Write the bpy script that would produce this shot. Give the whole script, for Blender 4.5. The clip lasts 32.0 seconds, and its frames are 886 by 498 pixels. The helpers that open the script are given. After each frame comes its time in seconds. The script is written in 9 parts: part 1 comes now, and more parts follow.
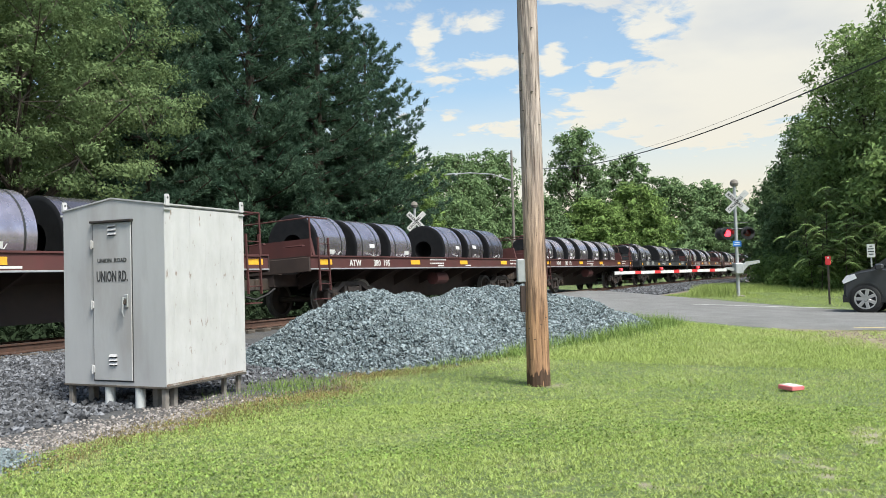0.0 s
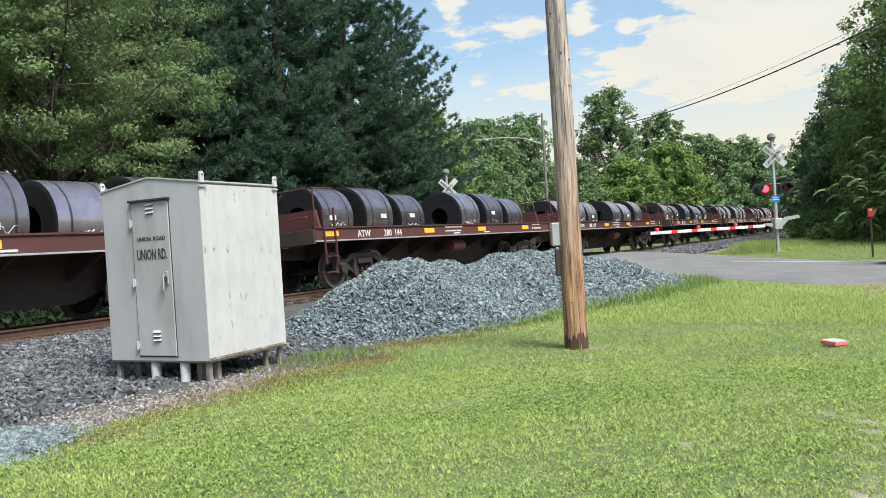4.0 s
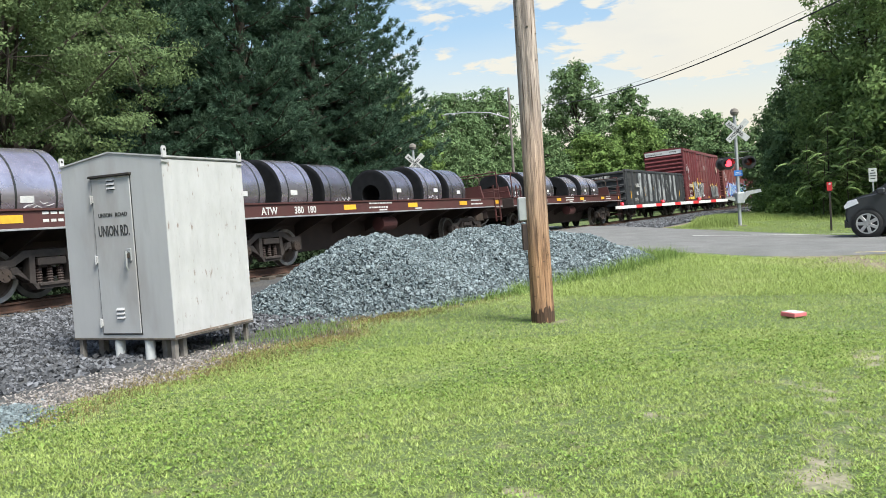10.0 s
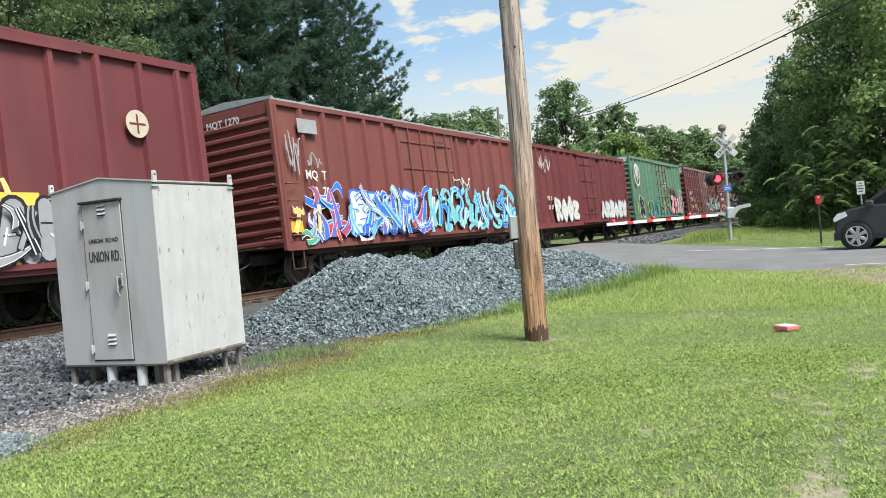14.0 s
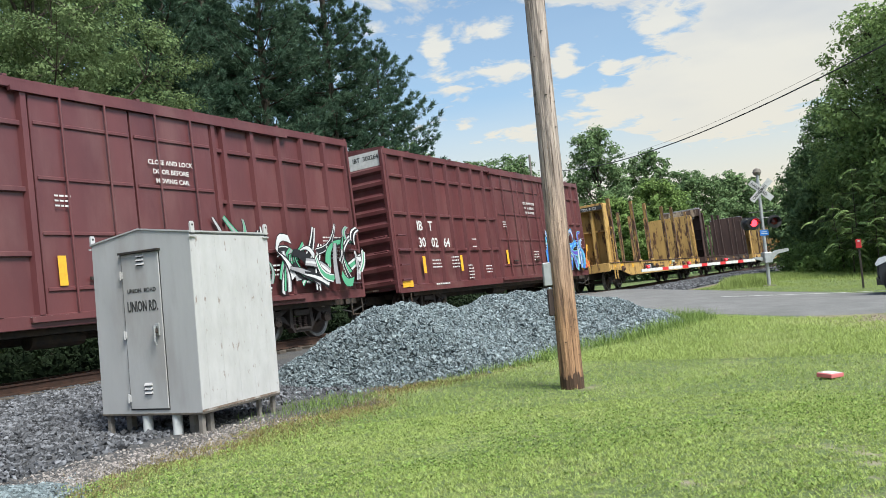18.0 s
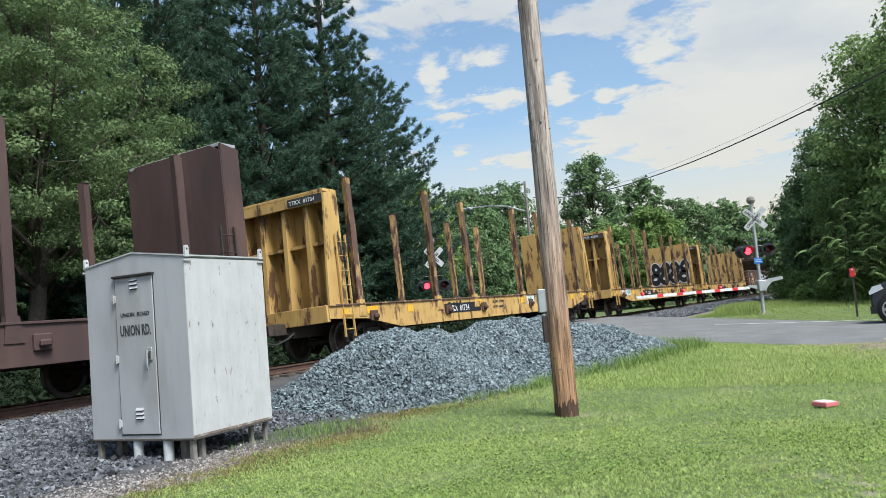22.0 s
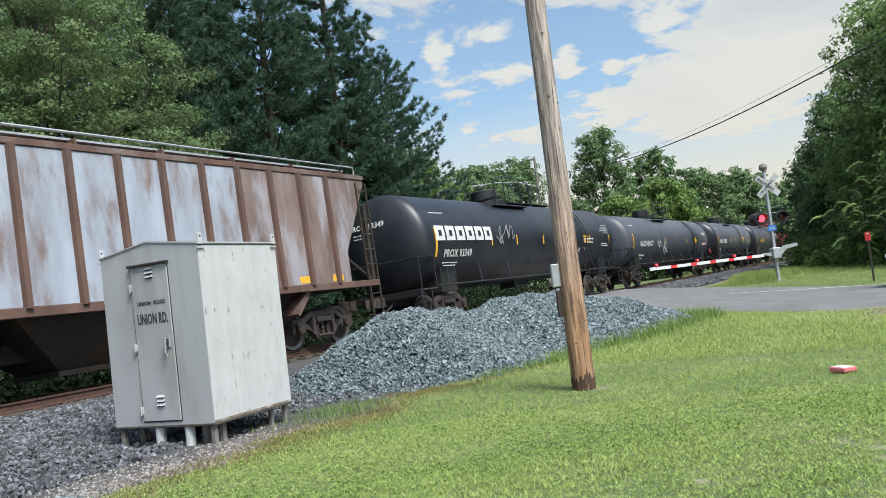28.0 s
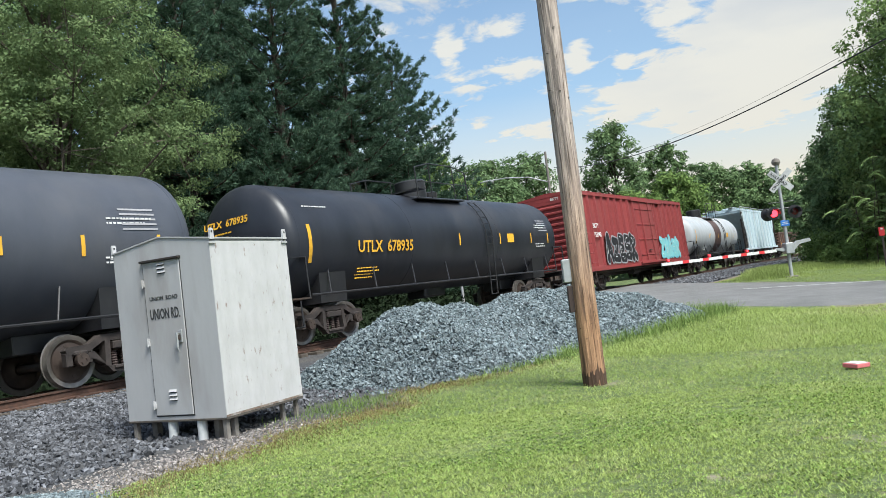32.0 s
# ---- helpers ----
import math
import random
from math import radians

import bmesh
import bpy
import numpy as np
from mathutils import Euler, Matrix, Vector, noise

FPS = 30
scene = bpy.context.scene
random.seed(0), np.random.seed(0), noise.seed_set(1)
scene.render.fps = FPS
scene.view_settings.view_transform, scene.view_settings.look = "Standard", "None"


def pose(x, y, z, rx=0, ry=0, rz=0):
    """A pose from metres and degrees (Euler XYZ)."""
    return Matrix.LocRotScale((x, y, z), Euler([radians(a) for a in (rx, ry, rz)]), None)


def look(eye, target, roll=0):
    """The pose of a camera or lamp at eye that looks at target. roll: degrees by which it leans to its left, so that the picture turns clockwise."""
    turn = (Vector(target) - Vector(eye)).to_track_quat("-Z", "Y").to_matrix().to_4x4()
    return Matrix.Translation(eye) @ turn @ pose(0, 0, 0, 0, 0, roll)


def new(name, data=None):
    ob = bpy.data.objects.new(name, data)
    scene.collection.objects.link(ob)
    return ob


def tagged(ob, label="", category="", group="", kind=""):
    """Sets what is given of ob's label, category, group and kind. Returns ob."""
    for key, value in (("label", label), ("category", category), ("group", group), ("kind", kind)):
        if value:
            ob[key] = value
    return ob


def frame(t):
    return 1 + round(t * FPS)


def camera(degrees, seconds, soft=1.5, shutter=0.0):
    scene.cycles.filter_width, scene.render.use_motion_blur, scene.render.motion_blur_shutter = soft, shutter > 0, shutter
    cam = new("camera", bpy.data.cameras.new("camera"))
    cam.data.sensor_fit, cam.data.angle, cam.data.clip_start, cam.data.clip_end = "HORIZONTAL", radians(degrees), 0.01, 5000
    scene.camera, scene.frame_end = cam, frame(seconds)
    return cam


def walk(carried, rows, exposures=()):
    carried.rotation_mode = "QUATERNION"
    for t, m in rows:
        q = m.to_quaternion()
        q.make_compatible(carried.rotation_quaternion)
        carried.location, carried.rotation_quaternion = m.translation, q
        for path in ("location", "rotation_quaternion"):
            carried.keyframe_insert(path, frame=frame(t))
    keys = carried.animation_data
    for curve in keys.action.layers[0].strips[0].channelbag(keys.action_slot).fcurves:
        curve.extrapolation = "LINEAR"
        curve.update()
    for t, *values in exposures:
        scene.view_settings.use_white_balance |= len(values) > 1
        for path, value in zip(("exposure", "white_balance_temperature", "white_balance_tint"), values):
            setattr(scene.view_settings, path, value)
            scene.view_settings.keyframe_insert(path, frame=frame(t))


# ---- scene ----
cam = camera(58.48, 32.0, 0.55, 0.0)
EYE = (0.0, 0.0, 1.35)
PATH = [
    (0, 91.913, 1.581, -62.097), (0.5, 90.967, 1.526, -61.545), (1, 89.766, 1.911, -60.393), (1.5, 89.070, 2.370, -59.425), (2, 89.384, 2.804, -59.298),
    (2.5, 89.905, 3.146, -59.464), (4.5, 89.519, 3.780, -59.610), (5, 89.222, 3.755, -59.592), (5.5, 89.069, 3.725, -59.732), (6, 88.997, 3.712, -59.953),
    (6.5, 88.913, 3.880, -60.164), (7, 88.733, 3.982, -60.410), (7.5, 88.439, 3.994, -60.750), (8, 88.080, 3.857, -61.125), (8.5, 87.770, 3.692, -61.514),
    (9, 87.597, 3.568, -61.814), (9.5, 87.586, 3.631, -61.960), (10, 87.676, 3.846, -62.008), (10.5, 87.791, 4.081, -62.009), (11, 87.926, 4.257,
    -62.059), (11.5, 88.049, 4.313, -62.179), (12, 88.095, 4.335, -62.326), (12.5, 87.930, 4.303, -62.464), (13, 87.925, 4.265, -62.528), (13.5, 88.254,
    4.453, -62.570), (14, 89.060, 4.843, -62.603), (14.5, 90.241, 5.308, -62.621), (16.5, 91.925, 5.091, -61.090), (17, 92.192, 5.048, -60.773), (17.5,
    92.469, 5.102, -60.477), (18, 92.709, 5.264, -60.192), (18.5, 92.926, 5.458, -59.839), (19, 93.074, 5.637, -59.504), (19.5, 93.159, 5.695, -59.303),
    (20, 93.252, 5.670, -59.466), (20.5, 93.486, 5.493, -59.815), (21, 93.823, 5.356, -60.261), (21.5, 94.302, 5.164, -60.512), (22, 94.543, 4.893,
    -60.586), (22.5, 94.496, 4.745, -60.547), (23, 94.199, 4.667, -60.442), (23.5, 93.833, 4.674, -60.377), (24, 93.547, 4.831, -60.277), (24.5, 93.407,
    5.088, -60.266), (25, 93.402, 5.486, -60.361), (25.5, 93.473, 5.813, -60.461), (27.5, 93.365, 6.803, -59.846), (28, 93.091, 6.824, -59.579), (28.5,
    92.780, 6.747, -59.421), (29, 92.544, 6.683, -59.396), (29.5, 92.456, 6.578, -59.347), (30, 92.452, 6.550, -59.229), (30.5, 92.555, 6.554, -59.102),
    (31, 92.655, 6.548, -58.985), (31.5, 92.755, 6.613, -58.870), (32, 92.842, 6.795, -58.792)
]
walk(cam, [(t, pose(*EYE, rx, ry, rz)) for t, rx, ry, rz in PATH],
     exposures=[(0, 0.72, 6180, 7), (3, 0.72, 6150, 7), (6, 0.76, 6150, 7), (13.2, 0.74, 6130, 7), (15.5, 0.62, 6080, 7), (19, 0.61, 6020, 7), (22, 0.55, 5800, 7), (25, 0.50, 5760, 7), (28, 0.55, 5880, 7), (32, 0.63, 5960, 7)])

# ---------------------------------------------------------------- light
SUN_AZ, SUN_EL = radians(-112), radians(56)      # direction to the sun, from +X
world = bpy.data.worlds.new("sky")
scene.world = world
world.use_nodes = True
wn, wl = world.node_tree.nodes, world.node_tree.links
wn.clear()
w_out = wn.new("ShaderNodeOutputWorld")
w_sky = wn.new("ShaderNodeTexSky")
w_sky.sky_type, w_sky.sun_disc = "NISHITA", False
w_sky.sun_elevation, w_sky.sun_rotation = SUN_EL, radians(90) - SUN_AZ
w_sky.air_density, w_sky.dust_density, w_sky.ozone_density = 1.0, 2.2, 0.6
w_bg = wn.new("ShaderNodeBackground")
w_bg.inputs["Strength"].default_value = 0.125
w_tint = wn.new("ShaderNodeMixRGB")
w_tint.blend_type = "MULTIPLY"
w_tint.inputs[0].default_value, w_tint.inputs[2].default_value = 1.0, (0.93, 1.01, 0.98, 1)
wl.new(w_sky.outputs[0], w_tint.inputs[1])
wl.new(w_tint.outputs[0], w_bg.inputs[0])
w_tc = wn.new("ShaderNodeTexCoord")
w_sep = wn.new("ShaderNodeSeparateXYZ")
wl.new(w_tc.outputs["Generated"], w_sep.inputs[0])


def w_math(op, a, b=0.0, clamp=False):
    n = wn.new("ShaderNodeMath")
    n.operation, n.use_clamp = op, clamp
    for s, v in zip(n.inputs, (a, b)):
        if isinstance(v, (int, float)):
            s.default_value = v
        else:
            wl.new(v, s)
    return n.outputs[0]


# cloud banks: heading, height, half width, half height in degrees, thickness
CLOUDS = [(14.2, 11.4, 5.2, 1.8, 1.3), (9.0, 11.6, 7.0, 3.0, 1.9), (4.6, 14.8, 7.0, 4.4, 2.2), (0.0, 19.0, 7.0, 5.0, 2.0), (10.0, 17.4, 4.0, 2.4, 1.2), (16.4, 19.4, 3.8, 1.2, 1.1),
          (31.6, 18.6, 3.0, 0.8, 0.85), (28.8, 16.8, 1.0, 1.7, 0.85), (25.9, 14.8, 4.4, 0.9, 0.8), (27.9, 11.6, 2.4, 0.7, 0.65), (28.6, 21.2, 8.0, 1.7, 0.9), (25.3, 18.2, 2.2, 1.0, 0.7),
          (19.5, 15.0, 1.1, 1.0, 0.9), (16.4, 14.1, 0.8, 0.6, 0.95), (23.6, 10.4, 2.8, 0.7, 0.65)]
# wisps and edges on a high flat layer: x/z, y/z
w_h = w_math("MAXIMUM", w_math("ADD", w_sep.outputs[2], 0.10), 0.03)
w_uv = wn.new("ShaderNodeCombineXYZ")
wl.new(w_math("DIVIDE", w_sep.outputs[0], w_h), w_uv.inputs[0])
wl.new(w_math("DIVIDE", w_sep.outputs[1], w_h), w_uv.inputs[1])
w_uv.inputs[2].default_value = 3.3
w_no = wn.new("ShaderNodeTexNoise")
w_no.inputs["Scale"].default_value, w_no.inputs["Detail"].default_value = 5.5, 12
w_no.inputs["Roughness"].default_value, w_no.inputs["Distortion"].default_value = 0.60, 0.35
wl.new(w_uv.outputs[0], w_no.inputs["Vector"])
w_az = w_math("MULTIPLY", w_math("ARCTAN2", w_sep.outputs[1], w_sep.outputs[0]), 57.2958)
w_el = w_math("MULTIPLY", w_math("ARCSINE", w_sep.outputs[2]), 57.2958)
w_bank = 0.0
for az, el, wide, tall, amount in CLOUDS:
    u = w_math("POWER", w_math("ABSOLUTE", w_math("DIVIDE", w_math("SUBTRACT", w_az, az), wide)), 2.0)
    v = w_math("POWER", w_math("ABSOLUTE", w_math("DIVIDE", w_math("SUBTRACT", w_el, el), tall)), 2.0)
    w_one = w_math("MULTIPLY", w_math("SUBTRACT", 1.0, w_math("MULTIPLY", w_math("ADD", u, v), 0.5), True), amount)
    w_bank = w_math("MAXIMUM", w_bank, w_one) if w_bank else w_one
w_den = w_math("ADD", w_math("SUBTRACT", w_math("MULTIPLY", w_no.outputs[0], 1.9), 0.66), w_math("MULTIPLY", w_bank, 0.46))
w_ramp = wn.new("ShaderNodeValToRGB")
w_ramp.color_ramp.elements[0].position, w_ramp.color_ramp.elements[1].position = 0.46, 0.68
wl.new(w_den, w_ramp.inputs[0])
w_cl = wn.new("ShaderNodeBackground")
w_col = wn.new("ShaderNodeMixRGB")
w_col.inputs[1].default_value, w_col.inputs[2].default_value = (1.0, 0.86, 0.66, 1), (1.0, 0.945, 0.83, 1)
wl.new(w_math("MULTIPLY", w_sep.outputs[2], 2.8, True), w_col.inputs[0])
w_gr = wn.new("ShaderNodeTexNoise")               # greyer hearts of the thick clouds
w_gr.inputs["Scale"].default_value, w_gr.inputs["Detail"].default_value = 1.6, 7
wl.new(w_uv.outputs[0], w_gr.inputs["Vector"])
w_gm = wn.new("ShaderNodeMixRGB")
wl.new(w_math("MULTIPLY", w_math("MULTIPLY", w_math("SUBTRACT", w_gr.outputs[0], 0.45), 2.6, True), w_math("MULTIPLY", w_math("SUBTRACT", w_sep.outputs[2], 0.12), 5.0, True)), w_gm.inputs[0])
wl.new(w_col.outputs[0], w_gm.inputs[1])
w_gm.inputs[2].default_value = (0.60, 0.62, 0.67, 1)
wl.new(w_gm.outputs[0], w_cl.inputs[0])
w_cl.inputs["Strength"].default_value = 0.59
w_mix = wn.new("ShaderNodeMixShader")
w_low = w_math("MULTIPLY", w_math("SUBTRACT", 0.25, w_sep.outputs[2]), 5.6, True)   # haze low down
wl.new(w_math("MAXIMUM", w_math("ADD", w_math("MULTIPLY", w_ramp.outputs[0], 0.80), 0.12), w_low), w_mix.inputs[0])
wl.new(w_bg.outputs[0], w_mix.inputs[1])
wl.new(w_cl.outputs[0], w_mix.inputs[2])
wl.new(w_mix.outputs[0], w_out.inputs[0])

sun_data = bpy.data.lights.new("sun", "SUN")
sun_data.energy, sun_data.angle, sun_data.color = 4.6, radians(24), (1.0, 0.94, 0.84)
sun = new("sun", sun_data)
sun.matrix_world = look((math.cos(SUN_AZ) * math.cos(SUN_EL) * 60, math.sin(SUN_AZ) * math.cos(SUN_EL) * 60, 60 * math.sin(SUN_EL)), (0, 0, 0))


# ---------------------------------------------------------------- materials
def mat(name, c1, c2=None, scale=6.0, rough=0.7, metal=0.0, bump=0.15, stain=None, stain_scale=0.7, stain_amount=0.5,
        streak=1.0, space="Object", vary=0.0, fine=60.0, island=0.0, translucent=0.0, spec=0.4, edge=(0.5, 0.66)):
    """Two-scale mottled surface: c1/c2 by a fine noise, stain by a broad one; streak < 1 draws both out along z."""
    m = bpy.data.materials.new(name)
    m.use_nodes = True
    n, l = m.node_tree.nodes, m.node_tree.links
    b = n["Principled BSDF"]
    b.inputs["Roughness"].default_value, b.inputs["Metallic"].default_value = rough, metal
    b.inputs["Specular IOR Level"].default_value = spec
    if space == "Object":
        co = n.new("ShaderNodeTexCoord").outputs["Object"]
    else:
        co = n.new("ShaderNodeNewGeometry").outputs["Position"]
    mp = n.new("ShaderNodeMapping")
    mp.inputs["Scale"].default_value = (1, 1, streak)
    l.new(co, mp.inputs[0])

    def noise_tex(sc, detail=6, rg=0.6):
        t = n.new("ShaderNodeTexNoise")
        t.inputs["Scale"].default_value, t.inputs["Detail"].default_value, t.inputs["Roughness"].default_value = sc, detail, rg
        l.new(mp.outputs[0], t.inputs["Vector"])
        return t.outputs[0]

    def ramp(v, a, z):
        r = n.new("ShaderNodeMapRange")
        r.inputs[1].default_value, r.inputs[2].default_value = a, z
        l.new(v, r.inputs[0])
        return r.outputs[0]

    def mix(f, a, z):
        x = n.new("ShaderNodeMixRGB")
        for s, v in zip(x.inputs, (f, a, z)):
            if isinstance(v, (int, float)):
                s.default_value = v
            elif isinstance(v, tuple):
                s.default_value = (*v, 1)
            else:
                l.new(v, s)
        return x.outputs[0]

    col = mix(ramp(noise_tex(scale), 0.35, 0.65), c1, c2 or tuple(v * 0.8 for v in c1))
    if stain:
        f = n.new("ShaderNodeMath")
        f.operation = "MULTIPLY"
        l.new(ramp(noise_tex(stain_scale, 8, 0.65), *edge), f.inputs[0])
        f.inputs[1].default_value = stain_amount
        col = mix(f.outputs[0], col, stain)
    rnd = None
    if vary:
        rnd, amount = n.new("ShaderNodeObjectInfo").outputs["Random"], vary
    if island:
        rnd, amount = n.new("ShaderNodeNewGeometry").outputs["Random Per Island"], island
    if rnd:
        hsv = n.new("ShaderNodeHueSaturation")
        l.new(col, hsv.inputs["Color"])
        r = n.new("ShaderNodeMapRange")
        r.inputs[3].default_value, r.inputs[4].default_value = 1 - amount, 1 + amount
        l.new(rnd, r.inputs[0])
        l.new(r.outputs[0], hsv.inputs["Value"])
        col = hsv.outputs[0]
    l.new(col, b.inputs["Base Color"])
    rr = n.new("ShaderNodeMapRange")
    rr.inputs[3].default_value, rr.inputs[4].default_value = max(0.03, rough - 0.12), min(1, rough + 0.12)
    l.new(noise_tex(scale * 0.6), rr.inputs[0])
    l.new(rr.outputs[0], b.inputs["Roughness"])
    if bump:
        bp = n.new("ShaderNodeBump")
        bp.inputs["Strength"].default_value, bp.inputs["Distance"].default_value = bump, 0.02
        l.new(noise_tex(fine, 4), bp.inputs["Height"])
        l.new(bp.outputs[0], b.inputs["Normal"])
    if translucent:
        tr = n.new("ShaderNodeBsdfTranslucent")
        l.new(col, tr.inputs[0])
        ms = n.new("ShaderNodeMixShader")
        ms.inputs[0].default_value = translucent
        l.new(b.outputs[0], ms.inputs[1])
        l.new(tr.outputs[0], ms.inputs[2])
        l.new(ms.outputs[0], n["Material Output"].inputs[0])
    return m


def glow(name, color, strength):
    m = bpy.data.materials.new(name)
    m.use_nodes = True
    b = m.node_tree.nodes["Principled BSDF"]
    b.inputs["Base Color"].default_value = (*color, 1)
    b.inputs["Emission Color"].default_value, b.inputs["Emission Strength"].default_value = (*color, 1), strength
    return m


M_STEEL = mat("dark steel", (0.035, 0.033, 0.032), (0.06, 0.045, 0.035), 9, 0.65, 0.3, stain=(0.10, 0.055, 0.03), stain_amount=0.5)
M_WHEEL = mat("wheel steel", (0.065, 0.05, 0.043), (0.10, 0.075, 0.062), 5, 0.5, 0.5, stain=(0.045, 0.032, 0.026))
M_TREAD = mat("worn tread", (0.24, 0.22, 0.2), (0.16, 0.145, 0.13), 8, 0.4, 0.6, bump=0.02)
M_RUST = mat("rusted rail", (0.105, 0.055, 0.038), (0.065, 0.04, 0.03), 14, 0.8, 0.2)
M_BLACK = mat("black paint", (0.014, 0.014, 0.016), (0.022, 0.022, 0.024), 3, 0.42, 0.0, bump=0.03, stain=(0.045, 0.042, 0.04), stain_amount=0.5)
M_TANK = mat("black tank paint", (0.014, 0.0155, 0.021), (0.022, 0.024, 0.031), 1.6, 0.40, 0.0, bump=0.03, stain=(0.05, 0.048, 0.05), stain_scale=0.5, stain_amount=0.4, streak=0.4)
M_TANKG = mat("grey-black tank paint", (0.048, 0.053, 0.067), (0.064, 0.069, 0.085), 1.6, 0.42, 0.0, bump=0.03, stain=(0.09, 0.088, 0.092), stain_scale=0.5, stain_amount=0.4, streak=0.4)
M_WTANK = mat("white tank paint", (0.4, 0.42, 0.44), (0.33, 0.35, 0.37), 2, 0.45, 0.0, bump=0.03, stain=(0.30, 0.26, 0.22), stain_scale=0.6, stain_amount=0.5, streak=0.3)
M_RED = mat("boxcar red", (0.145, 0.034, 0.038), (0.118, 0.029, 0.033), 1.2, 0.55, 0, 0.35, stain=(0.16, 0.055, 0.045), stain_scale=0.8, stain_amount=0.5, streak=0.25, vary=0.12, fine=2.6)
M_ORED = mat("oxide red", (0.17, 0.05, 0.044), (0.135, 0.04, 0.036), 1.3, 0.6, 0, 0.3, stain=(0.17, 0.075, 0.05), stain_scale=0.7, stain_amount=0.6, streak=0.25, fine=2.6)
M_BROWN = mat("boxcar brown", (0.118, 0.039, 0.041), (0.09, 0.03, 0.033), 1.2, 0.34, 0, 0.6, stain=(0.17, 0.09, 0.085), stain_scale=0.9, stain_amount=0.4, streak=0.35, fine=2.6, spec=0.5)
M_BRIGHT = mat("bright red", (0.25, 0.04, 0.04), (0.2, 0.036, 0.036), 1.2, 0.6, 0, 0.05, stain=(0.17, 0.05, 0.045), stain_amount=0.5, streak=0.25)
M_GREEN = mat("boxcar green", (0.115, 0.225, 0.15), (0.085, 0.17, 0.115), 1.1, 0.55, 0, 0.35, stain=(0.17, 0.12, 0.06), stain_scale=0.75, stain_amount=0.75, streak=0.18, fine=2.6)
M_YELLOW = mat("weathered yellow", (0.49, 0.315, 0.105), (0.39, 0.24, 0.08), 2.6, 0.6, 0, 0.2, stain=(0.085, 0.040, 0.026), stain_scale=3.2, stain_amount=0.92, streak=0.32, edge=(0.53, 0.60), fine=6)
M_YSTAKE = mat("stake yellow", (0.40, 0.25, 0.085), (0.20, 0.11, 0.055), 8, 0.65, 0, 0.3, stain=(0.08, 0.042, 0.03), stain_scale=5.0, stain_amount=0.95, streak=0.3, vary=0.3, edge=(0.48, 0.53))
M_RUSTST = mat("rusted stake", (0.10, 0.055, 0.042), (0.06, 0.036, 0.03), 5, 0.75, 0, 0.3, stain=(0.33, 0.21, 0.085), stain_scale=5.0, stain_amount=0.85, streak=0.3, vary=0.2, edge=(0.54, 0.59))
M_DKBR = mat("dark brown paint", (0.07, 0.04, 0.035), (0.05, 0.03, 0.027), 1.5, 0.6, 0, 0.06, stain=(0.12, 0.07, 0.055), stain_amount=0.55, streak=0.3)
M_FLATRED = mat("flatcar red", (0.082, 0.027, 0.025), (0.062, 0.023, 0.022), 1.8, 0.65, 0, 0.06, stain=(0.07, 0.035, 0.028), stain_scale=1.0, stain_amount=0.6, streak=0.5, vary=0.1)
M_FLATUND = mat("underframe brown", (0.05, 0.032, 0.027), (0.035, 0.025, 0.022), 2.5, 0.75, 0, 0.08, stain=(0.04, 0.03, 0.026), stain_amount=0.6)
M_GOND = mat("gondola black", (0.028, 0.03, 0.033), (0.04, 0.042, 0.045), 1.4, 0.6, 0, 0.05, stain=(0.075, 0.072, 0.068), stain_amount=0.4, streak=0.25)
M_GONDR = mat("rusty gondola", (0.09, 0.045, 0.03), (0.06, 0.035, 0.028), 1.6, 0.75, 0, 0.07, stain=(0.035, 0.028, 0.026), stain_amount=0.6, streak=0.3)
M_HOPP = mat("rusted grey hopper", (0.34, 0.37, 0.43), (0.25, 0.26, 0.30), 2.2, 0.5, 0, 0.25, stain=(0.15, 0.095, 0.075), stain_scale=2.0, stain_amount=0.85, streak=0.3, edge=(0.50, 0.66), fine=4)
M_HOPRUST = mat("hopper rust", (0.12, 0.068, 0.05), (0.075, 0.042, 0.033), 2, 0.75, 0, 0.08, stain=(0.30, 0.27, 0.26), stain_scale=0.8, stain_amount=0.35, streak=0.3)
M_HOPB = mat("browned hopper steel", (0.22, 0.165, 0.15), (0.13, 0.088, 0.075), 2.4, 0.55, 0, 0.25, stain=(0.36, 0.36, 0.40), stain_scale=2.2, stain_amount=0.65, streak=0.3, vary=0.2, edge=(0.48, 0.64), fine=4)
M_CREAM = mat("cream panel", (0.50, 0.44, 0.34), (0.42, 0.36, 0.28), 4, 0.7)
M_WORNCREAM = mat("rusted cream strip", (0.42, 0.36, 0.28), (0.3, 0.2, 0.13), 4, 0.7, 0, 0.2, stain=(0.07, 0.04, 0.032), stain_scale=2.6, stain_amount=0.9, streak=0.4, edge=(0.48, 0.56))
M_SPRAY = mat("faded white spray", (0.44, 0.46, 0.47), (0.33, 0.35, 0.36), 2, 0.6, 0, 0, stain=(0.03, 0.032, 0.035), stain_scale=2.3, stain_amount=0.97, streak=0.5, vary=0.2, edge=(0.38, 0.57))
M_HOPD = mat("dark hopper", (0.07, 0.06, 0.065), (0.055, 0.05, 0.05), 1.5, 0.65, 0, 0.05, stain=(0.13, 0.08, 0.06), stain_amount=0.6, streak=0.2)
M_PALE = mat("pale blue hopper", (0.45, 0.54, 0.58), (0.38, 0.47, 0.52), 1.3, 0.55, 0, 0.05, stain=(0.25, 0.22, 0.2), stain_amount=0.5, streak=0.25)
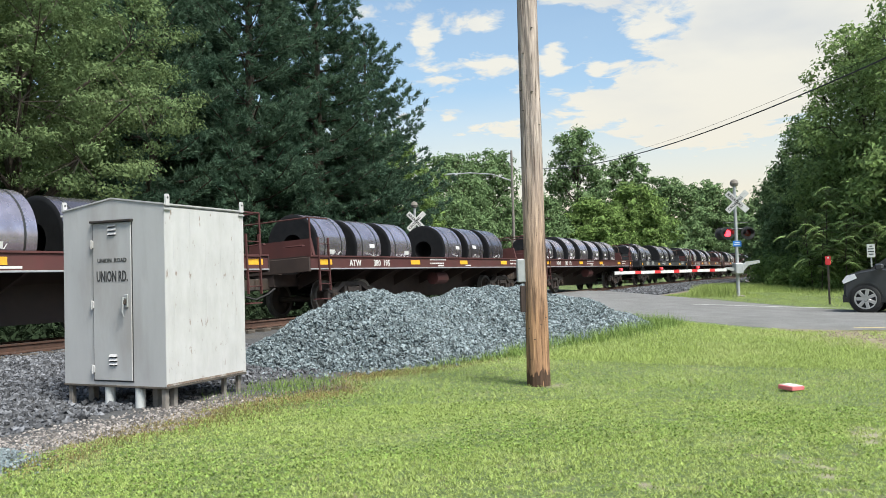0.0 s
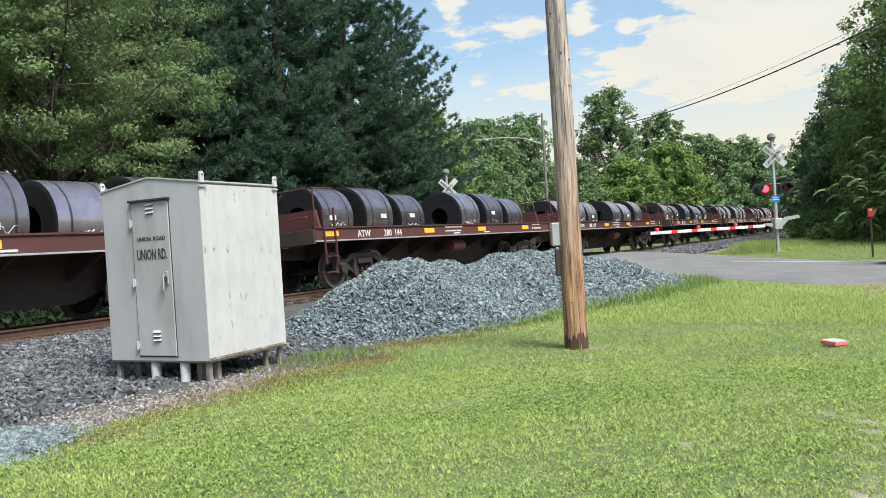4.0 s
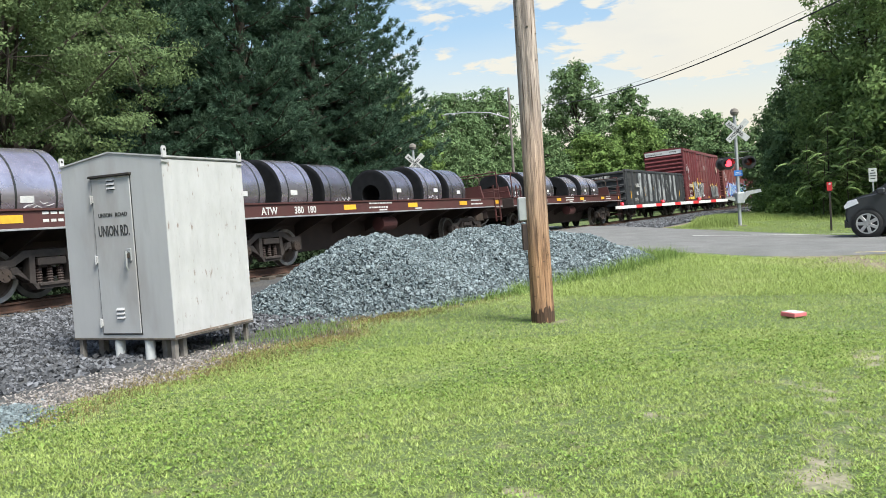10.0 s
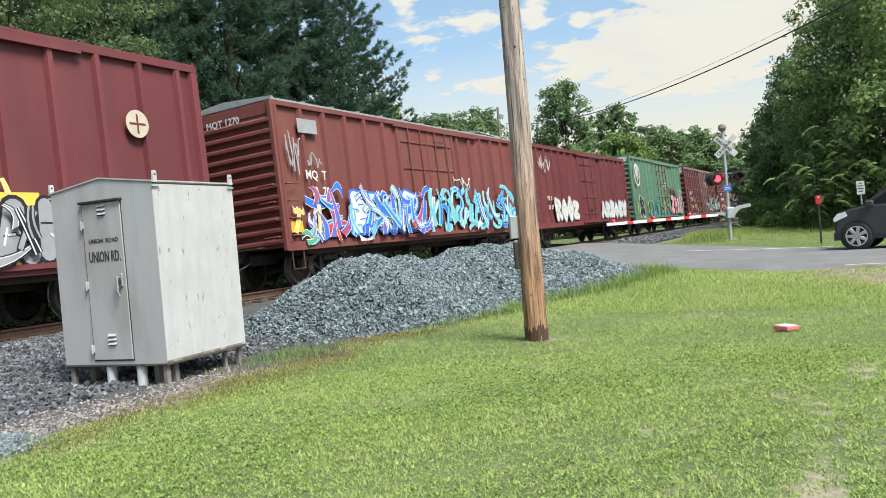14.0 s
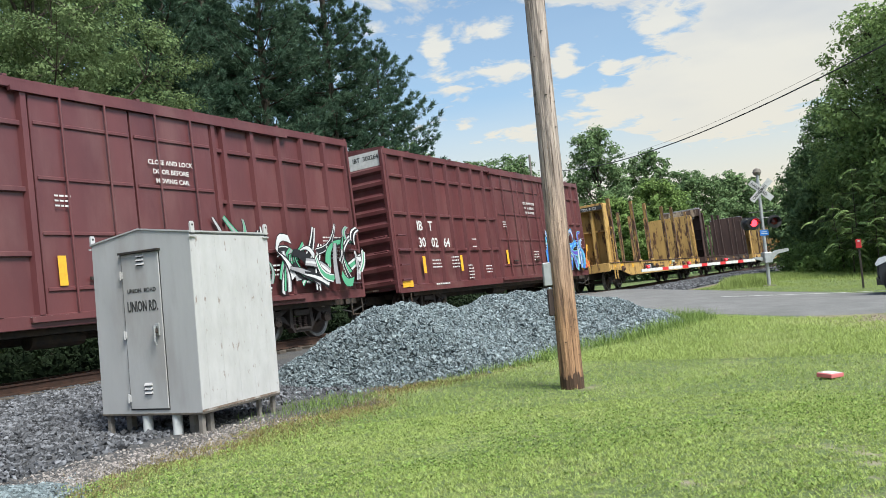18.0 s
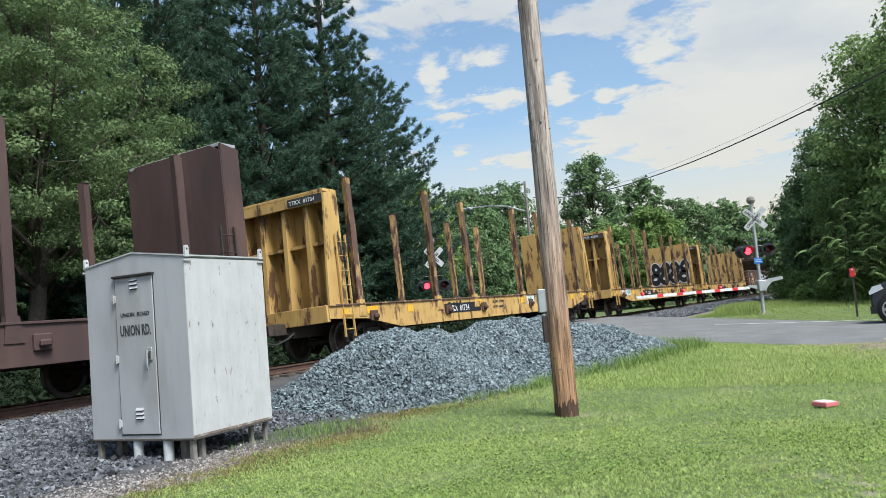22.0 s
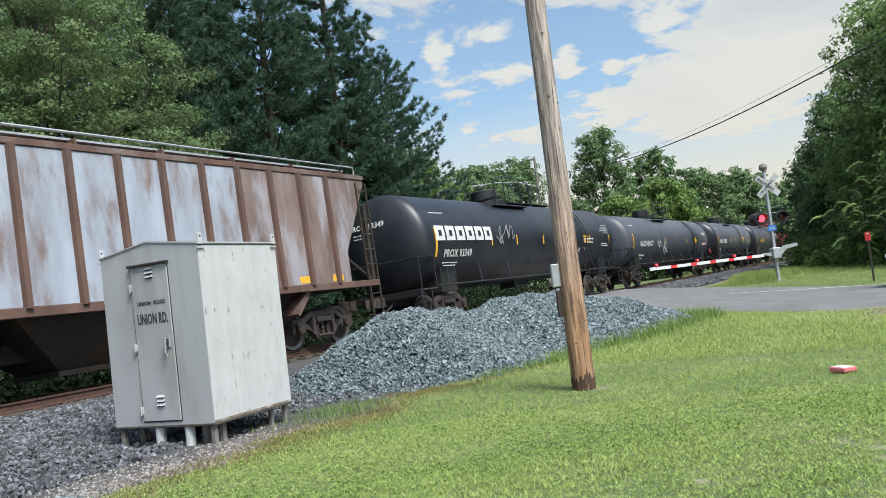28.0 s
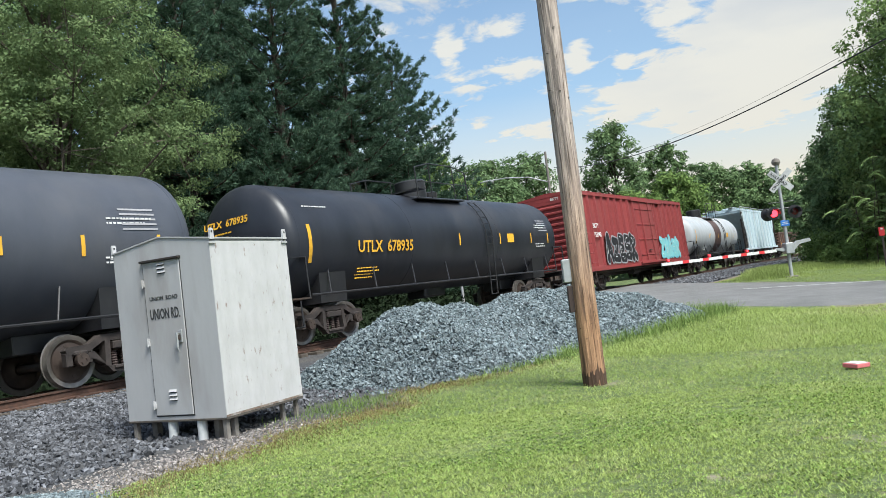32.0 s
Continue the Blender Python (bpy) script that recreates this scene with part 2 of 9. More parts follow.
M_COIL = mat("coiled steel", (0.46, 0.415, 0.475), (0.32, 0.285, 0.335), 2.2, 0.26, 0.85, 0.02, stain=(0.30, 0.27, 0.29), stain_scale=1.2, stain_amount=0.5, streak=1, vary=0.45)
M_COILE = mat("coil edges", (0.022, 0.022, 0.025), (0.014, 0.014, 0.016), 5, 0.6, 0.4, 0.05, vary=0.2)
M_STRAP = mat("steel strap", (0.10, 0.10, 0.10), (0.07, 0.07, 0.07), 9, 0.4, 0.8, 0)
M_WHITE = mat("white lettering", (0.6, 0.6, 0.585), (0.46, 0.46, 0.45), 9, 0.7, 0, 0)
M_YEL = mat("reflector yellow", (0.72, 0.40, 0.03), (0.62, 0.33, 0.03), 12, 0.5, 0, 0, vary=0.1)
M_GALV = mat("galvanised", (0.42, 0.43, 0.44), (0.34, 0.35, 0.36), 7, 0.5, 0.5, 0.03)
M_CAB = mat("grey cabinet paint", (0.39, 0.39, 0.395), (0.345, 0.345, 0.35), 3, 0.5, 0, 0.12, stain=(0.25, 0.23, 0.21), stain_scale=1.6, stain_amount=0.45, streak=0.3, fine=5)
M_CABW = mat("paler cabinet paint", (0.47, 0.463, 0.47), (0.405, 0.398, 0.40), 6, 0.45, 0, 0.5, stain=(0.20, 0.145, 0.115), stain_scale=15, stain_amount=0.85, streak=0.4, edge=(0.61, 0.68), fine=7)
M_GRIME = mat("grime", (0.10, 0.085, 0.07), (0.05, 0.045, 0.04), 14, 0.9)
M_DKTEXT = mat("dark lettering", (0.03, 0.03, 0.03), (0.045, 0.045, 0.045), 9, 0.6, 0, 0)
M_PIPE = mat("pale pipe", (0.50, 0.51, 0.51), (0.42, 0.43, 0.43), 8, 0.5)
M_LEG = mat("weathered post", (0.22, 0.2, 0.18), (0.14, 0.125, 0.11), 9, 0.85)
M_POLE = mat("weathered pole wood", (0.42, 0.245, 0.135), (0.21, 0.115, 0.065), 30, 0.85, 0, 1.0, stain=(0.07, 0.042, 0.03), stain_scale=12, stain_amount=0.75, streak=0.07, edge=(0.51, 0.60), fine=40)
M_POLEB = mat("dark pole foot", (0.05, 0.03, 0.02), (0.09, 0.05, 0.03), 20, 0.9, 0, 0.6, streak=0.05, fine=40)
M_STONE = mat("crushed stone", (0.195, 0.23, 0.242), (0.075, 0.096, 0.104), 9, 0.8, 0, 0.2, island=0.5, fine=30)
M_BALL = mat("ballast stone", (0.145, 0.148, 0.162), (0.04, 0.041, 0.046), 9, 0.9, 0, 0.2, island=0.7, fine=30)
M_PEB = mat("pea gravel", (0.25, 0.225, 0.21), (0.145, 0.13, 0.122), 9, 0.9, 0, 0.2, island=0.7, fine=30)
M_SHOULDER = mat("shoulder grit", (0.235, 0.20, 0.15), (0.15, 0.128, 0.10), 9, 0.9, 0, 0.2, island=0.6, fine=30)
M_ASPH = mat("worn asphalt", (0.165, 0.162, 0.16), (0.125, 0.123, 0.12), 1.5, 0.85, 0, 0.4, stain=(0.09, 0.089, 0.088), stain_scale=0.35, stain_amount=0.5, space="Position", fine=80)
M_TIE = mat("creosoted tie", (0.055, 0.045, 0.037), (0.09, 0.075, 0.06), 12, 0.9, 0, 0.4)
M_GLASSY = mat("dark glass", (0.01, 0.012, 0.014), (0.015, 0.016, 0.018), 2, 0.06, 0, 0)
M_CAR = mat("grey car paint", (0.058, 0.062, 0.069), (0.063, 0.067, 0.075), 2, 0.22, 0.4, 0)
M_RUBBER = mat("tyre rubber", (0.016, 0.016, 0.016), (0.024, 0.024, 0.024), 9, 0.8)
M_ALU = mat("alloy", (0.5, 0.5, 0.51), (0.42, 0.42, 0.43), 6, 0.3, 0.6, 0)
M_SIGRED = mat("sign red", (0.55, 0.035, 0.04), (0.48, 0.03, 0.035), 5, 0.5, 0, 0)
M_CARTON = mat("pink carton", (0.55, 0.16, 0.17), (0.48, 0.12, 0.13), 5, 0.6, 0, 0)
M_HEADL = mat("headlight lens", (0.75, 0.76, 0.78), (0.66, 0.67, 0.70), 8, 0.15, 0.1, 0)
M_SIGBLUE = mat("sign blue", (0.03, 0.16, 0.50), (0.03, 0.13, 0.42), 5, 0.5, 0, 0)
M_BARK = mat("bark", (0.075, 0.06, 0.045), (0.045, 0.036, 0.028), 9, 0.95, 0, 0.6)
M_LEAF = mat("maple leaf", (0.175, 0.25, 0.075), (0.118, 0.185, 0.055), 1.5, 0.85, 0, 0, island=0.45, translucent=0.35, space="Position", spec=0.12)
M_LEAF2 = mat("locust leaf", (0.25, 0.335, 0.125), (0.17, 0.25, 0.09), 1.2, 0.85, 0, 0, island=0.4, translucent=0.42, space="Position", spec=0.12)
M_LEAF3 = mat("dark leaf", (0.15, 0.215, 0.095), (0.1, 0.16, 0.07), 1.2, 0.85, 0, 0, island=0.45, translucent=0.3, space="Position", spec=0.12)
# darker copy of the locust leaf, the shade put into its colour
M_LEAF4 = mat("shade-toned locust leaf", (0.165, 0.222, 0.094), (0.106, 0.157, 0.067), 1.2, 0.85, 0, 0, island=0.3, translucent=0.35, space="Position", spec=0.12)
M_NEEDLE = mat("pine needle", (0.086, 0.138, 0.088), (0.052, 0.097, 0.063), 1.2, 0.7, 0, 0, island=0.45, translucent=0.3, space="Position", spec=0.12)
M_GRASS = mat("lawn blade", (0.372, 0.448, 0.145), (0.225, 0.292, 0.078), 22.0, 0.85, 0, 0, stain=(0.43, 0.46, 0.20), stain_scale=0.8, stain_amount=0.5, island=0.32, translucent=0.3, space="Position", spec=0.2)
M_CLOVER = mat("clover leaf", (0.235, 0.335, 0.08), (0.155, 0.235, 0.055), 5.0, 0.7, 0, 0, island=0.5, translucent=0.3, space="Position", spec=0.2)
M_DRY = mat("dry grass", (0.25, 0.195, 0.085), (0.16, 0.125, 0.06), 1.2, 0.9, 0, 0, island=0.5, translucent=0.25, space="Position", spec=0.1)
# near-black leaf colour stands for the shade behind the track
M_SHADE = mat("shade-darkened undergrowth leaf", (0.025, 0.040, 0.020), (0.018, 0.028, 0.014), 1.5, 0.85, 0, 0, island=0.4, translucent=0.15, space="Position", spec=0.1)
M_WEED = mat("tall weed", (0.22, 0.3, 0.09), (0.13, 0.2, 0.055), 1.5, 0.85, 0, 0, island=0.4, translucent=0.35, space="Position", spec=0.12)
M_LAMPRED = glow("lit red lens", (1.0, 0.02, 0.03), 6.0)
M_LENS = mat("unlit red lens", (0.09, 0.006, 0.008), (0.07, 0.006, 0.008), 5, 0.25, 0, 0)
GRAF = {k: mat("spray " + k, v, tuple(x * 0.85 for x in v), 3, 0.6, 0, 0) for k, v in dict(
    white=(0.58, 0.58, 0.58), silver=(0.30, 0.295, 0.31), black=(0.015, 0.015, 0.018), blue=(0.04, 0.16, 0.60), cyan=(0.16, 0.46, 0.55),
    teal=(0.22, 0.50, 0.52), purple=(0.12, 0.08, 0.45), pink=(0.62, 0.30, 0.34), red=(0.55, 0.05, 0.06), yellow=(0.75, 0.52, 0.08),
    green=(0.10, 0.35, 0.20), orange=(0.75, 0.25, 0.03)).items()}


def weather_pole(m):
    """Orange-brown wood low down, bleaching to grey-brown with height."""
    n, l = m.node_tree.nodes, m.node_tree.links
    b = n["Principled BSDF"]
    old = b.inputs["Base Color"].links[0].from_socket
    tc = n.new("ShaderNodeTexCoord")
    sep = n.new("ShaderNodeSeparateXYZ")
    l.new(tc.outputs["Object"], sep.inputs[0])
    mr = n.new("ShaderNodeMapRange")
    mr.inputs[1].default_value, mr.inputs[2].default_value, mr.inputs[4].default_value = 0.8, 2.9, 0.92
    l.new(sep.outputs[2], mr.inputs[0])
    mx = n.new("ShaderNodeMixRGB")
    l.new(mr.outputs[0], mx.inputs[0])
    l.new(old, mx.inputs[1])
    hs = n.new("ShaderNodeHueSaturation")
    hs.inputs["Saturation"].default_value, hs.inputs["Value"].default_value = 0.36, 1.2
    l.new(old, hs.inputs["Color"])
    l.new(hs.outputs[0], mx.inputs[2])
    l.new(mx.outputs[0], b.inputs["Base Color"])


weather_pole(M_POLE)


# ---------------------------------------------------------------- mesh helpers
def mesh_of(bm, name, mats, smooth=False):
    me = bpy.data.meshes.new(name)
    bm.normal_update()
    bm.to_mesh(me)
    bm.free()
    for m in mats if isinstance(mats, (list, tuple)) else [mats]:
        me.materials.append(m)
    if smooth:
        me.shade_smooth()
        me.set_sharp_from_angle(angle=radians(38))
    return me


def part(name, bm, material, parent, label="", at=None, smooth=False):
    ob = new(name, bm if isinstance(bm, bpy.types.Mesh) else mesh_of(bm, name, material, smooth))
    if parent:
        ob.parent = parent
    if at is not None:
        ob.matrix_basis = at
    if label:
        tagged(ob, label)
    return ob


def thing(name, label, category, group="", kind="", at=None):
    ob = new(name)
    ob.empty_display_size = 0.2
    if at is not None:
        ob.matrix_basis = at
    return tagged(ob, label, category, group, kind)


def B():
    return bmesh.new()


def box(bm, x0, x1, y0, y1, z0, z1, bevel=0.0, m=None, mi=0):
    r = bmesh.ops.create_cube(bm, size=1.0, matrix=Matrix.Translation(((x0 + x1) / 2, (y0 + y1) / 2, (z0 + z1) / 2)) @ Matrix.Diagonal((x1 - x0, y1 - y0, z1 - z0, 1)))
    vs = r["verts"]
    if bevel:
        es = list({e for v in vs for e in v.link_edges})
        vs = bmesh.ops.bevel(bm, geom=es, offset=bevel, segments=1, affect="EDGES")["verts"]
    if m is not None:
        bmesh.ops.transform(bm, matrix=m, verts=vs)
    if mi:
        for f in {f for v in vs for f in v.link_faces}:
            f.material_index = mi
    return bm


def rod(bm, p, q, r, seg=8, r2=None, caps=True):
    p, q = Vector(p), Vector(q)
    d = q - p
    m = Matrix.Translation((p + q) / 2) @ d.to_track_quat("Z", "Y").to_matrix().to_4x4()
    bmesh.ops.create_cone(bm, cap_ends=caps, segments=seg, radius1=r, radius2=r if r2 is None else r2, depth=d.length, matrix=m)
    return bm


def pipe(bm, pts, r, seg=6):
    """One bent tube through the points."""
    pts = [Vector(p) for p in pts]
    rings, side = [], None
    for k, p in enumerate(pts):
        d = (pts[min(k + 1, len(pts) - 1)] - pts[max(k - 1, 0)]).normalized()
        side = d.orthogonal().normalized() if side is None else (side - d * side.dot(d)).normalized()
        up = d.cross(side)
        turn = 1.0
        if 0 < k < len(pts) - 1:
            turn = 1.0 / max(0.5, (p - pts[k - 1]).normalized().dot(d))
        rings.append([bm.verts.new(p + (side * math.cos(a) + up * math.sin(a)) * r * turn) for a in (2 * math.pi * q / seg for q in range(seg))])
    for a, b in zip(rings, rings[1:]):
        for q in range(seg):
            bm.faces.new((a[q], a[(q + 1) % seg], b[(q + 1) % seg], b[q]))
    bm.faces.new(rings[0][::-1])
    bm.faces.new(rings[-1])
    return bm


def prism(bm, outline, axis, a, b):
    """Extrudes a closed 2D outline along an axis from a to b. Axis x: outline is (y, z); y: (x, z); z: (x, y)."""
    def put(u, v, w):
        return {"x": (w, u, v), "y": (u, w, v), "z": (u, v, w)}[axis]
    lo = [bm.verts.new(put(u, v, a)) for u, v in outline]
    hi = [bm.verts.new(put(u, v, b)) for u, v in outline]
    fs = [bm.faces.new(lo), bm.faces.new(hi)]
    n = len(outline)
    for i in range(n):
        fs.append(bm.faces.new((lo[i], lo[(i + 1) % n], hi[(i + 1) % n], hi[i])))
    bmesh.ops.recalc_face_normals(bm, faces=fs)
    return bm


def lathe(bm, profile, axis="x", seg=32, closed=False):
    """Turns (along, radius) pairs round an axis."""
    rings = []
    for s, r in profile:
        ring = []
        for k in range(seg):
            a = 2 * math.pi * k / seg
            u, v = r * math.cos(a), r * math.sin(a)
            ring.append(bm.verts.new({"x": (s, u, v), "y": (u, s, v), "z": (u, v, s)}[axis]))
        rings.append(ring)
    fs = []
    pairs = list(zip(rings, rings[1:])) + ([(rings[-1], rings[0])] if closed else [])
    for a, b in pairs:
        for k in range(seg):
            fs.append(bm.faces.new((a[k], a[(k + 1) % seg], b[(k + 1) % seg], b[k])))
    if not closed:
        fs += [bm.faces.new(rings[0]), bm.faces.new(rings[-1])]
    bmesh.ops.recalc_face_normals(bm, faces=fs)
    return bm


def text_mesh(body, size):
    cu = bpy.data.curves.new("letters", "FONT")
    cu.body, cu.size, cu.extrude, cu.resolution_u, cu.offset = body, size, 0.002, 2, 0.018 * size
    tmp = bpy.data.objects.new("letters", cu)
    me = bpy.data.meshes.new_from_object(tmp)
    bpy.data.objects.remove(tmp)
    return me, max((v.co.x for v in me.vertices), default=0.0)


def lettering(body, size, material, parent, at, name="lettering", squeeze=1.0, align="LEFT"):
    """Raised writing, each word a part of its own."""
    total = text_mesh(body, size)[1]
    shift = -total / 2 if align == "CENTER" else 0.0
    done, ob = "", None
    for word in body.split(" "):
        if word:
            me, wide = text_mesh(word, size)
            me.transform(Matrix.Diagonal((squeeze, 1, 1, 1)) @ Matrix.Translation((text_mesh(done + word, size)[1] - wide + shift, 0, 0)))
            me.materials.append(material)
            ob = part(name, me, material, parent, at=at)
        done += word + " "
    return ob


def raw_mesh(name, verts, loops, sizes, material):
    """A mesh from flat arrays: vertex rows, loop indices, face sizes."""
    me = bpy.data.meshes.new(name)
    me.vertices.add(len(verts))
    me.vertices.foreach_set("co", np.asarray(verts, np.float32).ravel())
    me.loops.add(len(loops))
    me.loops.foreach_set("vertex_index", np.asarray(loops, np.int32))
    starts = np.r_[0, np.cumsum(sizes)[:-1]]
    me.polygons.add(len(sizes))
    me.polygons.foreach_set("loop_start", starts.astype(np.int32))
    me.materials.append(material)
    me.update(calc_edges=True)
    me.validate()
    return me


def smooth01(x, a, b):
    t = np.clip((np.asarray(x, float) - a) / (b - a), 0, 1)
    return t * t * (3 - 2 * t)


# ---------------------------------------------------------------- ground
YC, ZR, LEAN = 13.4, 0.37, -2.6          # track centre, rail height, cant of the track
LAWN_X = [-60, 0, 3, 4.1, 4.9, 5.8, 6.8, 7.7, 8.6, 9.2, 10.0, 10.6, 11.3, 13.5, 15.9, 17.4, 30, 31, 60]
LAWN_Y = [8.8, 7.6, 6.6, 6.0, 6.05, 5.8, 6.05, 5.85, 6.0, 6.15, 5.95, 5.6, 5.5, 5.0, 4.6, 4.4, 3.9, 6, 7.5]
ROAD_NEAR = [(15.2, -40), (16.3, -8), (16.9, -1), (17.7, 2.6), (18.9, 4.8), (22.3, 8.6), (26.5, 11.7), (30.5, 15.2), (36, 20), (60, 40)]
ROAD_FAR = [(22.0, -40), (23.0, -8), (24.2, -1), (25.6, 1.0), (28.6, 3.3), (33.2, 6.9), (39.5, 11.7), (44, 15.2), (50, 20), (72, 36)]


def road_level(y):
    return 0.09 + (ZR - 0.09) * smooth01(y, -1.0, 11.6) - 0.25 * smooth01(y, 16, 30)


def ground_z(x, y):
    x, y = np.asarray(x, float), np.asarray(y, float)
    bed = 0.16 * smooth01(y, 7.6, 11.2) * (1 - smooth01(y, 15.6, 18.5)) - 0.15 * smooth01(y, 16.5, 20)
    near_road = smooth01(x, 11.5, 16.5)
    strip = (road_level(y) - 0.035) * (1 - smooth01(x, 60, 90)) + 0.1 * smooth01(x, 60, 90)
    strip = np.minimum(strip, 0.20) * (1 - smooth01(y, 15.6, 18.5)) + 0.0
    z = bed * (1 - near_road) + np.maximum(bed, strip) * near_road
    z = z + 0.02 * np.sin(x * 0.9 + 1.3) * np.sin(y * 1.1) * (1 - smooth01(y, 7, 9))
    return z - 0.5 * smooth01(np.hypot(x, y), 120, 400)


def grid_sheet(name, xs, ys, zf, material):
    X, Y = np.meshgrid(xs, ys)
    v = np.c_[X.ravel(), Y.ravel(), zf(X, Y).ravel()]
    nx, ny = len(xs), len(ys)
    i = (np.arange(ny - 1)[:, None] * nx + np.arange(nx - 1)[None]).ravel()
    loops = np.c_[i, i + 1, i + nx + 1, i + nx].ravel()
    me = raw_mesh(name, v, loops, np.full(len(i), 4), material)
    me.shade_smooth()
    return me


def ground_material():
    m = bpy.data.materials.new("lawn soil and gravel")
    m.use_nodes = True
    n, l = m.node_tree.nodes, m.node_tree.links
    b = n["Principled BSDF"]
    b.inputs["Roughness"].default_value = 0.95
    pos = n.new("ShaderNodeNewGeometry").outputs["Position"]

    def tex(sc, det=6):
        t = n.new("ShaderNodeTexNoise")
        t.inputs["Scale"].default_value, t.inputs["Detail"].default_value = sc, det
        l.new(pos, t.inputs["Vector"])
        return t.outputs[0]

    def rng(v, a, z):
        r = n.new("ShaderNodeMapRange")
        r.inputs[1].default_value, r.inputs[2].default_value = a, z
        l.new(v, r.inputs[0])
        return r.outputs[0]

    def mix(f, a, z):
        x = n.new("ShaderNodeMixRGB")
        for s, v in zip(x.inputs, (f, a, z)):
            if isinstance(v, tuple):
                s.default_value = (*v, 1)
            else:
                l.new(v, s)
        return x.outputs[0]

    grass = mix(rng(tex(1.1), 0.35, 0.65), (0.14, 0.19, 0.055), (0.085, 0.125, 0.035))
    grass = mix(rng(tex(70, 4), 0.40, 0.58), grass, (0.052, 0.071, 0.023))
    bare = n.new("ShaderNodeAttribute")
    bare.attribute_name = "bare"
    bare_mix = n.new("ShaderNodeMath")
    bare_mix.operation = "ADD"
    l.new(bare.outputs["Fac"], bare_mix.inputs[0])
    l.new(tex(11, 5), bare_mix.inputs[1])
    grass = mix(rng(bare_mix.outputs[0], 0.74, 1.12), grass, (0.235, 0.21, 0.148))
    vor = n.new("ShaderNodeTexVoronoi")
    vor.inputs["Scale"].default_value = 26
    l.new(pos, vor.inputs["Vector"])
    stone = mix(vor.outputs["Color"], (0.02, 0.02, 0.021), (0.085, 0.085, 0.088))
    stone = mix(rng(tex(0.9), 0.5, 0.7), stone, (0.075, 0.068, 0.062))
    at = n.new("ShaderNodeAttribute")
    at.attribute_name = "gravel"
    f = n.new("ShaderNodeMath")
    f.operation = "ADD"
    l.new(at.outputs["Fac"], f.inputs[0])
    l.new(rng(tex(5), 0.0, 1.0), f.inputs[1])
    grass = mix(rng(f.outputs[0], 0.56, 0.80), grass, (0.185, 0.15, 0.092))
    col = mix(rng(f.outputs[0], 0.85, 1.15), grass, stone)
    l.new(col, b.inputs["Base Color"])
    bp = n.new("ShaderNodeBump")
    bp.inputs["Strength"].default_value, bp.inputs["Distance"].default_value = 0.5, 0.03
    l.new(vor.outputs["Distance"], bp.inputs["Height"])
    l.new(bp.outputs[0], b.inputs["Normal"])
    return m


def gravel_share(x, y):
    edge = np.interp(x, LAWN_X, LAWN_Y)
    edge = edge + 0.16 * np.sin(2.3 * x + 1.1 * np.sin(3.1 * y)) + 0.10 * np.sin(7.1 * x + 2.0 * np.sin(5.3 * y)) + 0.06 * np.sin(17 * x + 3 * np.sin(13 * y))
    g = smooth01(y - edge, -0.35, 0.35) * (1 - smooth01(y, 17.0, 19.0))
    near = np.interp(y, [p[1] for p in ROAD_NEAR], [p[0] for p in ROAD_NEAR])
    far = np.interp(y, [p[1] for p in ROAD_FAR], [p[0] for p in ROAD_FAR])
    shoulder = 0.27 * (1 - smooth01(near - x, 2.4 - 1.4 * smooth01(y, 0.0, 1.6), 4.0 - 1.6 * smooth01(y, 0.0, 1.6))) * (x < near + 0.5) * (1 - smooth01(y, 0.9, 2.6)) * (x > 12)
    ballast_far = smooth01(y, 7.4, 8.6) * (1 - smooth01(y, 17.0, 19.0))
    g = np.where(x > far - 0.3, ballast_far, g)
    return np.clip(np.maximum(g, shoulder), 0, 1)


def bare_share(x, y):
    """Trodden bare patches of the lawn."""
    g = 0.0
    for cx, cy, rx, ry in ((5.7, 0.28, 0.34, 0.11), (4.9, 0.16, 0.40, 0.10), (4.9, 0.38, 0.26, 0.07), (7.1, 0.0, 0.50, 0.16), (6.05, 0.56, 0.22, 0.07), (4.93, -0.12, 0.45, 0.14), (4.3, 0.86, 0.20, 0.09),
                           (5.1, 1.26, 0.18, 0.07), (6.4, 0.15, 0.30, 0.08), (3.5, 1.52, 0.10, 0.06), (4.1, 0.2, 0.35, 0.12), (8.2, -0.6, 0.9, 0.3), (7.07, 1.54, 0.12, 0.05), (9.0, 3.3, 0.3, 0.16),
                           (16.3, 0.35, 0.9, 0.42), (15.3, -0.45, 1.3, 0.55), (17.1, 1.1, 0.5, 0.42), (17.3, 2.0, 0.25, 0.6), (14.2, -1.0, 0.9, 0.4)):
        g = g + np.exp(-((x - cx) / rx) ** 2 - ((y - cy) / ry) ** 2)
    return np.clip(g, 0, 1) * np.clip(0.75 + 0.5 * np.sin(x * 11 + 2 * np.sin(y * 17)) * np.sin(y * 23 + 2 * np.sin(x * 9)), 0.25, 1)


gx = np.r_[np.linspace(-500, -40, 12), np.linspace(-30, -2, 15), np.arange(-1, 3, 0.35), np.arange(3, 9, 0.12), np.arange(9, 60, 0.35), np.linspace(62, 160, 30), np.linspace(180, 900, 16)]
gy = np.r_[np.linspace(-500, -40, 12), np.linspace(-30, -8, 12), np.arange(-7, -0.5, 0.11), np.arange(-0.5, 24, 0.25), np.linspace(26, 90, 24), np.linspace(100, 700, 14)]
M_GROUND = ground_material()
ground = new("ground", grid_sheet("ground", gx, gy, ground_z, M_GROUND))
tagged(ground, "mown lawn and grey track gravel reaching the far trees", "ground", kind="structure")
GX, GY = np.meshgrid(gx, gy)
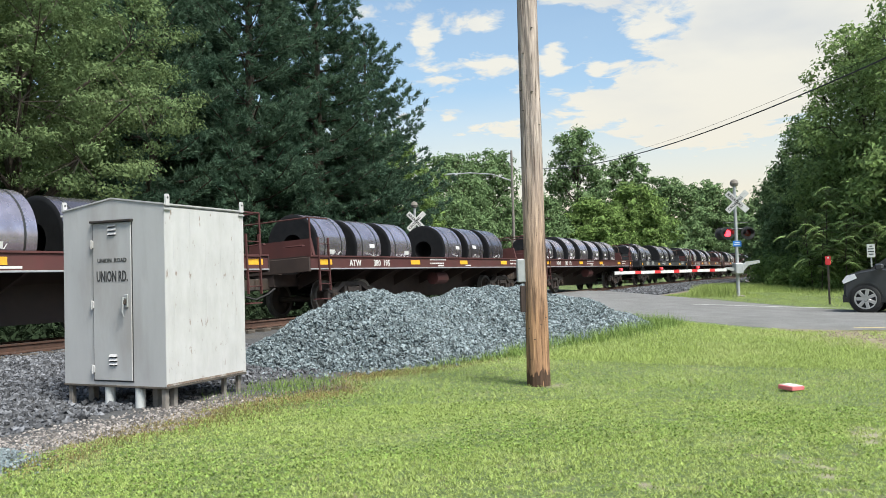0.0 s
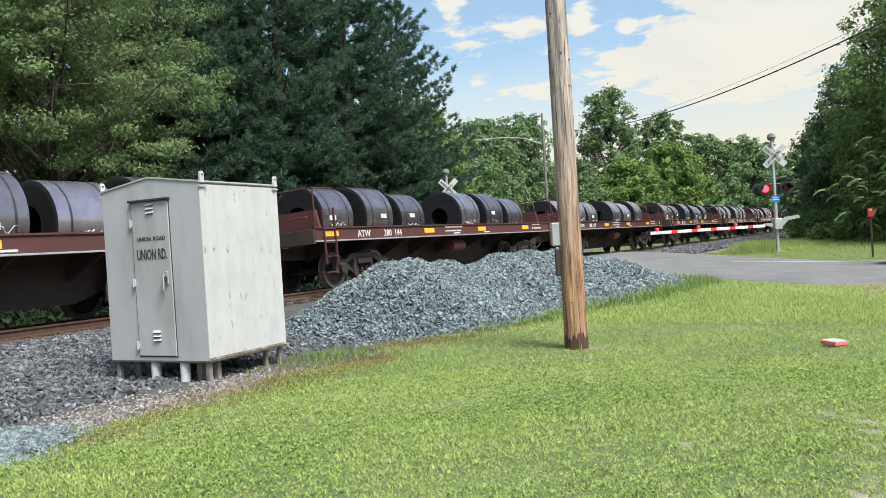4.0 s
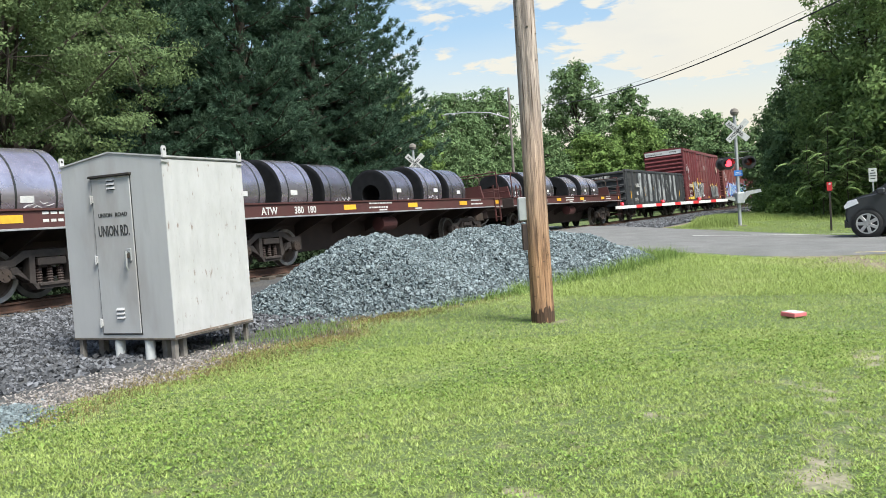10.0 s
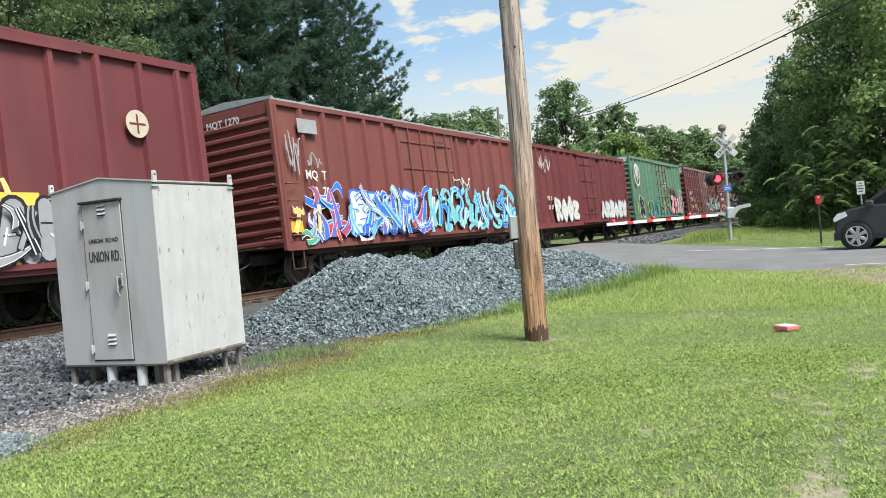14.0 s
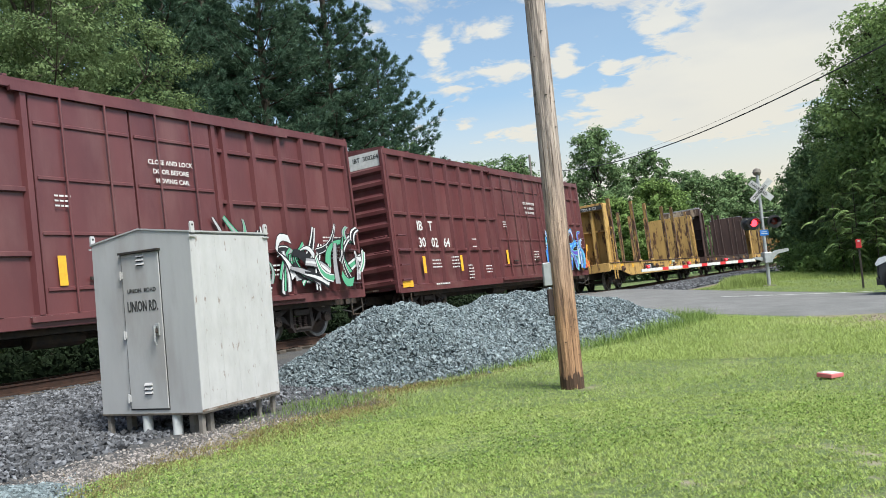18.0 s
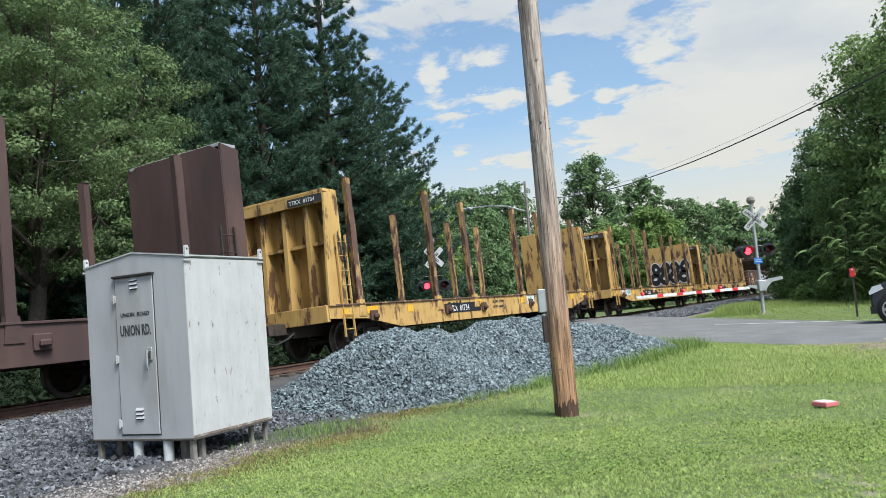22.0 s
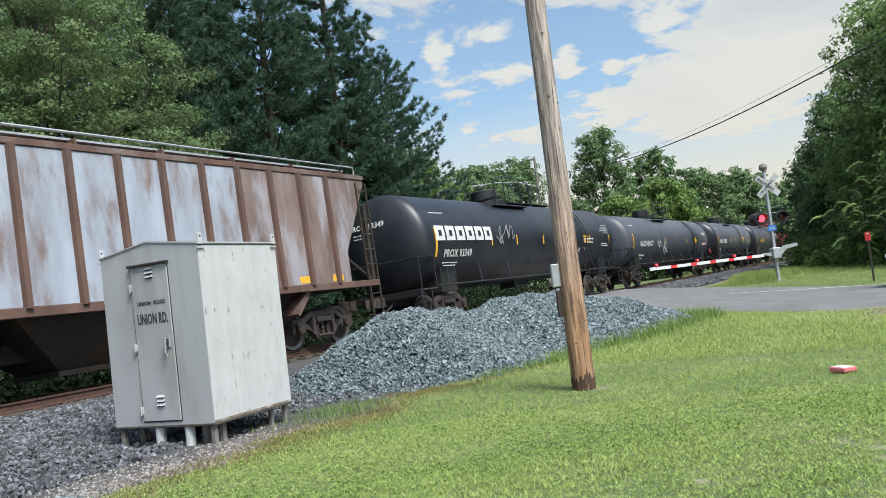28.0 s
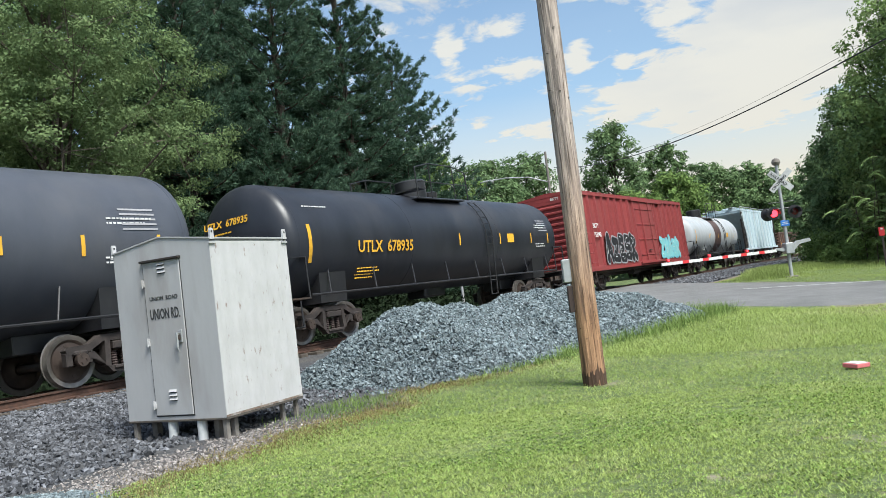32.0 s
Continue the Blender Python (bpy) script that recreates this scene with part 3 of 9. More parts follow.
ga = ground.data.attributes.new("gravel", "FLOAT", "POINT")
ga.data.foreach_set("value", gravel_share(GX.ravel(), GY.ravel()).astype(np.float32))
ga = ground.data.attributes.new("bare", "FLOAT", "POINT")
ga.data.foreach_set("value", bare_share(GX.ravel(), GY.ravel()).astype(np.float32))


# road sheet between its two edges, dipping towards both verges
def road_sheet():
    ys = np.r_[np.linspace(-40, -8, 8), np.arange(-7, 15.3, 0.4), np.linspace(16, 36, 12)]
    v, n = [], 13
    for y in ys:
        a = np.interp(y, [p[1] for p in ROAD_NEAR], [p[0] for p in ROAD_NEAR])
        b = np.interp(y, [p[1] for p in ROAD_FAR], [p[0] for p in ROAD_FAR])
        for k in range(n):
            s = k / (n - 1)
            drop = 0.0 if 0 < k < n - 1 else 0.09
            v.append((a + (b - a) * s, y, float(road_level(y)) + 0.02 * math.sin(math.pi * s) - drop))
    i = (np.arange(len(ys) - 1)[:, None] * n + np.arange(n - 1)[None]).ravel()
    return raw_mesh("road", v, np.c_[i, i + 1, i + n + 1, i + n].ravel(), np.full(len(i), 4), M_ASPH)


road = tagged(new("road", road_sheet()), "worn grey asphalt road rising over the tracks", "road", kind="structure")
M_LINE = mat("worn road paint", (0.62, 0.61, 0.58), (0.42, 0.41, 0.39), 5, 0.8, 0, 0.1, space="Position")
M_YLINE = mat("worn yellow paint", (0.50, 0.38, 0.12), (0.40, 0.33, 0.16), 5, 0.8, 0, 0.1, space="Position")


def road_line(name, pts, w, material, label):
    bm = B()
    prev = None
    for (x, y), (x2, y2) in zip(pts, pts[1:] + [pts[-1]]):
        d = Vector((x2 - x, y2 - y, 0)) if (x2, y2) != (x, y) else d
        nrm = Vector((-d.y, d.x, 0)).normalized() * w / 2
        z = float(road_level(y)) + 0.026
        row = [bm.verts.new((x + nrm.x, y + nrm.y, z)), bm.verts.new((x - nrm.x, y - nrm.y, z))]
        if prev:
            bm.faces.new((prev[0], prev[1], row[1], row[0]))
        prev = row
    return part(name, bm, material, road, label)


road_line("road_marking", [(24.05 + 0.2 * k, -4.0 + 1.1 * k) for k in range(9)], 0.12, M_LINE, "worn white edge line")
road_line("road_marking", [(16.75 + 0.08 * k, -7.0 + 0.9 * k) for k in range(9)], 0.12, M_YLINE, "faded yellow edge line")


# ---------------------------------------------------------------- track
def rail_mesh():
    w, h, f = 0.037, 0.17, 0.07
    prof = [(-f, -h), (f, -h), (f, -h + 0.02), (0.012, -h + 0.04), (0.012, -0.045), (w, -0.035), (w, -0.004), (w - 0.008, 0), (-w + 0.008, 0), (-w, -0.004), (-w, -0.035), (-0.012, -0.045), (-0.012, -h + 0.04), (-f, -h + 0.02)]
    bm = prism(B(), prof, "x", -160, 300)
    for fa in bm.faces:
        if fa.normal.z > 0.9 and fa.calc_center_median().z > -0.01:
            fa.material_index = 1
    return mesh_of(bm, "rail", [M_RUST, M_TREAD])


CANT = pose(0, YC, ZR, LEAN)
track = thing("railway_track", "rusty rails on dark wooden ties in grey ballast", "railway track", kind="structure", at=CANT)
rail_me = rail_mesh()
for sy in (-0.755, 0.755):
    part("rail", rail_me, None, track, "rusty steel rail with a bright head", at=pose(0, sy, 0))
tie_me = mesh_of(box(B(), -0.115, 0.115, -1.3, 1.3, -0.36, -0.175, 0.012), "tie", M_TIE)
plate_me = mesh_of(box(B(), -0.10, 0.10, -0.15, 0.15, -0.175, -0.158), "plate", M_RUST)
for k in range(90):
    x = 2.0 + 0.53 * k
    tie = part("tie", tie_me, None, track, at=pose(x, random.uniform(-0.05, 0.05), random.uniform(-0.008, 0.004), 0, 0, random.uniform(-1, 1)))
    if k < 34:
        for sy in (-0.755, 0.755):
            part("tie_plate", plate_me, None, track, at=pose(x, sy, 0))
far_ties = B()
for k in range(90, 250):
    box(far_ties, 2 + 0.53 * k - 0.115, 2 + 0.53 * k + 0.115, -1.3, 1.3, -0.36, -0.175)
tagged(part("tie_row", far_ties, M_TIE, track, "far dark wooden ties"), kind="stuff")
panel_me = mesh_of(box(B(), -1.2, 1.2, -0.60, 0.60, -0.16, -0.012, 0.01), "panel", M_ASPH)
for k in range(6):
    part("crossing_panel", panel_me, None, track, "grey crossing panel", at=pose(29.0 + 2.42 * k, 0, 0))


# ---------------------------------------------------------------- stones
LUMP_V = np.array([(a, b, c) for a in (-1, 1) for b in (-1, 1) for c in (-1, 1)], float) * 0.74
LUMP_F = np.array([(0, 1, 3), (0, 3, 2), (4, 6, 7), (4, 7, 5), (0, 4, 5), (0, 5, 1), (2, 3, 7), (2, 7, 6), (0, 2, 6), (0, 6, 4), (1, 5, 7), (1, 7, 3)])


def turns(rs, n):
    q = rs.normal(size=(n, 4))
    q /= np.linalg.norm(q, axis=1)[:, None]
    w, x, y, z = q.T
    return np.stack([1 - 2 * (y * y + z * z), 2 * (x * y - z * w), 2 * (x * z + y * w), 2 * (x * y + z * w), 1 - 2 * (x * x + z * z), 2 * (y * z - x * w),
                     2 * (x * z - y * w), 2 * (y * z + x * w), 1 - 2 * (x * x + y * y)], -1).reshape(n, 3, 3)


def stones(name, places, size, material, seed):
    """Crushed stones, each an angular lump of its own shape."""
    rs = np.random.RandomState(seed)
    n = len(places)
    shape = LUMP_V[None] + rs.uniform(-0.34, 0.34, (n, 8, 3))
    shape = shape * (rs.uniform(0.45, 0.95, (n, 1, 3)) + (0.35, 0, 0)) * (size * rs.uniform(0.55, 1.3, (n, 1, 1)))
    v = np.einsum("nij,nkj->nki", turns(rs, n), shape) + np.asarray(places)[:, None]
    f = (LUMP_F[None] + (np.arange(n) * 8)[:, None, None]).reshape(-1)
    me = raw_mesh(name, v.reshape(-1, 3), f, np.full(n * 12, 3), material)
    me.shade_flat()
    return me


LOBES = [(11.4, 7.75, 1.12), (11.9, 7.7, 1.10), (12.8, 7.45, 1.0), (14.1, 7.1, 1.08), (14.7, 6.8, 1.08), (15.4, 6.3, 1.08), (16.3, 5.5, 0.84), (17.1, 4.6, 0.40)]


def pile_z(x, y):
    """Stone heaps at their slope of rest, melted into one another."""
    h = 0.0
    for cx, cy, top in LOBES:
        r = np.hypot(x - cx, y - cy)
        h = h + np.exp(7.0 * (top - 0.62 * (np.sqrt(r * r + 0.16) - 0.40)))
    h = np.log(h + 1e-9) / 7.0 - 0.05
    return h + 0.03 * np.sin(3.1 * x + 1.7 * y) + 0.025 * np.sin(7 * x - 5 * y)


HEAP = (3.42, 6.25)


def build_pile():
    rs = np.random.RandomState(5)
    p = thing("gravel_pile", "heaped blue-grey crushed stone beside the track", "gravel pile")
    xs, ys = np.arange(8.4, 19.2, 0.16), np.arange(2.6, 10.6, 0.16)
    part("pile_core", grid_sheet("pile_core", xs, ys, lambda x, y: np.maximum(pile_z(x, y) - 0.085, ground_z(x, y) - 0.25), M_STONE), None, p)
    n = 138000
    x, y = rs.uniform(8.4, 19.0, n), rs.uniform(2.8, 10.4, n)
    z = pile_z(x, y)
    keep = (z > ground_z(x, y) - 0.05) & ((y < np.interp(x, [p[0] for p in LOBES], [p[1] for p in LOBES]) + 0.5) | (rs.uniform(size=n) < 0.35))
    pts = np.c_[x, y, z + rs.uniform(-0.055, 0.02, n)][keep]
    tagged(part("crushed_stone", stones("crushed_stone", pts, 0.028, M_STONE, 6), None, p), kind="stuff")
    # strays round the foot
    n = 2600
    x, y = rs.uniform(8.6, 18.0, n), rs.uniform(3.2, 10.0, n)
    z = pile_z(x, y) - ground_z(x, y)
    keep = (z < -0.02) & (z > -0.42) & (gravel_share(x, y) > 0.35)
    x, y = x[keep], y[keep]
    tagged(part("stray_stone", stones("stray_stone", np.c_[x, y, ground_z(x, y) + 0.005], 0.034, M_STONE, 7), None, p), kind="stuff")
    low = thing("gravel_heap", "low spill of blue-grey crushed stone at the lawn's edge", "gravel pile")
    n = 7000
    x, y = rs.normal(HEAP[0], 0.32, n), rs.normal(HEAP[1], 0.30, n)
    z = ground_z(x, y) + 0.14 * np.exp(-((x - HEAP[0]) ** 2 + (y - HEAP[1]) ** 2) / 0.3) - 0.02
    tagged(part("crushed_stone", stones("crushed_stone", np.c_[x, y, z], 0.019, M_STONE, 8), None, low), kind="stuff")


build_pile()


def build_ballast():
    rs = np.random.RandomState(11)
    n = 56000
    x, y = 2.0 + 9.5 * rs.uniform(0, 1, n) ** 1.1, rs.uniform(7.0, 12.9, n)
    thin = rs.uniform(size=n) < 0.35 + 0.65 * smooth01(y, 7.6, 9.4)
    keep = thin & (gravel_share(x, y) > 0.6) & (pile_z(x, y) < ground_z(x, y))
    x, y = x[keep], y[keep]
    z = ground_z(x, y) + 0.03 * smooth01(y, 10.5, 12)
    b = tagged(new("ballast", stones("ballast", np.c_[x, y, z + rs.uniform(-0.015, 0.028, len(x))], 0.029, M_BALL, 12)), "loose grey ballast stones along the rails", "ballast", kind="stuff")
    n = 9000
    x, y = rs.uniform(29, 75, n), rs.uniform(8.2, 12.6, n)
    far = np.interp(y, [p[1] for p in ROAD_FAR], [p[0] for p in ROAD_FAR])
    keep = x > far + 0.2
    x, y = x[keep], y[keep]
    tagged(new("ballast", stones("far_ballast", np.c_[x, y, ground_z(x, y) + 0.04], 0.065, M_BALL, 13)), "grey ballast beyond the road crossing", "ballast", kind="stuff")
    n = 26000
    x, y = rs.uniform(3.0, 9.2, n), rs.uniform(5.6, 8.4, n)
    keep = (gravel_share(x, y) > 0.45) & (rs.uniform(size=n) < 1 - 0.93 * smooth01(x, 6.2, 7.4)) & (y - np.interp(x, LAWN_X, LAWN_Y) < rs.uniform(0.3, 1.1, n))
    x, y = x[keep], y[keep]
    tagged(new("pea_gravel", stones("pea_gravel", np.c_[x, y, ground_z(x, y)], 0.014, M_PEB, 14)), "pale small gravel round the signal cabinet", "gravel", kind="stuff")
    n = 13000
    x, y = rs.uniform(11.5, 17.6, n), rs.uniform(-3.5, 2.4, n)
    near = np.interp(y, [p[1] for p in ROAD_NEAR], [p[0] for p in ROAD_NEAR])
    keep = (gravel_share(x, y) > rs.uniform(0.05, 0.5, n)) & (x < near - 0.05)
    x, y = x[keep], y[keep]
    tagged(new("shoulder_gravel", stones("shoulder_gravel", np.c_[x, y, ground_z(x, y) - 0.004], 0.014, M_SHOULDER, 15)), "tan loose gravel on the road's shoulder", "gravel", kind="stuff")


build_ballast()


# ---------------------------------------------------------------- signal cabinet
def build_cabinet():
    W, D, Z0, Z1 = 1.485, 1.327, 0.24, 2.19
    c = thing("signal_cabinet", "grey steel railway signal cabinet on posts, paler weathered side", "signal cabinet", at=pose(6.06, 6.56, 0, 0, 0, 4))
    bm = B()
    prism(bm, [(0.004, Z0), (W, Z0), (W, Z1), (W / 2, Z1 + 0.10), (0.004, Z1)], "x", 0, D)
    part("body", bm, M_CAB, c, "grey painted steel body")
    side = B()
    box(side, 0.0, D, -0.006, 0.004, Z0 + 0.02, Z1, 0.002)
    part("side_panel", side, M_CABW, c, "paler side panel with scuffed streaky paint")
    for k in range(5):
        seam = box(B(), 0.13 + 0.255 * k, 0.142 + 0.255 * k, -0.0085, -0.005, Z0 + 0.05, Z1 - 0.06)
        part("seam", seam, M_CABW, c)
    roof = B()
    for s in (0, 1):
        y0, y1 = (-0.016, W / 2) if s == 0 else (W / 2, W + 0.016)
        za, zb = (Z1 - 0.005, Z1 + 0.10) if s == 0 else (Z1 + 0.10, Z1 - 0.005)
        prism(roof, [(y0, za + 0.003), (y1, zb + 0.003), (y1, zb + 0.02), (y0, za + 0.02)], "x", -0.012, D + 0.012)
    part("roof", roof, M_CAB, c, "shallow gabled steel roof")
    part("roof_gap", box(B(), -0.002, D, -0.0095, -0.0065, Z1 - 0.022, Z1 - 0.012), M_DKTEXT, c, "thin dark line under the roof's edge")
    part("foot_rust", box(B(), 0.0, D, -0.0095, -0.0065, Z0 + 0.012, Z0 + 0.035), mat("seeping rust", (0.25, 0.2, 0.16), (0.12, 0.08, 0.06), 9, 0.9, 0, 0.1, stain=(0.45, 0.44, 0.43), stain_scale=5, stain_amount=0.9), c, "rust along the bottom seam")
    part("bottom_lip", box(box(B(), -0.008, D + 0.008, -0.010, 0.02, Z0 - 0.016, Z0 + 0.008, 0.004), -0.008, 0.02, 0, W + 0.01, Z0 - 0.016, Z0 + 0.008, 0.004), M_GRIME, c, "dirty rusted bottom lip")
    # door on the face x = 0
    dy0, dy1, dz0, dz1 = 0.46, 1.02, 0.30, 2.03
    door = part("door", box(B(), -0.014, 0.004, dy0, dy1, dz0, dz1, 0.004), M_CAB, c, "grey steel door")
    gap = B()
    box(gap, -0.004, 0.003, dy0 - 0.012, dy0, dz0 - 0.01, dz1)
    box(gap, -0.004, 0.003, dy1, dy1 + 0.012, dz0 - 0.01, dz1)
    box(gap, -0.004, 0.003, dy0 - 0.012, dy1 + 0.012, dz0 - 0.014, dz0)
    part("door_gap", gap, M_DKTEXT, c)
    part("drip_hood", box(B(), -0.045, 0.002, dy0 - 0.03, dy1 + 0.02, dz1 + 0.005, dz1 + 0.03, 0.004), M_STEEL, c, "dark drip hood over the door")
    for z in (1.90, 0.47):
        for k in range(3):
            lou = B()
            prism(lou, [(-0.014, z + 0.045 * k), (-0.032, z + 0.045 * k), (-0.014, z + 0.045 * k + 0.028)], "y", 0.675, 0.785)
            part("vent_louvre", lou, M_CABW, door)
            part("vent_slot", box(B(), -0.0165, -0.012, 0.675, 0.785, z + 0.045 * k - 0.012, z + 0.045 * k), M_DKTEXT, door)
    for z in (1.80, 1.13, 0.42):
        h = B()
        box(h, -0.03, -0.008, dy1 - 0.012, dy1 + 0.032, z - 0.04, z + 0.04, 0.004)
        rod(h, (-0.03, dy1 + 0.01, z - 0.05), (-0.03, dy1 + 0.01, z + 0.05), 0.011)
        part("hinge", h, M_CAB, c)
    hd = B()
    box(hd, -0.03, -0.012, dy0 + 0.04, dy0 + 0.095, 1.10, 1.24, 0.006)
    pipe(hd, [(-0.03, dy0 + 0.07, 1.20), (-0.07, dy0 + 0.07, 1.21), (-0.075, dy0 + 0.07, 1.04), (-0.055, dy0 + 0.07, 1.0)], 0.011)
    lathe_lock = box(B(), -0.075, -0.035, dy0 + 0.045, dy0 + 0.09, 1.13, 1.19, 0.008)
    part("handle", hd, M_GALV, door, "dull steel latch handle")
    part("padlock", lathe_lock, M_STEEL, door, "small dark padlock")
    face = lambda y, z: pose(-0.016, y, z, 90, 0, -90)
    lettering("UNION  ROAD", 0.064, M_DKTEXT, door, face(0.735, 1.595), align="CENTER")
    lettering("UNION RD.", 0.165, M_DKTEXT, door, face(0.735, 1.385), squeeze=0.54, align="CENTER")
    lug_me = B()
    prism(lug_me, [(-0.028, 0), (0.028, 0), (0.028, 0.10), (0.018, 0.125), (-0.018, 0.125), (-0.028, 0.10)], "y", -0.012, 0.012)
    lug_me = mesh_of(lug_me, "lug", M_CABW)
    eye_me = mesh_of(lathe(B(), [(-0.014, 0.013), (0.014, 0.013)], "y", 12), "eye", M_DKTEXT)
    for x, y in ((0.03, -0.018), (D - 0.05, -0.018), (0.03, W + 0.018), (D - 0.05, W + 0.018)):
        lug = part("lifting_lug", lug_me, None, c, "white steel lifting lug", at=pose(x, y, Z1 - 0.01))
        part("eye_hole", eye_me, None, lug, at=pose(0, 0, 0.085))
        part("lug_bracket", box(B(), x - 0.05, x + 0.05, y - 0.008, y + 0.008, Z1 - 0.055, Z1 - 0.035), M_CAB, c)
    for x, y, r in ((0.05, 0.06, 0.028), (0.05, W - 0.06, 0.028), (D - 0.07, 0.06, 0.024), (D - 0.07, W - 0.06, 0.028), (0.22, 0.10, 0.03), (0.18, 0.30, 0.035), (D - 0.28, 0.10, 0.024), (0.2, W - 0.22, 0.04)):
        part("leg", box(B(), x - r, x + r, y - r, y + r, -0.12, Z0 + 0.01, 0.004), M_LEG, c, "weathered square support post")
    for y in (0.42, 0.86):
        part("conduit", lathe(B(), [(-0.15, 0.056), (Z0 + 0.005, 0.056)], "z", 20), M_PIPE, c, "pale plastic cable conduit", at=pose(-0.02 + 0.08, y, 0), smooth=True)
    return c


build_cabinet()


# ---------------------------------------------------------------- pole, wires
def build_pole():
    p = thing("utility_pole", "weathered brown wooden utility pole with cracks, dark foot", "utility pole", at=pose(8.97, 3.49, 0))
    bm = B()
    prof = [(-0.3, 0.143), (0.0, 0.141), (0.05, 0.141), (0.1, 0.140), (0.15, 0.140), (0.2, 0.139), (0.26, 0.139), (0.34, 0.138), (0.42, 0.138), (0.5, 0.137), (1.2, 0.134), (2, 0.131), (4, 0.124), (6.5, 0.115), (9.5, 0.105)]
    lathe(bm, prof, "z", 28)
    rs = random.Random(3)
    for v in bm.verts:
        a = math.atan2(v.co.y, v.co.x)
        k = 1 + 0.012 * math.sin(9 * a) + 0.01 * math.sin(17 * a + 1)
        v.co.x *= k
        v.co.y *= k
    part("shaft", bm, M_POLE, p, smooth=True)
    foot, ring = B(), []
    for k in range(72):
        q = 2 * math.pi * k / 72
        r = 0.1405 * (1 + 0.012 * math.sin(9 * q) + 0.01 * math.sin(17 * q + 1)) + 0.0016
        top = 0.13 + 0.13 * noise.noise((math.cos(q) * 2.2, math.sin(q) * 2.2, 3.0)) + 0.16 * abs(noise.noise((math.cos(q) * 9, math.sin(q) * 9, 1.0)))
        ring.append([foot.verts.new((r * math.cos(q), r * math.sin(q), z)) for z in (-0.1, top)])
    for k in range(72):
        u, v = ring[k], ring[(k + 1) % 72]
        foot.faces.new((u[0], v[0], v[1], u[1]))
    part("dark_foot", foot, M_POLEB, p, "dark damp foot", smooth=True)
    crack = B()
    for k in range(60):
        a, z, h = rs.uniform(2.2, 5.2), rs.uniform(0.1, 5.5), rs.uniform(0.15, 0.8)
        r = 0.1405 - 0.0037 * z
        d = Vector((math.cos(a), math.sin(a), 0))
        t = Vector((-d.y, d.x, 0)) * rs.uniform(0.0015, 0.0035)
        vs = [crack.verts.new(d * (r + 0.001) + Vector((0, 0, z)) + s) for s in (t * 0.2, -t * 0.2)]
        w = rs.uniform(-0.01, 0.01)
        side = Vector((-d.y, d.x, 0)) * w
        vs += [crack.verts.new(d * (r + 0.001) + side * 0.5 + Vector((0, 0, z + h * 0.5)) - t), crack.verts.new(d * (r - 0.002) + side + Vector((0, 0, z + h))), crack.verts.new(d * (r + 0.001) + side * 0.5 + Vector((0, 0, z + h * 0.5)) + t)]
        crack.faces.new((vs[0], vs[1], vs[2], vs[3], vs[4]))
    part("drying_cracks", crack, M_POLEB, p, "dark lengthwise drying cracks")
    out = pose(0, 0, 0, 0, 0, 118)
    part("meter_box", box(B(), 0.12, 0.22, -0.06, 0.06, 1.24, 1.52, 0.01, out), M_GALV, p, "small pale grey metal box")
    part("conduit_box", box(B(), 0.12, 0.19, -0.05, 0.05, 0.88, 1.20, 0.008, out), M_FLATUND, p, "small rusty brown box")
    for k in range(14):
        z, a = rs.uniform(0.3, 4.5), rs.uniform(2.6, 4.8)
        part("staple", box(B(), -0.006, 0.006, -0.012, 0.012, z, z + 0.006, 0, pose(0.133 * math.cos(a), 0.133 * math.sin(a), 0, 0, 0, math.degrees(a))), M_STEEL, p)
    return p


build_pole()


def wire(name, s0, s1, lift, r, label):
    bm = B()
    pts = []
    for k in range(37):
        s = s0 + (s1 - s0) * k / 36
        pts.append((49 - 31 * s, 20 - 22.5 * s, 5.9 + 4.4 * (s - 0.76) ** 2 + lift))
    pipe(bm, pts, r, 6)
    return tagged(part(name, bm, M_DKTEXT, None), label, "cable")


wire("power_cable", 0.0, 1.35, 0.0, 0.021, "thick black cable sagging across the road")
wire("thin_wire", 0.3, 1.35, 0.16, 0.005, "thin grey wire above the thick cable")


# ---------------------------------------------------------------- crossing signals
def crossbuck(parent, at, lettered=True):
    bl = part("crossbuck", box(B(), -0.54, 0.54, -0.006, 0.006, -0.115, 0.115, 0, pose(0, 0, 0, 0, 45, 0)), M_WHITE, parent, "white crossbuck blade", at=at)
    b2 = part("blade", box(B(), -0.54, 0.54, -0.015, -0.008, -0.115, 0.115, 0, pose(0, 0, 0, 0, -45, 0)), M_WHITE, bl)
    if lettered:
        lettering("RAILROAD", 0.155, M_DKTEXT, bl, pose(0, -0.018, 0, 0, 45, 0) @ pose(-0.47, 0, -0.055, 90, 0, 0))
        lettering("CROSSING", 0.155, M_DKTEXT, bl, pose(0, -0.018, 0, 0, -45, 0) @ pose(-0.47, 0, -0.055, 90, 0, 0))
    return bl


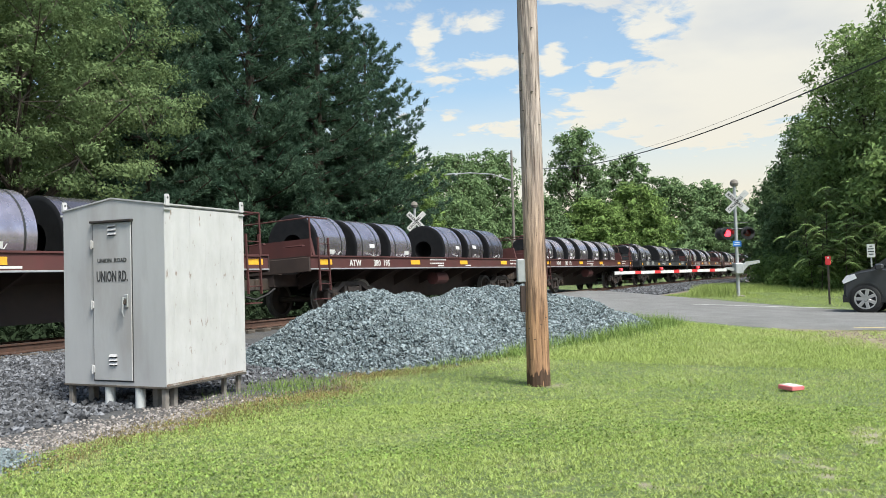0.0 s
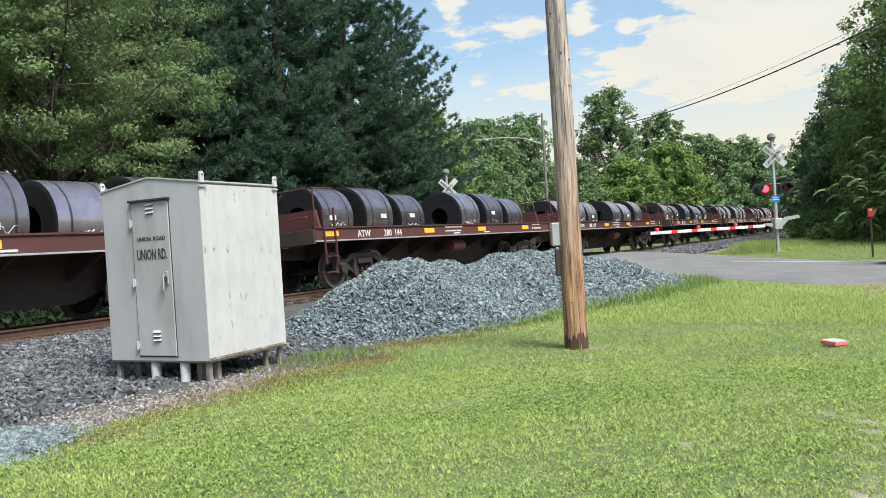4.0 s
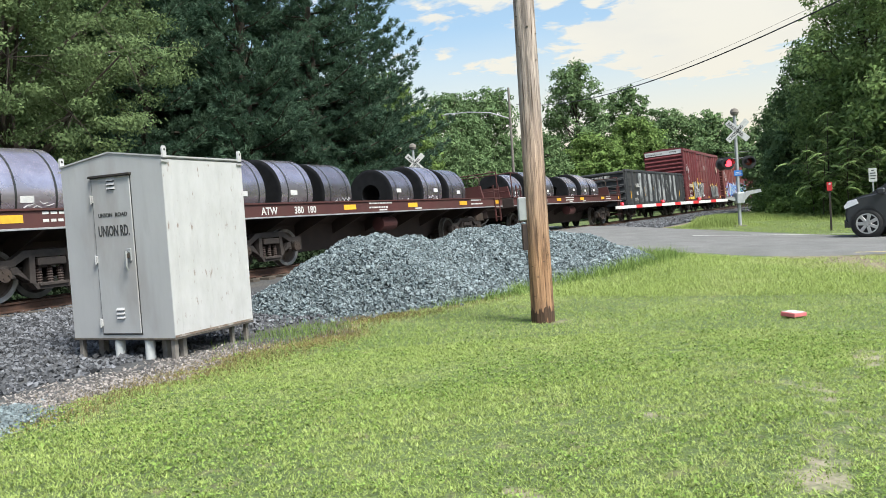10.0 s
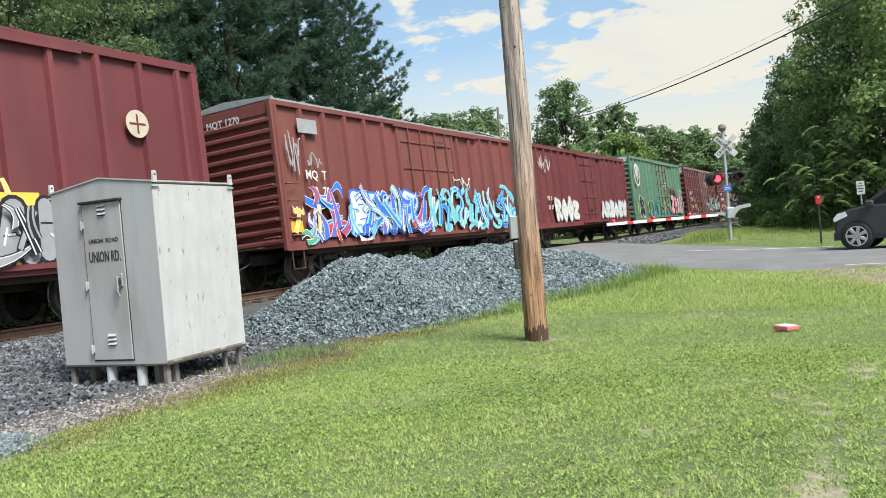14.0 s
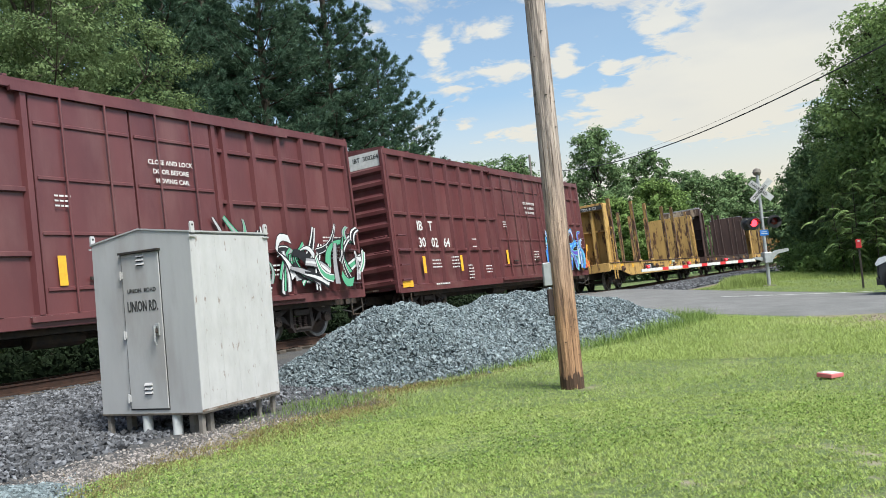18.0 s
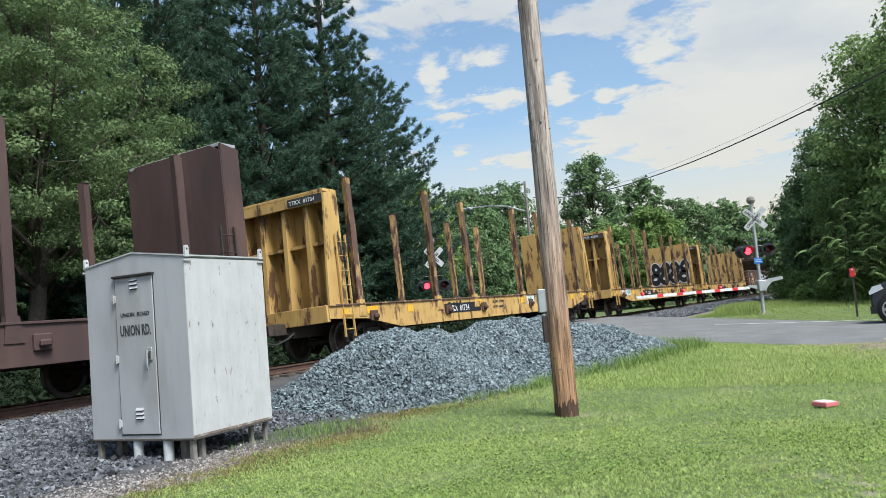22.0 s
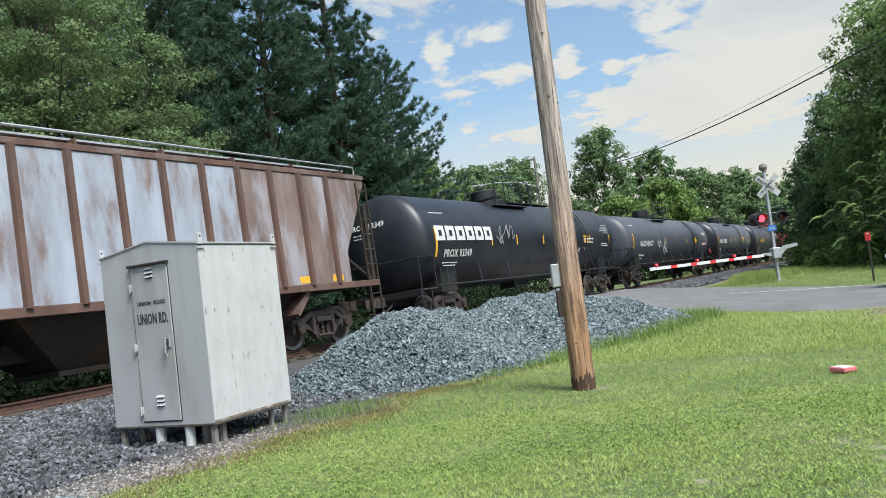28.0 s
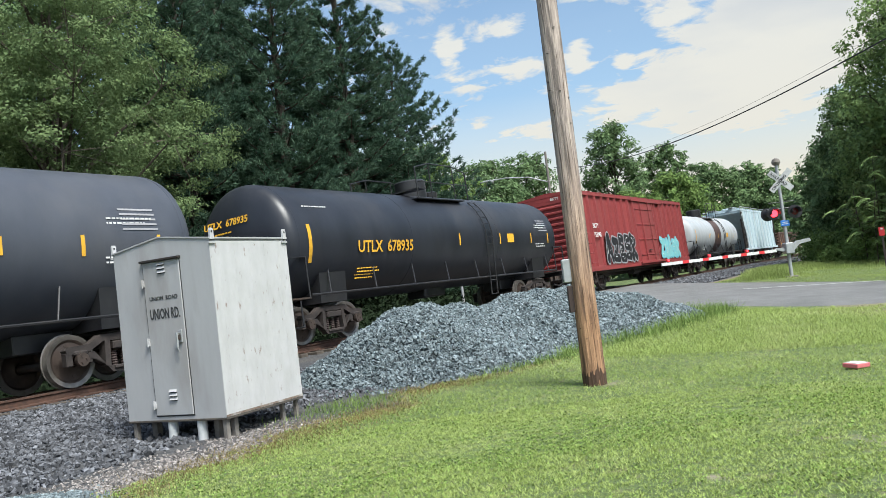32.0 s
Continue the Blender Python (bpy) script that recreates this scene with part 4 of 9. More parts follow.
def flasher(parent, x, z, lit, facing):
    """A round hooded lamp on a black backboard; local -y is its front."""
    m = pose(x, 0, z, 0, 0, facing)
    head = part("lamp_head", lathe(B(), [(-0.03, 0.255), (-0.02, 0.26), (-0.005, 0.26), (0.0, 0.20), (0.12, 0.10), (0.13, 0.05)], "y", 24), M_BLACK, parent, "black round backboard", at=m @ pose(0, -0.13, 0))
    part("lens", lathe(B(), [(-0.05, 0.02), (-0.048, 0.10), (-0.03, 0.14), (-0.02, 0.14)], "y", 20), M_LAMPRED if lit else M_LENS, head, "lit red lens" if lit else "dark red lens", smooth=True)
    hood, seg = B(), 14
    arc = [math.pi * (k / seg * 1.16 - 0.08) for k in range(seg + 1)]
    rows = [[hood.verts.new((0.165 * math.cos(a), y, 0.165 * math.sin(a))) for y in (-0.03, -0.28)] for a in arc]
    for u, v in zip(rows, rows[1:]):
        hood.faces.new((u[0], v[0], v[1], u[1]))
    bmesh.ops.solidify(hood, geom=list(hood.faces), thickness=0.006)
    part("hood", hood, M_BLACK, head)
    return head


def build_signal(name, x, y, turn, gate, lit):
    z0 = float(ground_z(x, y))
    s = thing(name, "silver crossing signal mast with crossbuck, red flashers" + (" and lowered gate" if gate else ""), "crossing signal", at=pose(x, y, z0, 0, 0, turn))
    mast = B()
    lathe(mast, [(-0.1, 0.07), (4.45, 0.062)], "z", 16)
    part("mast", mast, M_GALV, s, "silver steel mast", smooth=True)
    part("base", box(B(), -0.2, 0.2, -0.2, 0.2, -0.1, 0.06, 0.02), M_LEG, s, "concrete foot")
    part("bell", lathe(B(), [(4.43, 0.05), (4.46, 0.13), (4.56, 0.17), (4.68, 0.13), (4.73, 0.04)], "z", 18), M_LEG, s, "round crossing bell", smooth=True)
    crossbuck(s, pose(0.05, -0.10, 3.82, 0, 0, -22))
    part("cross_arm", rod(B(), (-0.62, 0, 2.72), (0.62, 0, 2.72), 0.035), M_BLACK, s)
    part("top_rail", rod(B(), (-0.5, 0, 2.98), (0.5, 0, 2.98), 0.016), M_BLACK, s)
    flasher(s, -0.40, 2.55, lit, 0)
    flasher(s, 0.40, 2.55, False, 0)
    flasher(s, -0.55, 2.55, False, 180)
    flasher(s, 0.55, 2.55, False, 180)
    part("notice_plate", box(B(), -0.17, 0.17, -0.085, -0.07, 2.02, 2.25, 0.004), M_SIGBLUE, s, "blue information plate")
    for k, w in ((0, 0.24), (1, 0.20)):
        part("notice_bar", box(B(), -w / 2, w / 2, -0.088, -0.0855, 2.09 + 0.07 * k, 2.115 + 0.07 * k), M_WHITE, s)
    if gate:
        mech = B()
        box(mech, -0.16, 0.16, -0.25, 0.18, 0.92, 1.36, 0.03)
        part("gate_mechanism", mech, M_GALV, s, "grey gate mechanism box")
        arm_dir = pose(0, 0, 1.10, 0, 0, GATE_TURN)
        root = B()
        prism(root, [(-0.1, -0.09), (0.35, -0.05), (0.75, 0.03), (0.75, 0.10), (0.3, 0.09), (-0.1, 0.10)], "y", -0.03, 0.03)
        part("arm_bracket", root, M_GALV, s, "grey gate arm bracket", at=arm_dir)
        cw = B()
        prism(cw, [(-0.1, -0.1), (0.0, 0.1), (-0.35, 0.30), (-1.2, 0.36), (-1.25, 0.24), (-0.5, 0.16)], "y", 0.12, 0.17)
        part("counterweight_arm", cw, M_GALV, s, "pale counterweight arm", at=arm_dir)
        arm = part("gate_arm", B(), M_WHITE, s, "lowered red and white striped gate arm", at=arm_dir)
        n, x0 = 6, 0.7
        for k in range(n):
            a, b = x0 + (GATE_LEN - x0) * k / n, x0 + (GATE_LEN - x0) * (k + 1) / n
            m = a + (b - a) * 0.70
            h = 0.055
            part("stripe", box(B(), a, m, -0.02, 0.02, -h, h, 0.003), M_WHITE, arm, "white stripe")
            part("stripe", box(B(), m, b, -0.02, 0.02, -h, h, 0.003), M_SIGRED if k < n - 1 else M_WHITE, arm, "red stripe" if k < n - 1 else "white stripe")
        for d in (0.30, 0.63, 0.97):
            lx = x0 + (GATE_LEN - x0) * d - 0.2
            gl = part("gate_lamp", box(B(), lx, lx + 0.13, -0.05, 0.05, 0.055, 0.17, 0.02), M_SIGRED, arm, "small red gate lamp")
            part("lens", lathe(B(), [(-0.06, 0.032), (0.06, 0.032)], "y", 12), M_LAMPRED, gl, "lit red lens", at=pose(lx + 0.065, 0, 0.12))
    return s


SIG_X, SIG_Y = 33.6, 4.42
TIP = Vector((27.6, 7.75, 0))
GATE_TURN0 = math.degrees(math.atan2(TIP.y - SIG_Y, TIP.x - SIG_X))
SIG_TURN = -62
GATE_TURN, GATE_LEN = GATE_TURN0 - SIG_TURN, math.hypot(TIP.y - SIG_Y, TIP.x - SIG_X)
build_signal("crossing_signal", SIG_X, SIG_Y, SIG_TURN, True, True)
build_signal("crossing_signal", 31.2, 17.9, -48, False, True)


def build_street_lamp():
    z0 = float(ground_z(47.8, 20))
    s = thing("street_lamp", "grey street lamp on a wooden pole behind the track", "street lamp", at=pose(47.8, 20, z0))
    part("pole", rod(B(), (0, 0, -0.3), (0, 0, 9.4), 0.095, 14, 0.075), M_LEG, s, "weathered wooden pole")
    pipe_bm = pipe(B(), [(0, 0, 7.4), (-0.4, 1.2, 7.9), (-1.0, 2.6, 8.05), (-1.4, 3.5, 8.0)], 0.035)
    part("arm", pipe_bm, M_GALV, s, "curved grey arm")
    part("lamp_head", box(B(), -1.75, -1.25, 3.3, 4.1, 7.86, 8.04, 0.06), M_GALV, s, "grey lamp head")
    return s


build_street_lamp()


def build_marker():
    x, y = 27.9, 0.95
    m = thing("marker_post", "dark post with a small red sign at the verge", "marker post", at=pose(x, y, float(ground_z(x, y))))
    part("post", box(B(), -0.03, 0.03, -0.03, 0.03, -0.1, 1.45, 0.005), M_STEEL, m, "dark steel post")
    part("sign", box(B(), -0.05, -0.035, -0.08, 0.08, 1.26, 1.54, 0.01), M_SIGRED, m, "red marker plate")
    part("tag", box(B(), -0.054, -0.0505, -0.04, 0.02, 1.46, 1.51), M_WHITE, m, "white tag")
    x, y = 37.0, -0.35
    s = thing("road_sign", "white road sign on a post beside the trees", "road sign", at=pose(x, y, float(ground_z(x, y)), 0, 0, 0))
    part("post", box(B(), 0, 0.04, -0.03, 0.03, -0.1, 2.1, 0.005), M_GALV, s, "steel post")
    pl = part("sign", box(B(), -0.012, -0.002, -0.15, 0.15, 1.55, 2.1, 0.004), M_WHITE, s, "white plate")
    for k in range(4):
        w = (0.10, 0.20, 0.22, 0.17)[k]
        part("text_bar", box(B(), -0.0155, -0.0125, -w / 2, w / 2, 1.99 - 0.11 * k, 2.03 - 0.11 * k), M_DKTEXT, pl)


build_marker()


def build_carton():
    z = float(ground_z(9.35, 0.73))
    c = thing("carton", "flattened red and white carton lying on the grass", "litter", at=pose(9.35, 0.73, z + 0.02, 3, -4, 62))
    part("box", box(B(), -0.085, 0.085, -0.115, 0.115, 0, 0.045, 0.006), M_CARTON, c, "red carton")
    part("label", box(B(), -0.075, 0.075, -0.095, 0.095, 0.046, 0.050), M_WHITE, c, "white printed face")


build_carton()


# ---------------------------------------------------------------- parked car
def build_suv():
    c = thing("parked_suv", "dark grey compact SUV waiting at the crossing", "car", at=pose(22.9, -0.05, 0.105, 0, 0, 80))
    # local x is forward, y to its left; near side is y = +0
    L0, L1, w = -3.45, 0.52, 0.91
    lower = [(L1 - 0.02, 0.28), (L1, 0.60), (L1 - 0.03, 0.82), (L1 - 0.14, 0.98), (0.1, 1.08), (-0.25, 1.14), (-3.2, 1.12), (L0, 0.95), (L0, 0.30)]
    body = prism(B(), lower, "y", -2 * w + 0.02, -0.02)
    bmesh.ops.bevel(body, geom=[e for e in body.edges if abs(e.verts[0].co.y - e.verts[1].co.y) < 0.1], offset=0.06, segments=3, affect="EDGES")
    part("body", body, M_CAR, c, "dark grey painted body", smooth=True)
    cabin = B()
    q = [(0.02, 1.03), (-0.75, 1.58), (-1.2, 1.66), (-2.9, 1.63), (-3.38, 1.05)]
    prism(cabin, q, "y", -2 * w + 0.18, -0.18)
    bmesh.ops.bevel(cabin, geom=list(cabin.edges), offset=0.05, segments=2, affect="EDGES")
    part("cabin", cabin, M_CAR, c, "dark grey roof and pillars", smooth=True)
    g = prism(B(), [(-0.25, 1.10), (-0.85, 1.53), (-1.55, 1.57), (-1.55, 1.10)], "y", -0.185, -0.172)
    part("side_window", g, M_GLASSY, c, "dark side glass")
    g = prism(B(), [(-1.65, 1.10), (-1.65, 1.57), (-2.85, 1.55), (-3.05, 1.10)], "y", -0.185, -0.172)
    part("side_window", g, M_GLASSY, c, "dark side glass")
    ws = B()
    vs = [ws.verts.new(p) for p in ((-0.02, -0.24, 1.08), (-0.02, -1.58, 1.08), (-0.70, -1.55, 1.56), (-0.70, -0.27, 1.56))]
    ws.faces.new(vs)
    bmesh.ops.solidify(ws, geom=list(ws.faces), thickness=0.02)
    part("windscreen", ws, M_GLASSY, c, "dark windscreen")
    part("cladding", prism(B(), [(L1 + 0.015, 0.26), (L1 + 0.015, 0.46), (0.45, 0.38), (-2.9, 0.40), (L0 - 0.01, 0.5), (L0, 0.26)], "y", -2 * w + 0.005, -0.005), M_RUBBER, c, "black lower cladding")
    part("headlight", prism(B(), [(L1 - 0.34, 0.88), (L1 - 0.01, 0.74), (L1 + 0.008, 0.82), (L1 - 0.09, 0.95), (L1 - 0.28, 0.99)], "y", -0.34, -0.008), M_HEADL, c, "clear headlight")
    part("mirror", box(B(), -0.45, -0.25, -0.05, 0.16, 1.08, 1.24, 0.04), M_CAR, c, "door mirror")
    for x in (0.0, -2.62):
        for y, s in ((-0.10, 1), (-2 * w + 0.10, -1)):
            arch = lathe(B(), [(-0.115, 0.40), (0.092, 0.40)] if s > 0 else [(-0.092, 0.40), (0.115, 0.40)], "y", 24)
            part("wheel_arch", arch, M_RUBBER, c, at=pose(x, y - 0.0 * s, 0.36))
            wh = part("wheel", lathe(B(), [(-0.02, 0.235), (-0.11, 0.24), (-0.115, 0.30), (-0.09, 0.35), (0.09, 0.35), (0.115, 0.30), (0.11, 0.262), (0.02, 0.255)], "y", 28), M_RUBBER, c, "black tyre", at=pose(x, y + 0.02 * s, 0.35), smooth=True)
            rim = B()
            lathe(rim, [(0.05, 0.262), (0.112, 0.262), (0.112, 0.235), (0.06, 0.23)], "y", 24, True)
            for k in range(7):
                box(rim, 0.03, 0.24, 0.075, 0.112, -0.04, 0.04, 0.006, pose(0, 0, 0, 0, 360 / 7 * k, 0))
            lathe(rim, [(0.06, 0.05), (0.112, 0.045)], "y", 14)
            part("rim", rim, M_ALU, wh, "silver seven-spoke rim", at=pose(0, 0, 0, 0, 0, 0 if s > 0 else 180))
    return c


build_suv()


# ---------------------------------------------------------------- train: running gear
WHEEL_R, SPEED = 0.455, 16.575
M_CAST = mat("cast truck steel", (0.062, 0.05, 0.045), (0.036, 0.03, 0.028), 7, 0.7, 0.2, 0.2, stain=(0.10, 0.062, 0.046), stain_amount=0.45)
CARS, LOADS = [], []       # (thing, its x at the start, y, z)


def wheelset_mesh():
    bm = B()
    for s in (-1, 1):
        o = s * 0.755
        prof = [(0.055, 0.09), (0.07, 0.12), (0.03, 0.20), (0.02, 0.33), (0.055, 0.375), (0.07, WHEEL_R - 0.003), (0.0, WHEEL_R), (-0.055, WHEEL_R + 0.004), (-0.06, WHEEL_R + 0.026), (-0.078, WHEEL_R + 0.022), (-0.08, 0.375), (-0.03, 0.33), (-0.02, 0.20), (-0.07, 0.12), (-0.06, 0.09)]
        n0 = len(bm.faces)
        lathe(bm, [(o + s * a, r) for a, r in prof], "y", 26, True)
        bm.faces.ensure_lookup_table()
        for f in bm.faces[n0:]:
            c = f.calc_center_median()
            if math.hypot(c.x, c.z) > 0.385:
                f.material_index = 1
        for k in range(4):     # holes' lips and balance marks on the web
            a = k * math.pi / 2
            box(bm, 0.24, 0.29, o + s * 0.022, o + s * 0.034, -0.03, 0.03, 0, pose(0, 0, 0, 0, math.degrees(a), 0))
    rod(bm, (0, -0.98, 0), (0, 0.98, 0), 0.085, 14)
    rod(bm, (0, -1.08, 0), (0, 1.08, 0), 0.07, 14)
    return mesh_of(bm, "wheelset", [M_WHEEL, M_TREAD], True)


def side_frame_mesh():
    """Cast truck frame: arched top chord, dropped bottom chord, columns, jaws over the axle boxes."""
    bm = B()
    prism(bm, [(-1.12, 0.56), (-0.70, 0.58), (-0.44, 0.72), (0.44, 0.72), (0.70, 0.58), (1.12, 0.56), (1.16, 0.64), (1.10, 0.69), (0.72, 0.70), (0.48, 0.84), (-0.48, 0.84), (-0.72, 0.70), (-1.10, 0.69), (-1.16, 0.64)], "y", -0.08, 0.08)
    for s in (-1, 1):
        prism(bm, [(s * 0.74, 0.57), (s * 0.62, 0.57), (s * 0.30, 0.17), (0, 0.17), (0, 0.27), (s * 0.36, 0.28), (s * 0.62, 0.44), (s * 0.72, 0.46)], "y", -0.08, 0.08)
        prism(bm, [(s * 0.33, 0.26), (s * 0.44, 0.30), (s * 0.40, 0.74), (s * 0.30, 0.74)], "y", -0.09, 0.09)
        box(bm, s * 1.09 - 0.06, s * 1.09 + 0.06, -0.075, 0.075, 0.36, 0.60, 0.015)
        box(bm, s * 0.71 - 0.05, s * 0.71 + 0.05, -0.075, 0.075, 0.38, 0.58, 0.015)
        box(bm, s * 0.89 - 0.13, s * 0.89 + 0.13, -0.11, 0.07, 0.53, 0.61, 0.02)
    box(bm, -0.27, 0.27, -0.12, 0.1, 0.22, 0.28, 0.01)
    box(bm, -0.27, 0.27, -0.13, 0.1, 0.56, 0.70, 0.02)
    return mesh_of(bm, "side_frame", M_CAST)


def spring_mesh():
    bm2 = B()
    lathe(bm2, [(0.31 + 0.022 * k, 0.062 if k % 2 else 0.046) for k in range(14)], "z", 9)
    return mesh_of(bm2, "spring", M_FLATUND)


ME_WHEELSET, ME_FRAME, ME_SPRING = wheelset_mesh(), side_frame_mesh(), spring_mesh()
ME_BOLSTER = mesh_of(box(B(), -0.2, 0.2, -1.05, 1.05, 0.58, 0.86, 0.03), "bolster", M_STEEL)
cap = B()
lathe(cap, [(-0.06, 0.115), (0.0, 0.12), (0.05, 0.10), (0.06, 0.05)], "y", 14)
for k in range(3):
    rod(cap, (0.06 * math.cos(2.1 * k), -0.075, 0.06 * math.sin(2.1 * k)), (0.06 * math.cos(2.1 * k), -0.05, 0.06 * math.sin(2.1 * k)), 0.018, 6)
ME_CAP = mesh_of(cap, "bearing_cap", M_WHEEL, True)
cpl = B()
box(cpl, -0.1, 0.42, -0.14, 0.14, 0.72, 1.02, 0.02)
prism(cpl, [(0.42, -0.16), (0.68, -0.17), (0.72, -0.08), (0.60, -0.02), (0.66, 0.10), (0.56, 0.16), (0.42, 0.12)], "z", 0.74, 1.0)
ME_COUPLER = mesh_of(cpl, "coupler", M_STEEL)
ME_HOSE = mesh_of(pipe(B(), [(0.0, 0.35, 0.75), (0.25, 0.33, 0.62), (0.55, 0.2, 0.5), (0.72, 0.02, 0.58)], 0.025), "hose", M_RUBBER)


def trucks(car, at, frame_material=None):
    for x in at:
        part("bolster", ME_BOLSTER, None, car, at=pose(x, 0, 0))
        for s in (-1, 1):
            f = part("side_frame", ME_FRAME, None, car, "dark cast steel truck side frame", at=pose(x, s * 1.02, 0, 0, 0, 0 if s < 0 else 180))
            for dx in (-0.2, 0.0, 0.2):
                part("spring", ME_SPRING, None, f, at=pose(dx, 0, -0.06))
            for dx in (-0.89, 0.89):
                part("bearing_cap", ME_CAP, None, f, at=pose(dx, -0.09, WHEEL_R, 0, 0, 0))
        for dx in (-0.89, 0.89):
            part("wheelset", ME_WHEELSET, None, car, "steel wheelset with bright treads", at=pose(x + dx, 0, WHEEL_R))


def couplers(car, hl):
    for s in (-1, 1):
        m = pose(s * hl, 0, 0, 0, 0, 0 if s > 0 else 180)
        part("coupler", ME_COUPLER, None, car, "dark steel coupler", at=m)
        part("brake_hose", ME_HOSE, None, car, "black brake hose", at=m)


def side(x, z, y):
    """Pose of writing on the near side, at height z."""
    return pose(x, y, z, 90, 0, 0)


def endwall(y, z, x):
    return pose(x, y, z, 90, 0, -90)


def ladder(car, x0, x1, z0, z1, y, n, material, name="ladder"):
    bm = B()
    for x in (x0, x1):
        box(bm, x - 0.018, x + 0.018, y - 0.03, y + 0.02, z0, z1)
    for k in range(n):
        z = z0 + (z1 - z0) * (k + 0.5) / n
        rod(bm, (x0, y - 0.03, z), (x1, y - 0.03, z), 0.012, 6)
    return part(name, bm, material, car, "steel ladder")


def grab(car, p, q, out, material):
    p, q, o = Vector(p), Vector(q), Vector(out)
    return part("grab_iron", pipe(B(), [p, p + o, q + o, q], 0.013, 5), material, car)


def bars(car, x, z, y, rows, w, h, material, seed):
    """Small writing that cannot be read: short strokes in rows."""
    rs = random.Random(seed)
    bm = B()
    for r in range(rows):
        u = 0.0
        while u < w * rs.uniform(0.75, 1.0):
            v = rs.uniform(0.12, 0.38) * (h * 5)
            box(bm, x + u, x + min(w, u + v), y - 0.004, y, z - r * h * 1.7, z - r * h * 1.7 + h * 0.62)
            u += v + h * 0.5
    return tagged(part("small_print", bm, material, car), kind="stuff")


def sill_marks(car, xs, z, y, material, w=0.55, h=0.13):
    for x in xs:
        part("reflector", box(B(), x, x + w, y - 0.006, y, z, z + h), material, car, "yellow reflective strip")


GLYPHS = [((0.1, 0, 0.1, 1), (0.1, 1, 0.8, 0.8), (0.8, 0.8, 0.2, 0.5), (0.2, 0.5, 0.9, 0)), ((0.1, 0, 0.45, 1), (0.45, 1, 0.9, 0), (0.25, 0.4, 0.75, 0.4)),
          ((0.9, 0.9, 0.2, 0.95), (0.2, 0.95, 0.15, 0.55), (0.15, 0.55, 0.85, 0.5), (0.85, 0.5, 0.8, 0.05), (0.8, 0.05, 0.1, 0.1)), ((0.2, 0, 0.2, 1), (0.2, 1, 0.85, 0.95), (0.2, 0.5, 0.7, 0.5), (0.2, 0, 0.9, 0.05)),
          ((0.5, 1, 0.1, 0.5), (0.1, 0.5, 0.5, 0), (0.5, 0, 0.9, 0.5), (0.9, 0.5, 0.5, 1)), ((0.15, 0, 0.15, 1), (0.85, 1, 0.2, 0.45), (0.2, 0.45, 0.9, 0)), ((0.1, 1, 0.9, 0.9), (0.9, 0.9, 0.1, 0.1), (0.1, 0.1, 0.95, 0.05)),
          ((0.1, 1, 0.3, 0), (0.3, 0, 0.5, 0.6), (0.5, 0.6, 0.7, 0), (0.7, 0, 0.95, 1))]


